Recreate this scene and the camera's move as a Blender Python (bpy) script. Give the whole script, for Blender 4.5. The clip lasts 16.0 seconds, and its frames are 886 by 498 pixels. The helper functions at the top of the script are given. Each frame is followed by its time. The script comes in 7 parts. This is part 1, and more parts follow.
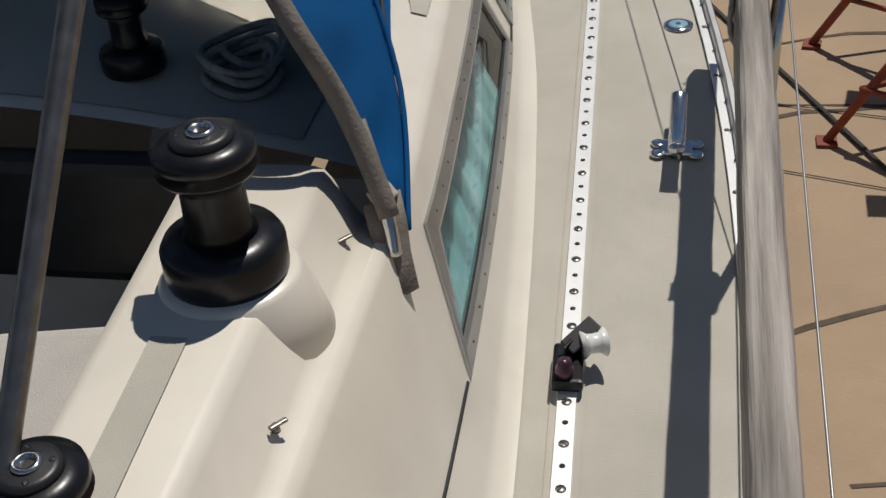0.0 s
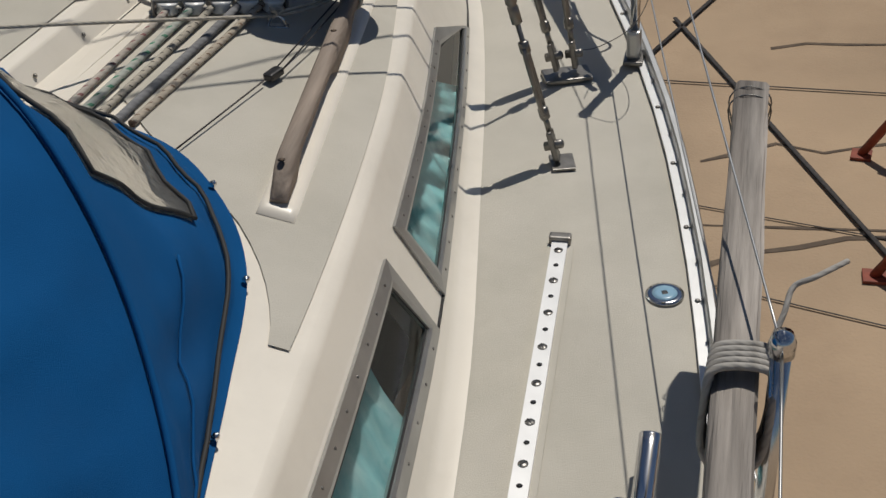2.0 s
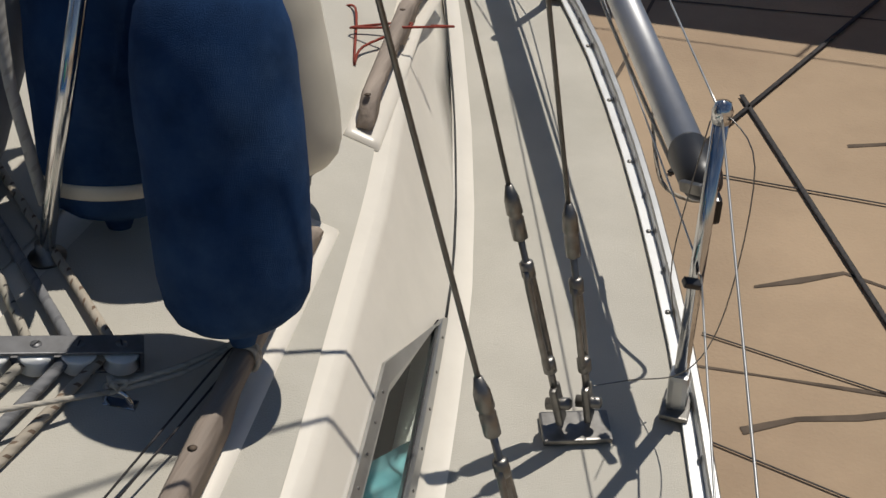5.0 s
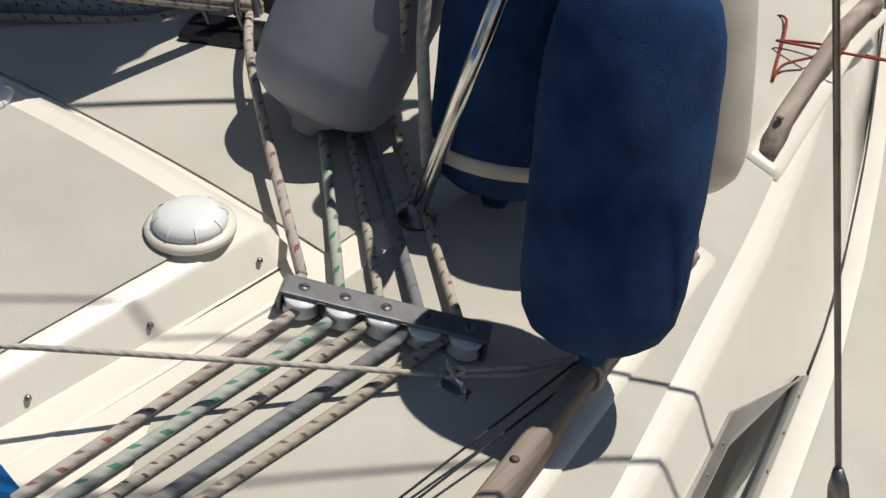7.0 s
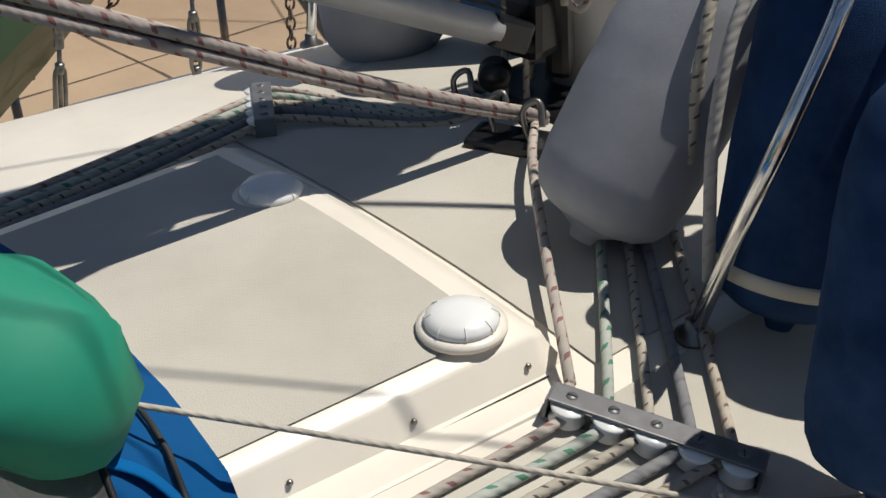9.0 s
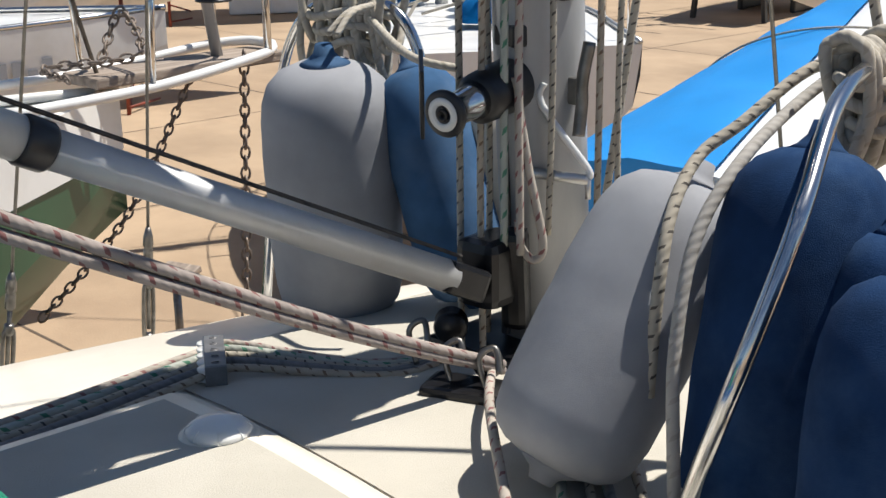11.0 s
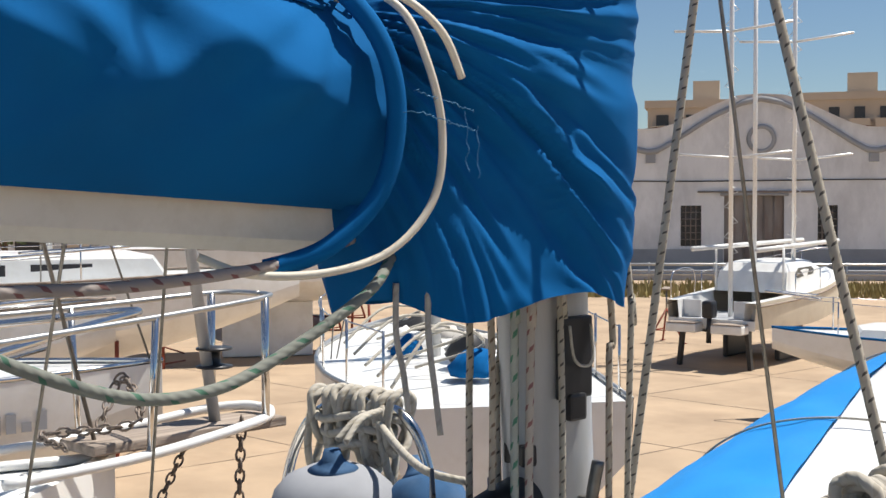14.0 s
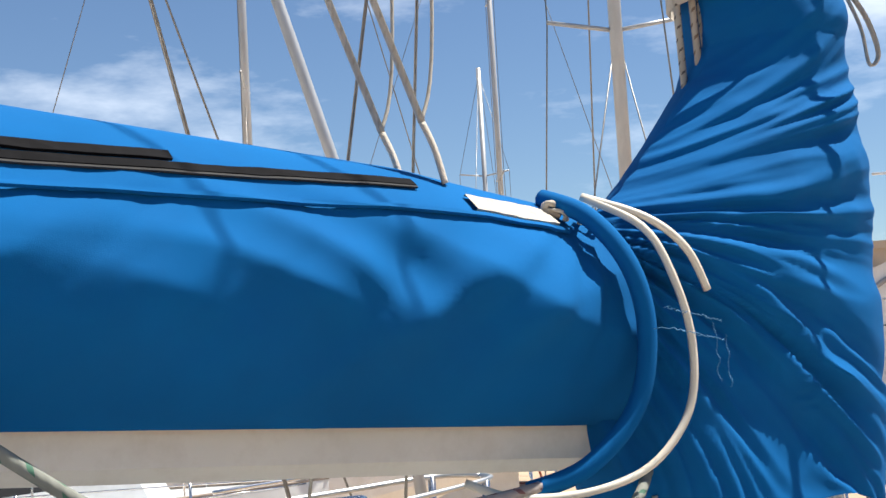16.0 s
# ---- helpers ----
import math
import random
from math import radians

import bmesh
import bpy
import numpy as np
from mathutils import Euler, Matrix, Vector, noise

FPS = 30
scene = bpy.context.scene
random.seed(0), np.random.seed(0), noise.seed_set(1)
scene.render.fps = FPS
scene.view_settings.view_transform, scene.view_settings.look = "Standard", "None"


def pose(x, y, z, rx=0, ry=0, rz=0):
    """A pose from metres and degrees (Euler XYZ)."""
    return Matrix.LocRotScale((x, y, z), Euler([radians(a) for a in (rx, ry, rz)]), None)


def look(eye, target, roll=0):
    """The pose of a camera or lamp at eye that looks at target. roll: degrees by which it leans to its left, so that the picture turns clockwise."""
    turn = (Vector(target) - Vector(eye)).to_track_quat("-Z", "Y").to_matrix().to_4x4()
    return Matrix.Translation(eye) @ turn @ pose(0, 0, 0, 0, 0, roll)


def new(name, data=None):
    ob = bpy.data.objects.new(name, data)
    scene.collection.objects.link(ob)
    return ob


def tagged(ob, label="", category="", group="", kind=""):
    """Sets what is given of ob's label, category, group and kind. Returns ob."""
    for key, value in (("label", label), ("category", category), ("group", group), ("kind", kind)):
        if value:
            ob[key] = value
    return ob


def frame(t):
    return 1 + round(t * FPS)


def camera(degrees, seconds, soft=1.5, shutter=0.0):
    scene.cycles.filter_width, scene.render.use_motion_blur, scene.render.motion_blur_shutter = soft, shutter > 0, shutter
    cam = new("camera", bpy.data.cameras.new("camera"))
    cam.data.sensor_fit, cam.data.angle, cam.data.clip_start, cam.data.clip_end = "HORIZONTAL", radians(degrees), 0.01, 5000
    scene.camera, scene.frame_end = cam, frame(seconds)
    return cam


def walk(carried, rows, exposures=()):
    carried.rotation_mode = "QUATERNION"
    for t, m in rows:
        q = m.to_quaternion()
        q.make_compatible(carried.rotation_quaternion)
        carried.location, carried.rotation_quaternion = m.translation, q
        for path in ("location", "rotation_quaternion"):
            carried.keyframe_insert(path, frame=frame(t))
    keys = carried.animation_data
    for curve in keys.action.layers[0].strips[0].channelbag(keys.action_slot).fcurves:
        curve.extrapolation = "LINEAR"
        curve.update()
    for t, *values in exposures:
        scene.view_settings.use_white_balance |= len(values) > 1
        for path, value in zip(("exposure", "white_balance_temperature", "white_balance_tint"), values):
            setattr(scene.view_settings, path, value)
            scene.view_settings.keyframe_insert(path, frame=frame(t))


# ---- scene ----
cam = camera(38.0, 16.0)
PATH = [
    (0, (0.755, -0.186, 4.028), (0.39, 1.411, 2.88), -5.1),
    (0.5, (0.782, 0.051, 4.045), (0.447, 1.66, 2.905), -7.3),
    (1, (0.813, 0.348, 4.04), (0.476, 1.94, 2.877), -4.9),
    (1.5, (0.866, 0.63, 4.06), (0.471, 2.206, 2.893), -4.4),
    (2, (0.853, 0.828, 4.073), (0.41, 2.427, 2.956), -5.0),
    (2.5, (0.814, 1.064, 4.089), (0.373, 2.683, 3.001), -6.4),
    (3, (0.778, 1.301, 4.111), (0.367, 2.912, 2.999), -4.3),
    (3.5, (0.702, 1.604, 4.148), (0.359, 3.216, 3.016), 1.4),
    (6, (0.681, 2.2, 4.152), (0.039, 3.679, 2.968), 0.0),
    (6.5, (0.645, 2.215, 4.154), (-0.097, 3.642, 2.965), 3.6),
    (7, (0.594, 2.224, 4.127), (-0.359, 3.503, 2.92), 1.8),
    (7.5, (0.579, 2.229, 4.129), (-0.491, 3.401, 2.912), 0.6),
    (8, (0.551, 2.23, 4.147), (-0.617, 3.3, 2.926), -0.5),
    (10.3, (0.61, 2.241, 3.927), (-0.823, 3.448, 3.226), -0.4),
    (10.5, (0.599, 2.236, 3.92), (-0.823, 3.474, 3.253), 0.1),
    (11, (0.579, 2.223, 3.945), (-0.85, 3.49, 3.351), -0.8),
    (11.5, (0.574, 2.207, 3.978), (-0.847, 3.518, 3.465), -0.3),
    (12, (0.563, 2.209, 4.009), (-0.867, 3.539, 3.58), 0.1),
    (12.5, (0.564, 2.203, 4.041), (-0.889, 3.535, 3.706), 0.9),
    (13, (0.575, 2.194, 4.064), (-0.895, 3.531, 3.842), 0.6),
    (13.5, (0.562, 2.203, 4.076), (-0.91, 3.548, 3.933), 0.2),
    (14, (0.558, 2.189, 4.092), (-0.922, 3.532, 4.011), -0.2),
    (14.5, (0.548, 2.162, 4.128), (-0.979, 3.454, 4.119), 0.3),
    (15, (0.547, 2.147, 4.148), (-1.028, 3.377, 4.233), -0.1),
    (15.5, (0.545, 2.1, 4.174), (-1.045, 3.307, 4.306), -1.4),
    (16, (0.55, 2.09, 4.18), (-1.105, 3.198, 4.358), -3.3),
]
EXPOSURES = [(0.0, -0.66), (2.5, -0.74), (3.5, -0.70), (6.0, -0.33), (7.0, -0.2), (8.0, -0.33), (10.5, 0.25), (11.5, 0.38), (12.5, 0.35), (14.0, 0.5), (15.0, 0.88), (16.0, 1.0)]
walk(cam, [(t, look(eye, target, roll)) for t, eye, target, roll in PATH], EXPOSURES)

# ---- light ----
SUN_EL, SUN_AZ = radians(65.0), radians(21.0)      # azimuth from +y towards +x
world = bpy.data.worlds.new("sky")
scene.world = world
world.use_nodes = True
wn = world.node_tree
sky = wn.nodes.new("ShaderNodeTexSky")
sky.sky_type, sky.sun_disc = "NISHITA", False
sky.sun_elevation, sky.sun_rotation = SUN_EL, SUN_AZ
sky.air_density, sky.dust_density, sky.ozone_density = 1.0, 0.05, 6.0
bgd = wn.nodes["Background"]
bgd.inputs["Strength"].default_value = 0.058
# thin summer cloud
tcn = wn.nodes.new("ShaderNodeTexCoord")
mpn = wn.nodes.new("ShaderNodeMapping")
mpn.inputs["Scale"].default_value = (1.2, 1.2, 4.0)
cln = wn.nodes.new("ShaderNodeTexNoise")
cln.inputs["Scale"].default_value, cln.inputs["Detail"].default_value, cln.inputs["Roughness"].default_value = 2.2, 7, 0.6
crr = wn.nodes.new("ShaderNodeValToRGB")
crr.color_ramp.elements[0].position, crr.color_ramp.elements[1].position = 0.52, 0.85
crr.color_ramp.elements[1].color = (0.75, 0.75, 0.75, 1)
cmx = wn.nodes.new("ShaderNodeMixRGB")
cmx.inputs["Color2"].default_value = (15.0, 15.6, 16.4, 1)
wn.links.new(tcn.outputs["Generated"], mpn.inputs["Vector"])
wn.links.new(mpn.outputs["Vector"], cln.inputs["Vector"])
wn.links.new(cln.outputs["Fac"], crr.inputs["Fac"])
wn.links.new(crr.outputs["Color"], cmx.inputs["Fac"])
wn.links.new(sky.outputs["Color"], cmx.inputs["Color1"])
wn.links.new(cmx.outputs["Color"], bgd.inputs["Color"])
sun_data = bpy.data.lights.new("sun", "SUN")
sun_data.energy, sun_data.angle, sun_data.color = 5.0, radians(0.53), (1.0, 0.95, 0.87)
sun = new("sun", sun_data)
to_sun = Vector((math.cos(SUN_EL) * math.sin(SUN_AZ), math.cos(SUN_EL) * math.cos(SUN_AZ), math.sin(SUN_EL)))
sun.matrix_world = look(to_sun * 30, (0, 0, 0))


# ---- materials ----
def mat(name, col, rough=0.5, metal=0.0, var=0.12, scale=6.0, bump=0.0, bscale=80.0, dirt=None, damt=0.3, dscale=2.0, stretch=(1, 1, 1), coat=0.0, spec=0.5):
    m = bpy.data.materials.new(name)
    m.use_nodes = True
    nt = m.node_tree
    b = nt.nodes["Principled BSDF"]
    b.inputs["Roughness"].default_value, b.inputs["Metallic"].default_value = rough, metal
    b.inputs["Coat Weight"].default_value = coat
    b.inputs["Specular IOR Level"].default_value = spec
    tc = nt.nodes.new("ShaderNodeTexCoord")
    mp = nt.nodes.new("ShaderNodeMapping")
    mp.inputs["Scale"].default_value = stretch
    nt.links.new(tc.outputs["Object"], mp.inputs["Vector"])
    n1 = nt.nodes.new("ShaderNodeTexNoise")
    n1.inputs["Scale"].default_value, n1.inputs["Detail"].default_value = scale, 6
    nt.links.new(mp.outputs["Vector"], n1.inputs["Vector"])
    r1 = nt.nodes.new("ShaderNodeMapRange")
    r1.inputs["From Min"].default_value, r1.inputs["From Max"].default_value = 0.3, 0.7
    r1.inputs["To Min"].default_value, r1.inputs["To Max"].default_value = 1 - var, 1 + var
    nt.links.new(n1.outputs["Fac"], r1.inputs["Value"])
    mul = nt.nodes.new("ShaderNodeMixRGB")
    mul.blend_type, mul.inputs["Fac"].default_value = "MULTIPLY", 1.0
    mul.inputs["Color1"].default_value = (*col, 1)
    nt.links.new(r1.outputs["Result"], mul.inputs["Color2"])
    out = mul.outputs["Color"]
    if dirt:
        n2 = nt.nodes.new("ShaderNodeTexNoise")
        n2.inputs["Scale"].default_value, n2.inputs["Detail"].default_value, n2.inputs["Roughness"].default_value = dscale, 8, 0.65
        nt.links.new(mp.outputs["Vector"], n2.inputs["Vector"])
        r2 = nt.nodes.new("ShaderNodeMapRange")
        r2.inputs["From Min"].default_value, r2.inputs["From Max"].default_value = 0.45, 0.75
        r2.inputs["To Max"].default_value = damt
        nt.links.new(n2.outputs["Fac"], r2.inputs["Value"])
        mx = nt.nodes.new("ShaderNodeMixRGB")
        mx.inputs["Color2"].default_value = (*dirt, 1)
        nt.links.new(r2.outputs["Result"], mx.inputs["Fac"])
        nt.links.new(out, mx.inputs["Color1"])
        out = mx.outputs["Color"]
    nt.links.new(out, b.inputs["Base Color"])
    if bump:
        n3 = nt.nodes.new("ShaderNodeTexNoise")
        n3.inputs["Scale"].default_value, n3.inputs["Detail"].default_value = bscale, 4
        nt.links.new(mp.outputs["Vector"], n3.inputs["Vector"])
        bp = nt.nodes.new("ShaderNodeBump")
        bp.inputs["Strength"].default_value, bp.inputs["Distance"].default_value = bump, 0.01
        nt.links.new(n3.outputs["Fac"], bp.inputs["Height"])
        nt.links.new(bp.outputs["Normal"], b.inputs["Normal"])
    return m


def rope_mat(name, base, fleck, pitch=14.0, amount=0.3, rows=2.0, strand=0.18):
    """Braided rope: flecks in a helix by the arc length and the angle round the rope."""
    m = bpy.data.materials.new(name)
    m.use_nodes = True
    nt = m.node_tree
    b = nt.nodes["Principled BSDF"]
    b.inputs["Roughness"].default_value = 0.9
    uv = nt.nodes.new("ShaderNodeUVMap")
    sp = nt.nodes.new("ShaderNodeSeparateXYZ")
    nt.links.new(uv.outputs["UV"], sp.inputs["Vector"])

    def math_node(op, a, bb):
        k = nt.nodes.new("ShaderNodeMath")
        k.operation = op
        for i, v in ((0, a), (1, bb)):
            if v is None:
                continue
            if isinstance(v, (int, float)):
                k.inputs[i].default_value = v
            else:
                nt.links.new(v, k.inputs[i])
        return k.outputs[0]

    u, v = sp.outputs["X"], sp.outputs["Y"]
    a = math_node("FRACT", math_node("ADD", math_node("MULTIPLY", u, pitch), math_node("MULTIPLY", v, 1.0)), None)
    c = math_node("FRACT", math_node("ADD", math_node("MULTIPLY", v, rows), math_node("MULTIPLY", u, pitch * 0.5)), None)
    f = math_node("MULTIPLY", math_node("LESS_THAN", a, amount), math_node("LESS_THAN", c, 0.5))
    mx = nt.nodes.new("ShaderNodeMixRGB")
    mx.inputs["Color1"].default_value, mx.inputs["Color2"].default_value = (*base, 1), (*fleck, 1)
    nt.links.new(f, mx.inputs["Fac"])
    nz = nt.nodes.new("ShaderNodeTexNoise")
    tc = nt.nodes.new("ShaderNodeTexCoord")
    nz.inputs["Scale"].default_value = 18
    nt.links.new(tc.outputs["Object"], nz.inputs["Vector"])
    rg = nt.nodes.new("ShaderNodeMapRange")
    rg.inputs["To Min"].default_value, rg.inputs["To Max"].default_value = 0.6, 1.15
    nt.links.new(nz.outputs["Fac"], rg.inputs["Value"])
    ml = nt.nodes.new("ShaderNodeMixRGB")
    ml.blend_type, ml.inputs["Fac"].default_value = "MULTIPLY", 1
    nt.links.new(mx.outputs["Color"], ml.inputs["Color1"])
    nt.links.new(rg.outputs["Result"], ml.inputs["Color2"])
    nt.links.new(ml.outputs["Color"], b.inputs["Base Color"])
    h = math_node("SINE", math_node("MULTIPLY", math_node("ADD", math_node("MULTIPLY", u, 55.0), math_node("MULTIPLY", v, 3.0)), 6.283), None)
    bp = nt.nodes.new("ShaderNodeBump")
    bp.inputs["Strength"].default_value, bp.inputs["Distance"].default_value = strand, 0.002
    nt.links.new(h, bp.inputs["Height"])
    nt.links.new(bp.outputs["Normal"], b.inputs["Normal"])
    return m


M_CREAM = mat("cream gelcoat", (0.76, 0.705, 0.61), 0.35, var=0.04, scale=3, dirt=(0.45, 0.41, 0.34), damt=0.22, dscale=5, coat=0.15)
M_DECK = mat("grey non-skid deck paint", (0.50, 0.47, 0.405), 0.8, var=0.06, scale=5, bump=0.25, bscale=420, dirt=(0.36, 0.34, 0.28), damt=0.45, dscale=3)
M_TEAK = mat("weathered teak", (0.30, 0.245, 0.20), 0.8, var=0.35, scale=30, bump=0.5, bscale=60, stretch=(1, 0.08, 1), dirt=(0.16, 0.12, 0.09), damt=0.5, dscale=14)
M_PLANK = mat("silvered timber", (0.31, 0.28, 0.25), 0.9, var=0.6, scale=38, bump=1.0, bscale=70, stretch=(1, 0.05, 1), dirt=(0.12, 0.10, 0.085), damt=0.6, dscale=25)
M_STEEL = mat("polished stainless steel", (0.62, 0.62, 0.62), 0.16, 1.0, var=0.08, scale=20)
M_RIG = mat("dull rigging steel", (0.23, 0.22, 0.205), 0.42, 1.0, var=0.2, scale=40)
M_DULL = mat("dull aluminium", (0.52, 0.52, 0.51), 0.42, 1.0, var=0.1, scale=8, dirt=(0.3, 0.29, 0.27), damt=0.3, dscale=12)
M_ALU = mat("anodised aluminium", (0.62, 0.62, 0.62), 0.38, 0.85, var=0.08, scale=4, dirt=(0.35, 0.34, 0.32), damt=0.35, dscale=9, stretch=(1, 1, 0.3))
M_MAST = mat("grey painted mast alloy", (0.42, 0.43, 0.44), 0.45, 0.35, var=0.12, scale=4, dirt=(0.2, 0.2, 0.2), damt=0.4, dscale=6, stretch=(1, 1, 0.25))
M_VANG = mat("satin grey vang alloy", (0.50, 0.51, 0.52), 0.5, 0.35, var=0.08, scale=6, dirt=(0.33, 0.32, 0.3), damt=0.4, dscale=11, stretch=(1, 1, 0.3))
M_BOOM = mat("off-white boom alloy", (0.62, 0.60, 0.55), 0.45, 0.1, var=0.06, scale=4, dirt=(0.3, 0.26, 0.2), damt=0.3, dscale=16)
M_WHITE = mat("white gelcoat", (0.78, 0.78, 0.76), 0.3, var=0.05, scale=1.5, dirt=(0.5, 0.47, 0.4), damt=0.35, dscale=2.5, coat=0.2)
M_CREAMH = mat("aged cream topsides", (0.70, 0.63, 0.50), 0.45, var=0.06, scale=1.5, dirt=(0.5, 0.42, 0.3), damt=0.4, dscale=2.0)
M_TRACK = mat("bright track alloy", (0.80, 0.80, 0.79), 0.4, 0.3, var=0.05, scale=20)
M_BLACK = mat("black plastic", (0.018, 0.018, 0.02), 0.4, var=0.25, scale=20)
M_BLACKS = mat("black anodised winch", (0.012, 0.012, 0.014), 0.3, 0.3, var=0.3, scale=30)
# near-black: dark gear, and shade painted into the cockpit and behind windows
M_DARK = mat("near-black gear and painted shade", (0.022, 0.022, 0.025), 0.6, var=0.2, scale=6)
M_ZIP = mat("black zip tape", (0.006, 0.006, 0.007), 0.9, spec=0.1, var=0.2, scale=60)
M_RUBBER = mat("black rubber seal", (0.02, 0.02, 0.02), 0.7)
M_CANVAS = mat("blue acrylic canvas", (0.002, 0.098, 0.285), 0.9, spec=0.10, var=0.10, scale=4, bump=0.12, bscale=700, dirt=(0.008, 0.066, 0.19), damt=0.4, dscale=3)
M_CANVAS2 = mat("blue sprayhood canvas", (0.003, 0.072, 0.215), 0.9, spec=0.12, var=0.10, scale=5, bump=0.2, bscale=700, dirt=(0.01, 0.07, 0.2), damt=0.4, dscale=4)
M_TARP = mat("bright blue tarpaulin", (0.004, 0.23, 0.62), 0.55, var=0.08, scale=5, bump=0.15, bscale=300)
M_NAVY = mat("navy fender fabric", (0.012, 0.037, 0.100), 0.95, spec=0.12, var=0.25, scale=14, bump=0.25, bscale=600, dirt=(0.055, 0.105, 0.20), damt=0.6, dscale=6)
M_DENIM = mat("faded denim-blue fender fabric", (0.045, 0.105, 0.21), 0.95, spec=0.12, var=0.2, scale=14, bump=0.2, bscale=600, dirt=(0.12, 0.18, 0.27), damt=0.6, dscale=6)
M_GREYF = mat("faded grey fender cover", (0.30, 0.31, 0.335), 0.95, spec=0.15, var=0.08, scale=9, bump=0.15, bscale=700, dirt=(0.19, 0.20, 0.23), damt=0.5, dscale=4)
M_VINYL = mat("fender vinyl", (0.60, 0.55, 0.45), 0.5, var=0.1, scale=7)
M_TAN = mat("worn tan fender skin", (0.55, 0.36, 0.20), 0.6, var=0.15, scale=12)
M_GREEN = mat("green bag cloth", (0.005, 0.22, 0.13), 0.7, var=0.1, scale=5)
M_WEB = mat("beige webbing", (0.48, 0.43, 0.36), 0.9, var=0.12, scale=30, bump=0.4, bscale=260)
M_LEATHER = mat("grey-brown leather", (0.20, 0.175, 0.15), 0.75, var=0.15, scale=20, bump=0.3, bscale=150)
M_CUSH = mat("beige cushion cloth", (0.52, 0.49, 0.45), 0.9, var=0.06, scale=10, bump=0.25, bscale=300)
M_CURT = mat("turquoise curtain cloth", (0.16, 0.36, 0.37), 0.9, var=0.3, scale=9, stretch=(1, 1, 0.3), dirt=(0.55, 0.62, 0.6), damt=0.7, dscale=7)
M_RED = mat("red oxide steel", (0.24, 0.045, 0.02), 0.65, var=0.25, scale=10, dirt=(0.09, 0.03, 0.02), damt=0.6, dscale=6)
M_REDAF = mat("red antifouling", (0.22, 0.045, 0.035), 0.85, var=0.2, scale=4)
M_GREENH = mat("dark green hull paint", (0.018, 0.085, 0.045), 0.35, var=0.12, scale=3, coat=0.2)
M_CHAIN = mat("rusty galvanised chain", (0.23, 0.19, 0.16), 0.7, 0.6, var=0.35, scale=50)
M_WALL = mat("weathered whitewash", (0.76, 0.76, 0.77), 0.9, var=0.06, scale=0.5, dirt=(0.33, 0.33, 0.34), damt=0.55, dscale=0.55, stretch=(1, 1, 0.5))
M_TRIM = mat("grey cement trim", (0.32, 0.33, 0.35), 0.9, var=0.12, scale=0.8)
M_OCHRE = mat("ochre apartment render", (0.50, 0.42, 0.33), 0.9, var=0.08, scale=0.3)
M_TILE = mat("terracotta roof tile", (0.42, 0.17, 0.08), 0.9, var=0.25, scale=2)
M_WINDOWD = mat("dark window opening", (0.035, 0.033, 0.035), 0.25, var=0.2, scale=2)
M_RUST = mat("rusty door steel", (0.26, 0.23, 0.21), 0.8, var=0.25, scale=1.5, dirt=(0.2, 0.1, 0.06), damt=0.6, dscale=1.2, stretch=(1, 1, 0.3))
M_LEAF = mat("summer foliage", (0.065, 0.095, 0.030), 0.8, var=0.4, scale=1.2)
M_GRASS = mat("dry grass", (0.28, 0.23, 0.09), 0.9, var=0.3, scale=1.0)
M_BARK = mat("bark", (0.14, 0.10, 0.07), 0.9, var=0.3, scale=6)

# concrete hardstanding with stains, pours and cracks
M_CONC = mat("sun-bleached concrete", (0.385, 0.283, 0.188), 0.92, var=0.13, scale=0.7, bump=0.35, bscale=45, dirt=(0.25, 0.175, 0.115), damt=0.75, dscale=0.45)

# glass
M_GLASS = bpy.data.materials.new("tinted window glass")
M_GLASS.use_nodes = True
gb = M_GLASS.node_tree.nodes["Principled BSDF"]
gb.inputs["Base Color"].default_value = (0.55, 0.70, 0.72, 1)
gb.inputs["Roughness"].default_value, gb.inputs["Transmission Weight"].default_value, gb.inputs["IOR"].default_value = 0.03, 1.0, 1.2
M_CLEAR = bpy.data.materials.new("creased clear vinyl")
M_CLEAR.use_nodes = True
gb = M_CLEAR.node_tree.nodes["Principled BSDF"]
gb.inputs["Base Color"].default_value = (0.34, 0.335, 0.32, 1)
gb.inputs["Roughness"].default_value, gb.inputs["Transmission Weight"].default_value, gb.inputs["IOR"].default_value = 0.12, 0.8, 1.25
vn = M_CLEAR.node_tree.nodes.new("ShaderNodeTexNoise")
vn.inputs["Scale"].default_value, vn.inputs["Detail"].default_value = 9, 3
vb = M_CLEAR.node_tree.nodes.new("ShaderNodeBump")
vb.inputs["Strength"].default_value, vb.inputs["Distance"].default_value = 0.6, 0.02
M_CLEAR.node_tree.links.new(vn.outputs["Fac"], vb.inputs["Height"])
M_CLEAR.node_tree.links.new(vb.outputs["Normal"], gb.inputs["Normal"])

R_WHITE = rope_mat("off-white rope", (0.50, 0.46, 0.39), (0.42, 0.38, 0.31), 40)
R_GREY = rope_mat("grey rope", (0.40, 0.38, 0.35), (0.33, 0.31, 0.28), 40)
R_RED = rope_mat("rope with red fleck", (0.46, 0.41, 0.355), (0.26, 0.12, 0.115), 30, 0.26, 3.0)
R_GREEN = rope_mat("rope with green fleck", (0.42, 0.44, 0.39), (0.08, 0.23, 0.15), 26, 0.28, 3.0)
R_BLACKF = rope_mat("rope with black fleck", (0.43, 0.39, 0.32), (0.09, 0.08, 0.07), 48, 0.22, 3.0)
R_BROWN = rope_mat("rope with brown fleck", (0.46, 0.40, 0.32), (0.19, 0.13, 0.09), 40, 0.24, 3.0)
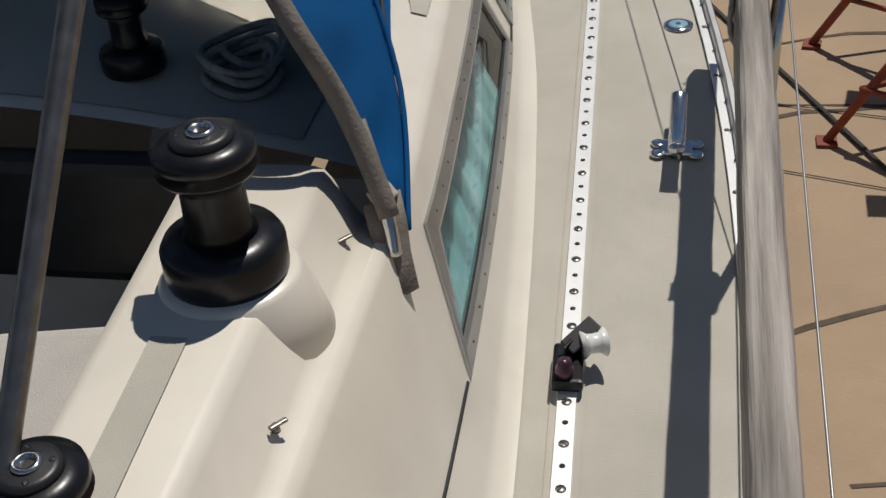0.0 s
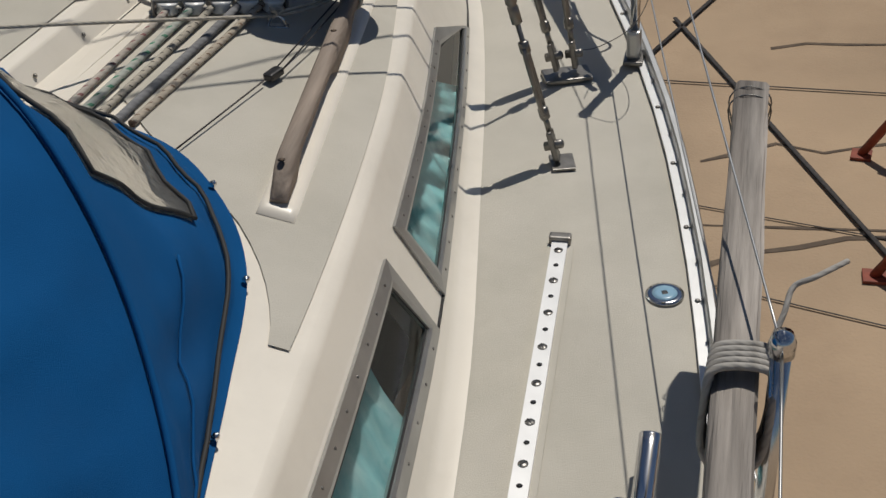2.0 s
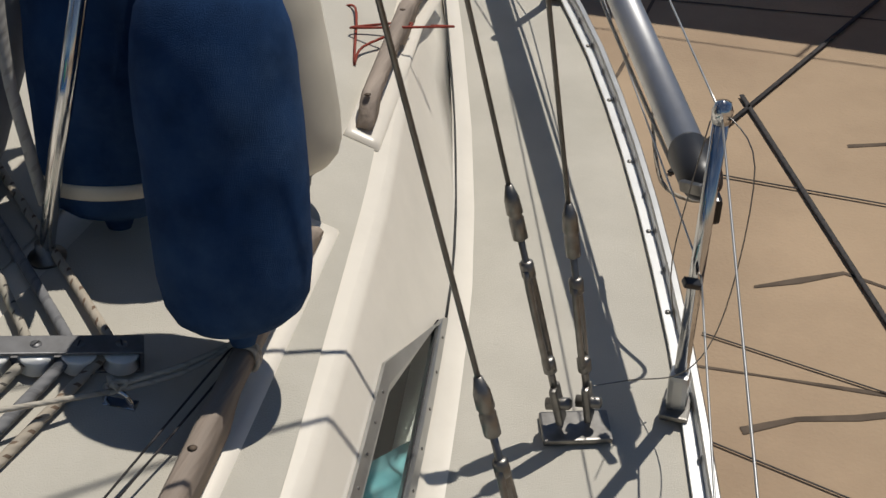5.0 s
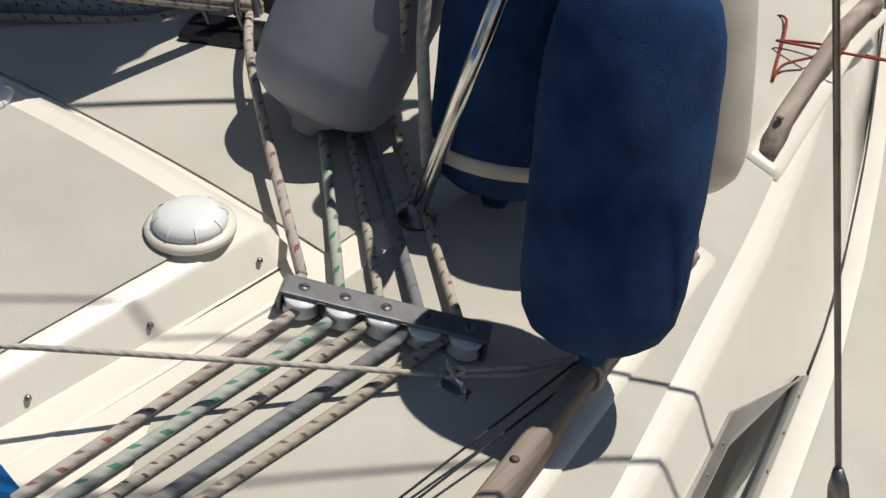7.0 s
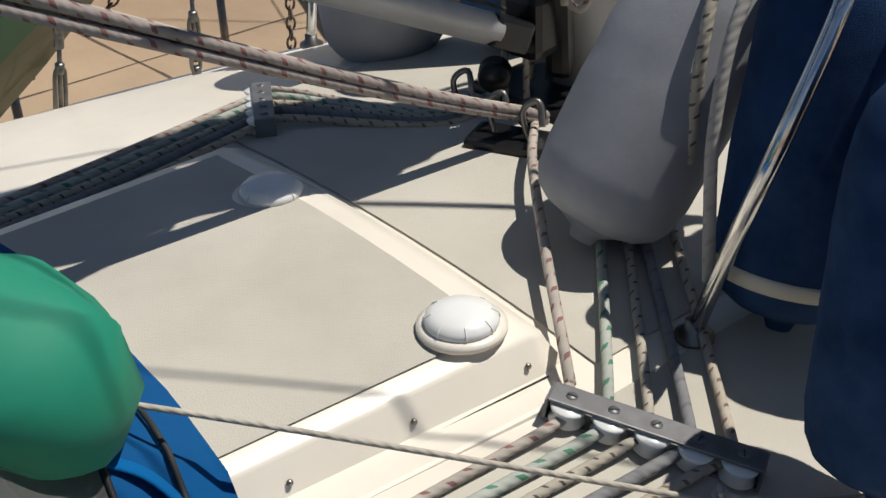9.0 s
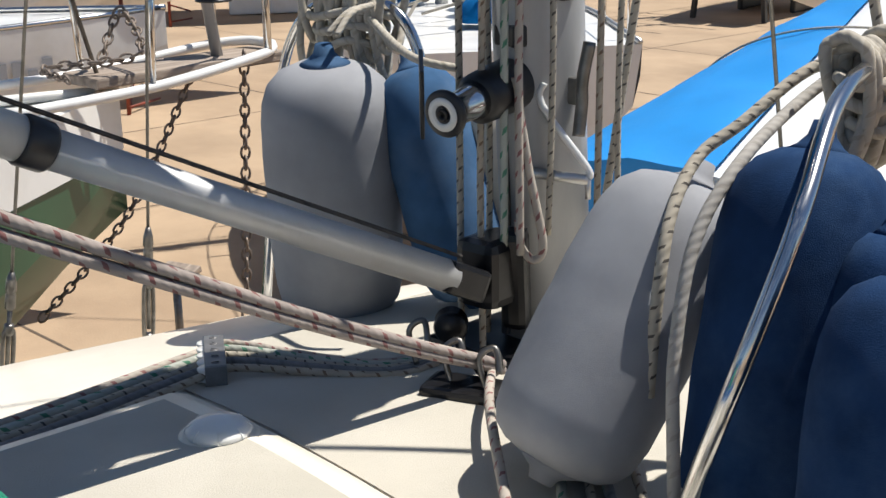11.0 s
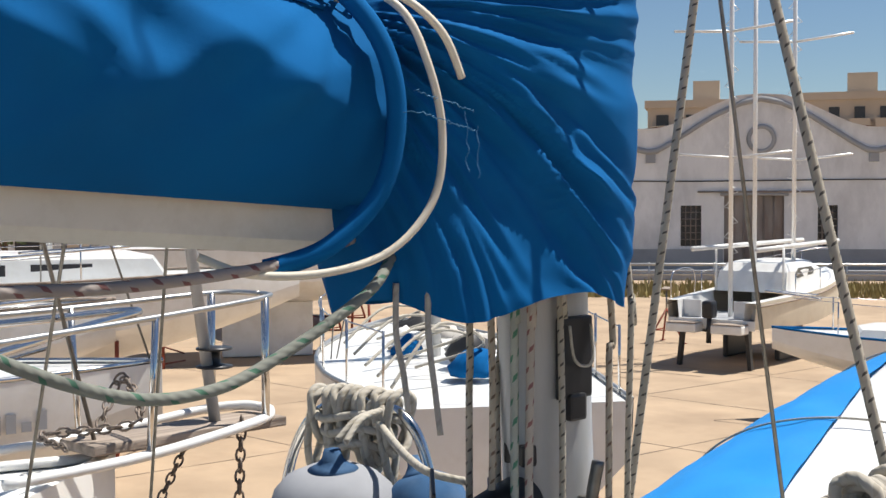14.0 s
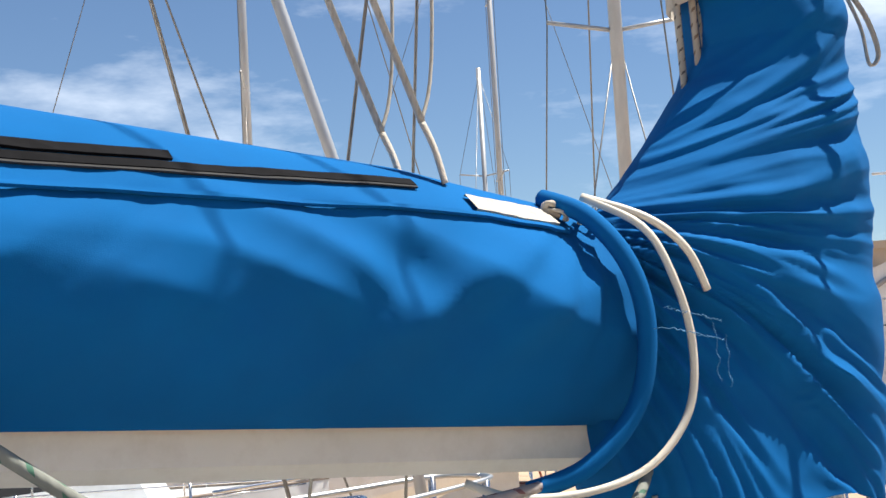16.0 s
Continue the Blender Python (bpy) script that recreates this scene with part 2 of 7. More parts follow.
R_SLATE = rope_mat("slate grey rope", (0.22, 0.22, 0.225), (0.17, 0.17, 0.175), 40)
R_OLIVE = rope_mat("weathered grey-green rope", (0.21, 0.22, 0.19), (0.06, 0.15, 0.10), 22, 0.22, 3.0)
R_PINK = rope_mat("weathered rope with dull red fleck", (0.33, 0.285, 0.26), (0.19, 0.085, 0.08), 26, 0.26, 3.0)
R_DARK = rope_mat("thin dark line", (0.055, 0.05, 0.05), (0.03, 0.03, 0.03), 18)
R_REDL = rope_mat("red line", (0.30, 0.05, 0.03), (0.2, 0.03, 0.02), 18)


# ---- building tools ----
def mesh_ob(name, verts, faces, material, parent=None, label="", smooth=True, uv=None):
    me = bpy.data.meshes.new(name)
    me.from_pydata([tuple(v) for v in verts], [], [tuple(f) for f in faces])
    me.materials.append(material)
    if uv:
        lay = me.uv_layers.new(name="UVMap")
        k = 0
        for f in faces:
            for j in range(len(f)):
                lay.data[k].uv = uv(f, j)
                k += 1
    me.polygons.foreach_set("use_smooth", [smooth] * len(me.polygons))
    me.update()
    ob = new(name, me)
    if parent is not None:
        ob.parent = parent
    if label:
        ob["label"] = label
    return ob


def part(name, bm, material, parent=None, label="", smooth=False):
    me = bpy.data.meshes.new(name)
    bmesh.ops.recalc_face_normals(bm, faces=bm.faces[:])
    bm.to_mesh(me)
    bm.free()
    me.materials.append(material)
    me.polygons.foreach_set("use_smooth", [smooth] * len(me.polygons))
    ob = new(name, me)
    if parent is not None:
        ob.parent = parent
    if label:
        ob["label"] = label
    return ob


def thing(name, label, category, group="", kind="", at=None):
    ob = new(name)
    ob.empty_display_size = 0.05
    if at is not None:
        ob.location = at
        bpy.context.view_layer.update()
    return tagged(ob, label, category, group, kind)


def smooth_path(pts, per=6, closed=False):
    pts = [Vector(p) for p in pts]
    if len(pts) < 3:
        return pts
    out, n = [], len(pts)
    for i in range(n if closed else n - 1):
        p0, p1, p2, p3 = (pts[(i + k) % n] if closed else pts[min(max(i + k, 0), n - 1)] for k in (-1, 0, 1, 2))
        for s in range(per):
            t = s / per
            out.append(0.5 * ((2 * p1) + (p2 - p0) * t + (2 * p0 - 5 * p1 + 4 * p2 - p3) * t * t + (3 * p1 - p0 - 3 * p2 + p3) * t ** 3))
    if not closed:
        out.append(pts[-1])
    return out


def tube(name, pts, r, material, parent=None, label="", n=8, per=6, radii=None, closed=False, straight=False, flat=1.0):
    path = [Vector(p) for p in pts] if straight else smooth_path(pts, per, closed)
    m = len(path)
    verts, arc, total = [], [], 0.0
    up, last = None, None
    for i, p in enumerate(path):
        a = path[(i - 1) % m] if (closed or i) else p
        b = path[(i + 1) % m] if (closed or i < m - 1) else p
        d = (b - a).normalized()
        if up is None:
            up = d.orthogonal().normalized() if abs(d.z) > 0.95 else (Vector((0, 0, 1)) - d * d.z).normalized()
        else:
            up = (up - d * up.dot(d)).normalized()
        side = d.cross(up)
        if last is not None:
            total += (p - last).length
        last = p
        arc.append(total)
        rr = r if radii is None else radii[0] + (radii[-1] - radii[0]) * i / max(1, m - 1)
        for k in range(n):
            an = 2 * math.pi * k / n
            verts.append(p + side * (math.cos(an) * rr) + up * (math.sin(an) * rr * flat))
    faces = []
    for i in range(m if closed else m - 1):
        j = (i + 1) % m
        for k in range(n):
            l = (k + 1) % n
            faces.append((i * n + k, i * n + l, j * n + l, j * n + k))
    if not closed:
        faces.append(tuple(range(n - 1, -1, -1)))
        faces.append(tuple((m - 1) * n + k for k in range(n)))

    def uv(f, j):
        if len(f) != 4 or n < 5 and len(f) == n:
            return (0, 0)
        i, k = divmod(f[j], n)
        vv = k / n
        if j in (1, 2) and k == 0:
            vv = 1.0
        return (arc[i], vv)

    return mesh_ob(name, verts, faces, material, parent, label, uv=uv)


def lathe(name, prof, material, parent=None, label="", n=24, m=None, smooth=True):
    m = m or Matrix()
    verts, faces = [], []
    for r, z in prof:
        for k in range(n):
            a = 2 * math.pi * k / n
            verts.append(m @ Vector((r * math.cos(a), r * math.sin(a), z)))
    for i in range(len(prof) - 1):
        for k in range(n):
            l = (k + 1) % n
            faces.append((i * n + k, i * n + l, (i + 1) * n + l, (i + 1) * n + k))
    if prof[0][0] > 1e-5:
        faces.append(tuple(range(n - 1, -1, -1)))
    if prof[-1][0] > 1e-5:
        faces.append(tuple((len(prof) - 1) * n + k for k in range(n)))
    ob = mesh_ob(name, verts, faces, material, parent, label, smooth)
    return ob


def box(name, size, m, material, parent=None, label="", bevel=0.004, seg=2):
    bm = bmesh.new()
    bmesh.ops.create_cube(bm, size=1)
    bmesh.ops.scale(bm, vec=size, verts=bm.verts)
    if bevel:
        bmesh.ops.bevel(bm, geom=bm.edges[:], offset=min(bevel, min(size) * 0.45), segments=seg, affect="EDGES", profile=0.6)
    bmesh.ops.transform(bm, matrix=m, verts=bm.verts)
    return part(name, bm, material, parent, label, smooth=False)


def loft(name, sections, material, parent=None, label="", close=False, caps=False, smooth=True):
    n = len(sections[0])
    verts = [v for s in sections for v in s]
    faces = []
    for i in range(len(sections) - 1):
        for k in range(n if close else n - 1):
            l = (k + 1) % n
            faces.append((i * n + k, i * n + l, (i + 1) * n + l, (i + 1) * n + k))
    if caps:
        faces.append(tuple(range(n - 1, -1, -1)))
        faces.append(tuple((len(sections) - 1) * n + k for k in range(n)))
    return mesh_ob(name, verts, faces, material, parent, label, smooth)


def frame_at(p, axis, up=(0, 0, 1)):
    """A pose at p whose z runs along axis."""
    z = Vector(axis).normalized()
    u = Vector(up)
    if abs(z.dot(u)) > 0.98:
        u = Vector((0, 1, 0))
    x = u.cross(z).normalized()
    y = z.cross(x)
    return Matrix.Translation(p) @ Matrix((x, y, z)).transposed().to_4x4()


def curve(table):
    ys, xs = [a for a, _ in table], [b for _, b in table]

    def at(y):
        # smoothed piecewise-linear
        return float(np.mean([np.interp(y + d, ys, xs) for d in (-0.16, -0.08, 0.0, 0.08, 0.16)]))
    return at


# plan of the boat: y runs forward, x to starboard
CX = -0.95
toe_x = curve([(-4, 0.57), (-2, 0.82), (0, 0.92), (1, 0.915), (2, 0.885), (2.5, 0.85), (3, 0.785), (3.5, 0.69), (4, 0.553), (4.5, 0.385), (5, 0.185), (5.5, -0.07), (6, -0.365), (6.5, -0.69), (6.85, -0.94)])
cove_x = curve([(-4, 0.40), (-1, 0.52), (0.5, 0.52), (1.29, 0.489), (1.76, 0.457), (2.05, 0.436), (2.65, 0.375), (3.03, 0.31), (3.6, 0.215), (4.1, 0.113), (4.6, -0.04), (5.37, -0.313), (6, -0.6)])
roof_x = curve([(-4, 0.2), (0.6, 0.285), (1.2, 0.288), (1.6, 0.292), (2.2, 0.243), (2.43, 0.223), (3.19, 0.14), (4.02, -0.015), (5.0, -0.29), (5.4, -0.44), (6, -0.7)])
deck_z = lambda y: 2.56 + 0.05 * (min(max(y, -4), 7) - 3)


def roof_z(x, y):
    u = min(1.0, abs(x - CX) / (roof_x(y) - CX))
    fall = max(0.0, y - 4.6) * 0.22
    return 3.02 - 0.145 * u ** 2.2 - fall


def mirror(pts):
    return [Vector((2 * CX - p[0], p[1], p[2])) for p in pts]


# ================= the yacht: hull, deck and coachroof =================
YS = [-4 + 0.2 * i for i in range(55)]


def deck_side(flip):
    secs = []
    for y in YS:
        if y > 6.82:
            break
        a, b, z = min(cove_x(y), toe_x(y) - 0.02) - 0.14, toe_x(y), deck_z(y)
        if y > 5.0:
            a = CX
        row = [Vector((a + (b - a) * k / 6, y, z - 0.012 * (k / 6) ** 2)) for k in range(7)]
        secs.append(mirror(row) if flip else row)
    return secs


deck = tagged(loft("deck", deck_side(False), M_DECK), "pale grey non-skid painted side deck of the yacht", "deck", kind="structure")
tagged(loft("deck_port", deck_side(True), M_DECK), "pale grey non-skid painted port side deck", "deck", kind="structure")


def hull_side(flip):
    secs = []
    for y in YS:
        if y > 6.82:
            break
        w = toe_x(y) - CX
        row = [Vector((CX + w * f, y, z)) for f, z in ((1.0, deck_z(y) - 0.012), (1.005, 2.3), (0.98, 1.9), (0.85, 1.45), (0.5, 1.1), (0.03, 0.9))]
        secs.append(mirror(row) if flip else row)
    return secs


hull = thing("yacht_hull", "white glassfibre sailing yacht hull standing ashore", "boat hull", kind="structure")
loft("topside", hull_side(False), M_WHITE, hull)
loft("topside", hull_side(True), M_WHITE, hull)
tr = [Vector((CX + s * w * (toe_x(-4) - CX), -4, z)) for s, w, z in ((1, 1, 2.2), (1, 0.98, 1.9), (1, 0.85, 1.45), (1, 0.5, 1.1), (-1, 0.5, 1.1), (-1, 0.85, 1.45), (-1, 0.98, 1.9), (-1, 1, 2.2))]
mesh_ob("transom", tr, [tuple(range(8))], M_WHITE, hull, smooth=False)
box("keel", (0.3, 1.8, 1.0), pose(CX, 1.5, 0.52), M_REDAF, hull, bevel=0.08)

# coachroof sides with window openings
V0 = lambda y: 0.31 - 0.11 * (y - 1.46)
V1 = lambda y: 0.80 - 0.088 * (y - 1.55)


def side_pt(y, v, out=0.0):
    bx, bz = cove_x(y) - 0.035, deck_z(y) + 0.03
    sx, sz = roof_x(y) + 0.014, roof_z(roof_x(y), y) - 0.016
    n = Vector((sz - bz, 0, bx - sx)).normalized()
    return Vector((bx + (sx - bx) * v, y, bz + (sz - bz) * v)) + n * out


def spread(a, b, k):
    return [(a[0] + (b[0] - a[0]) * i / k, a[1] + (b[1] - a[1]) * i / k) for i in range(k + 1)]


W1, W2 = ((1.457, 1.60), (2.637, 2.595)), ((2.787, 2.747), (3.90, 3.58))
cols = [(-4 + 0.5 * i,) * 2 for i in range(10)] + [(1.0, 1.0), (1.2, 1.25)] + spread(W1[0], W1[1], 8)
first1 = 12
first2 = len(cols)
cols += spread(W2[0], W2[1], 8) + [(4.05, 3.9), (4.3, 4.2), (4.6, 4.6), (5.0, 5.0), (5.4, 5.4), (5.7, 5.7)]
for flip in (False, True):
    vs, fs = [], []
    for yb, yt in cols:
        ring = [Vector((cove_x(yb) + 0.012, yb, deck_z(yb) + 0.002)), Vector((cove_x(yb) - 0.02, yb, deck_z(yb) + 0.010))]
        ring += [side_pt(yb, 0.0), side_pt(yb, V0(yb)), side_pt(yt, V1(yt)), side_pt(yt, 1.0)]
        ring += [Vector((roof_x(yt) + 0.006, yt, roof_z(roof_x(yt), yt) - 0.003)), Vector((roof_x(yt) - 0.01, yt, roof_z(roof_x(yt) - 0.01, yt)))]
        vs += mirror(ring) if flip else ring
    for i in range(len(cols) - 1):
        for k in range(7):
            if k == 3 and (first1 <= i < first1 + 8 or first2 <= i < first2 + 8):
                continue
            fs.append((i * 8 + k, i * 8 + k + 1, i * 8 + 9 + k, i * 8 + 8 + k))
    tagged(mesh_ob("coachroof_side" if not flip else "coachroof_side_port", vs, fs, M_CREAM), "cream gelcoat side of the yacht's coachroof", "cabin side", kind="structure")

# coachroof top
secs = []
for i in range(23):
    y = 1.62 + 0.185 * i
    e = roof_x(y) - 0.008
    secs.append([Vector((x, y, roof_z(x, y))) for x in (CX + (e - CX) * k / 10 for k in range(-10, 11))])
tagged(loft("coachroof_top", secs, M_CREAM), "cream gelcoat cambered coachroof top", "cabin roof", kind="structure")
tagged(loft("cabin_bulkhead", [[Vector((x, 1.62, z)) for x in (CX - 1.2, CX, roof_x(1.62))] for z in (1.9, 2.5, 2.87)], M_CREAM, smooth=False), "cream bulkhead between cabin and cockpit", "bulkhead", kind="structure")


def panel(name, edge_l, edge_r, y0, y1, rows=26, lift=0.0035, cols_n=8):
    secs = []
    for i in range(rows + 1):
        y = y0 + (y1 - y0) * i / rows
        a, b = edge_l(y), edge_r(y)
        secs.append([Vector((a + (b - a) * k / cols_n, y, roof_z(a + (b - a) * k / cols_n, y) + lift)) for k in range(cols_n + 1)])
    return tagged(loft(name, secs, M_DECK), "pale grey non-skid panel laid on the coachroof", "deck panel", "roof panels", "structure")


rail_x = lambda y: 0.080 - 0.118 * (y - 2.59) - 0.05 * max(0.0, y - 4.1)
band_x = curve([(2.2, 0.205), (2.245, 0.189), (2.429, 0.116), (2.51, 0.058), (2.599, -0.028), (2.654, -0.09), (2.714, -0.202), (2.76, -0.37)])
edge_x = curve([(2.2, 0.216), (2.628, 0.186), (3.112, 0.132), (4.02, -0.05), (5.0, -0.33)])
panel("non_skid_panel", lambda y: max(-0.425, band_x(y)), edge_x, 2.235, 5.0, rows=60, cols_n=12)
panel("non_skid_panel", lambda y: -0.86, lambda y: 0.10, 1.66, 2.30, rows=10)
panel("non_skid_panel", lambda y: -1.55, lambda y: -0.427, 3.31, 5.0, cols_n=14)

# windows
for w, (name, label) in zip((W1, W2), (("window_1", "long aft cabin window in a grey metal frame, turquoise curtains drawn behind"), ("window_2", "forward cabin window in a grey metal frame, turquoise curtains drawn behind"))):
    (b0, t0), (b1, t1) = w
    win = thing(name, label, "window", kind="structure")

    def outline(g, dv, out, k=10):
        yb = [b0 - g + (b1 - b0 + 2 * g) * i / k for i in range(k + 1)]
        yt = [t0 - g + (t1 - t0 + 2 * g) * i / k for i in range(k, -1, -1)]
        return [side_pt(y, V0(y) - dv, out) for y in yb] + [side_pt(y, V1(y) + dv, out) for y in yt]
    loft("window_frame", [outline(0.022, 0.06, 0.001), outline(0.022, 0.06, 0.007), outline(-0.004, -0.03, 0.009), outline(-0.016, -0.055, 0.007), outline(-0.018, -0.06, -0.012)], M_DULL, win, close=True, smooth=False)
    loft("seal", [outline(-0.014, -0.05, 0.004), outline(-0.022, -0.075, 0.003)], M_RUBBER, win, close=True)
    o = outline(-0.014, -0.05, 0.0)
    k = len(o) // 2
    pane = mesh_ob("pane", o, [(i, i + 1, len(o) - 2 - i, len(o) - 1 - i) for i in range(k - 1)], M_GLASS, win)
    pane.visible_shadow = False
    cv, cf = [], []
    for i in range(61):
        f = i / 60
        for j in range(5):
            y = b0 + (b1 - b0) * f + ((t0 + (t1 - t0) * f) - (b0 + (b1 - b0) * f)) * j / 4
            v = V0(y) - 0.08 + (V1(y) - V0(y) + 0.08) * j / 4
            wave = 0.010 * math.sin(f * 40 + 1.5 * math.sin(f * 11 + j)) + 0.006 * math.sin(f * 93 + j * 0.7)
            cv.append(side_pt(y, v, -0.035 + wave))
    for i in range(60):
        if (name == "window_1" and i > 47) or (name == "window_2" and i > 44):
            continue
        for j in range(4):
            cf.append((i * 5 + j, i * 5 + j + 1, i * 5 + 6 + j, i * 5 + 5 + j))
    mesh_ob("curtain", cv, cf, M_CURT, win, "folded turquoise curtain")
    # near-black sheet behind the curtain, in place of the unlit cabin's shade
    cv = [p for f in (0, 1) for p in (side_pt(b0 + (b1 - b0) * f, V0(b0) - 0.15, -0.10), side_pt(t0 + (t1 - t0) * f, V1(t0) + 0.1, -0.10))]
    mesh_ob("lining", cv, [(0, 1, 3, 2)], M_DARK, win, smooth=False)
    for i in range(12):
        f = (i + 0.5) / 12
        for dv, ya, yb in ((-0.015, b0, b1), (0.015, t0, t1)):
            y = ya + (yb - ya) * f
            q = side_pt(y, (V0(y) if dv < 0 else V1(y)) + dv, 0.008)
            lathe("screw", [(0.0032, 0), (0.003, 0.0012), (0, 0.0016)], M_RIG, win, n=8, m=frame_at(q, side_pt(2, 0.5, 1) - side_pt(2, 0.5)))

# dark groove joint under and between the windows
groove = thing("side_joint", "thin dark sealed joint along the coachroof side", "trim", kind="structure")
for ya, yb in ((-3, 1.42), (2.655, 2.765), (3.925, 5.4)):
    n = max(2, int((yb - ya) / 0.1))
    tube("sealant", [side_pt(ya + (yb - ya) * i / n, max(-0.04, V0(ya + (yb - ya) * i / n) - 0.06), 0.001) for i in range(n + 1)], 0.0035, M_RUBBER, groove, n=5, straight=True)

# cockpit coaming, starboard
secs = []
for i in range(15):
    y = -1.6 + 0.22 * i
    s = 0.045 * (1.37 - y)
    secs.append([Vector((x + s * k, y, z)) for x, z, k in ((0.285, 2.873, 0.1), (0.268, 2.880, 0.1), (0.256, 2.884, 0.1), (0.246, 2.892, 0.1), (0.205, 2.962, 0.1), (0.195, 2.976, 0.1), (0.178, 2.982, 0.1), (-0.002, 2.982, 1), (-0.020, 2.978, 1), (-0.030, 2.962, 1), (-0.05, 2.7, 1), (-0.07, 2.35, 1), (-0.10, 2.3, 1))])
f = [Vector((p.x, p.y + 0.02, 2.84)) if p.z > 2.84 else p + Vector((0, 0.02, 0)) for p in secs[-1]]
tagged(loft("cockpit_coaming", secs + [f], M_CREAM), "cream moulded cockpit coaming beside the side deck", "coaming", kind="structure")
strip = tagged(loft("anti_slip_strip", [[Vector((x + 0.04 * (1.05 - y), y, 2.986)) for x in (0.069, 0.121)] for y in (-1.5, -0.5, 0.4, 1.04)], M_DECK), "pale non-slip strip along the coaming top", "strip", kind="structure")
# cockpit well and seats: the near-black colour stands for deep shade
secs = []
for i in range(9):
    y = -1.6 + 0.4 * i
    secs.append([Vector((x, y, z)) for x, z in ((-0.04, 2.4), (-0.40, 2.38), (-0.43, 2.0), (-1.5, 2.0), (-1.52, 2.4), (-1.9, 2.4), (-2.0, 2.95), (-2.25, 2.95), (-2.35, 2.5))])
tagged(loft("cockpit_well", secs, M_DARK, smooth=False), "cockpit well and seats painted near-black for deep shade", "cockpit", kind="structure")

# toe rail
toe = thing("toe_rail", "pierced aluminium toe rail along the deck edge", "toe rail", kind="structure")
for flip in (False, True):
    secs = []
    for y in YS:
        if y > 6.8:
            break
        x, z = toe_x(y), deck_z(y) - 0.012
        row = [Vector((x + a, y, z + b)) for a, b in ((-0.002, 0.006), (0.0, 0.034), (0.004, 0.038), (0.016, 0.038), (0.019, 0.034), (0.014, 0.030), (0.008, 0.026), (0.007, -0.02))]
        flange = [Vector((x + a, y, z + b)) for a, b in ((-0.024, 0.010), (-0.023, 0.014), (-0.002, 0.014), (-0.001, 0.008))]
        secs.append((mirror(flange), mirror(row)) if flip else (flange, row))
    loft("rail", [q[1] for q in secs], M_DULL, toe, smooth=False)
    loft("flange", [q[0] for q in secs], M_TRACK, toe, "bright inner flange", smooth=False)
for i in range(46):
    y = 0.6 + 0.12 * i
    if toe_x(y) < -0.8:
        break
    d = Vector((toe_x(y + 0.05) - toe_x(y - 0.05), 0.1, 0)).normalized()
    nrm = Vector((-d.y, d.x, 0))
    c = Vector((toe_x(y), y, deck_z(y) + 0.008)) + nrm * 0.0045
    lathe("hole", [(0.0075, 0), (0.0065, 0.0006), (0, 0.0006)], M_BLACK, toe, n=10, m=frame_at(c, nrm))
    if i % 2:
        lathe("bolt", [(0.006, 0), (0.005, 0.003), (0, 0.004)], M_RIG, toe, n=10, m=pose(toe_x(y) - 0.013, y, deck_z(y) + 0.002))

# genoa track with its screws and holes
track_x = lambda y: 0.497 + 0.0465 * (3.0 - y)
trk = thing("genoa_track", "bright aluminium genoa track with screws and stop holes", "deck track")
secs = []
for i in range(23):
    y = 3.035 - 0.1 * i * 1.2
    z = deck_z(y)
    secs.append([Vector((track_x(y) + a, y, z + b)) for a, b in ((-0.030, 0.0), (-0.030, 0.003), (-0.0165, 0.003), (-0.0165, 0.012), (0.0165, 0.012), (0.0165, 0.003), (0.030, 0.003), (0.030, 0.0))])
base = loft("base_strip", [[s[0], s[1], s[6], s[7]] for s in secs], M_DECK, trk, smooth=False)
loft("rail", [[s[2], s[3], s[4], s[5]] for s in secs], M_TRACK, trk, smooth=False)
SCREW_ME = None
for i in range(26):
    y = 3.0 - 0.1 * i
    q = Vector((track_x(y), y, deck_z(y) + 0.0122))
    if SCREW_ME is None:
        s = lathe("screw", [(0.0095, 0), (0.009, 0.0008), (0.0, 0.001)], M_RIG, trk, n=14)
        SCREW_ME = s.data
        sl = box("slot", (0.017, 0.0022, 0.0008), pose(0, 0, 0.0014), M_BLACK, trk, bevel=0)
        SLOT_ME = sl.data
        hl = lathe("stop_hole", [(0.0055, 0), (0.0, 0.0002)], M_BLACK, trk, n=12)
        HOLE_ME = hl.data
    else:
        s, sl, hl = new("screw", SCREW_ME), new("slot", SLOT_ME), new("stop_hole", HOLE_ME)
        for o in (s, sl, hl):
            o.parent = trk
    s.location, sl.location = q, q
    sl.rotation_euler = (0, 0, (i * 1.7) % 3.1)
    hl.location = (track_x(y - 0.05), y - 0.05, deck_z(y - 0.05) + 0.0125)
box("end_stop", (0.046, 0.022, 0.022), pose(track_x(3.04), 3.04, deck_z(3.04) + 0.011), M_RIG, trk, "dark metal end stop")
# car on the track
cy = 1.575
car = thing("genoa_car", "black genoa lead car with a white roller on the track", "track car")
cx, cz = track_x(cy), deck_z(cy) + 0.012
box("slider", (0.058, 0.11, 0.026), pose(cx, cy, cz + 0.012, 0, 0, 2.7), M_BLACKS, car, bevel=0.008)
lathe("plunger", [(0.016, 0), (0.017, 0.02), (0.013, 0.024), (0.013, 0.036), (0.0, 0.038)], mat("purple anodised knob", (0.10, 0.05, 0.07), 0.3, 0.6), car, n=16, m=pose(cx - 0.003, cy - 0.035, cz + 0.02))
box("cheek", (0.034, 0.075, 0.006), pose(cx + 0.02, cy + 0.04, cz + 0.055, 18, 22, -35), M_BLACK, car, bevel=0.003)
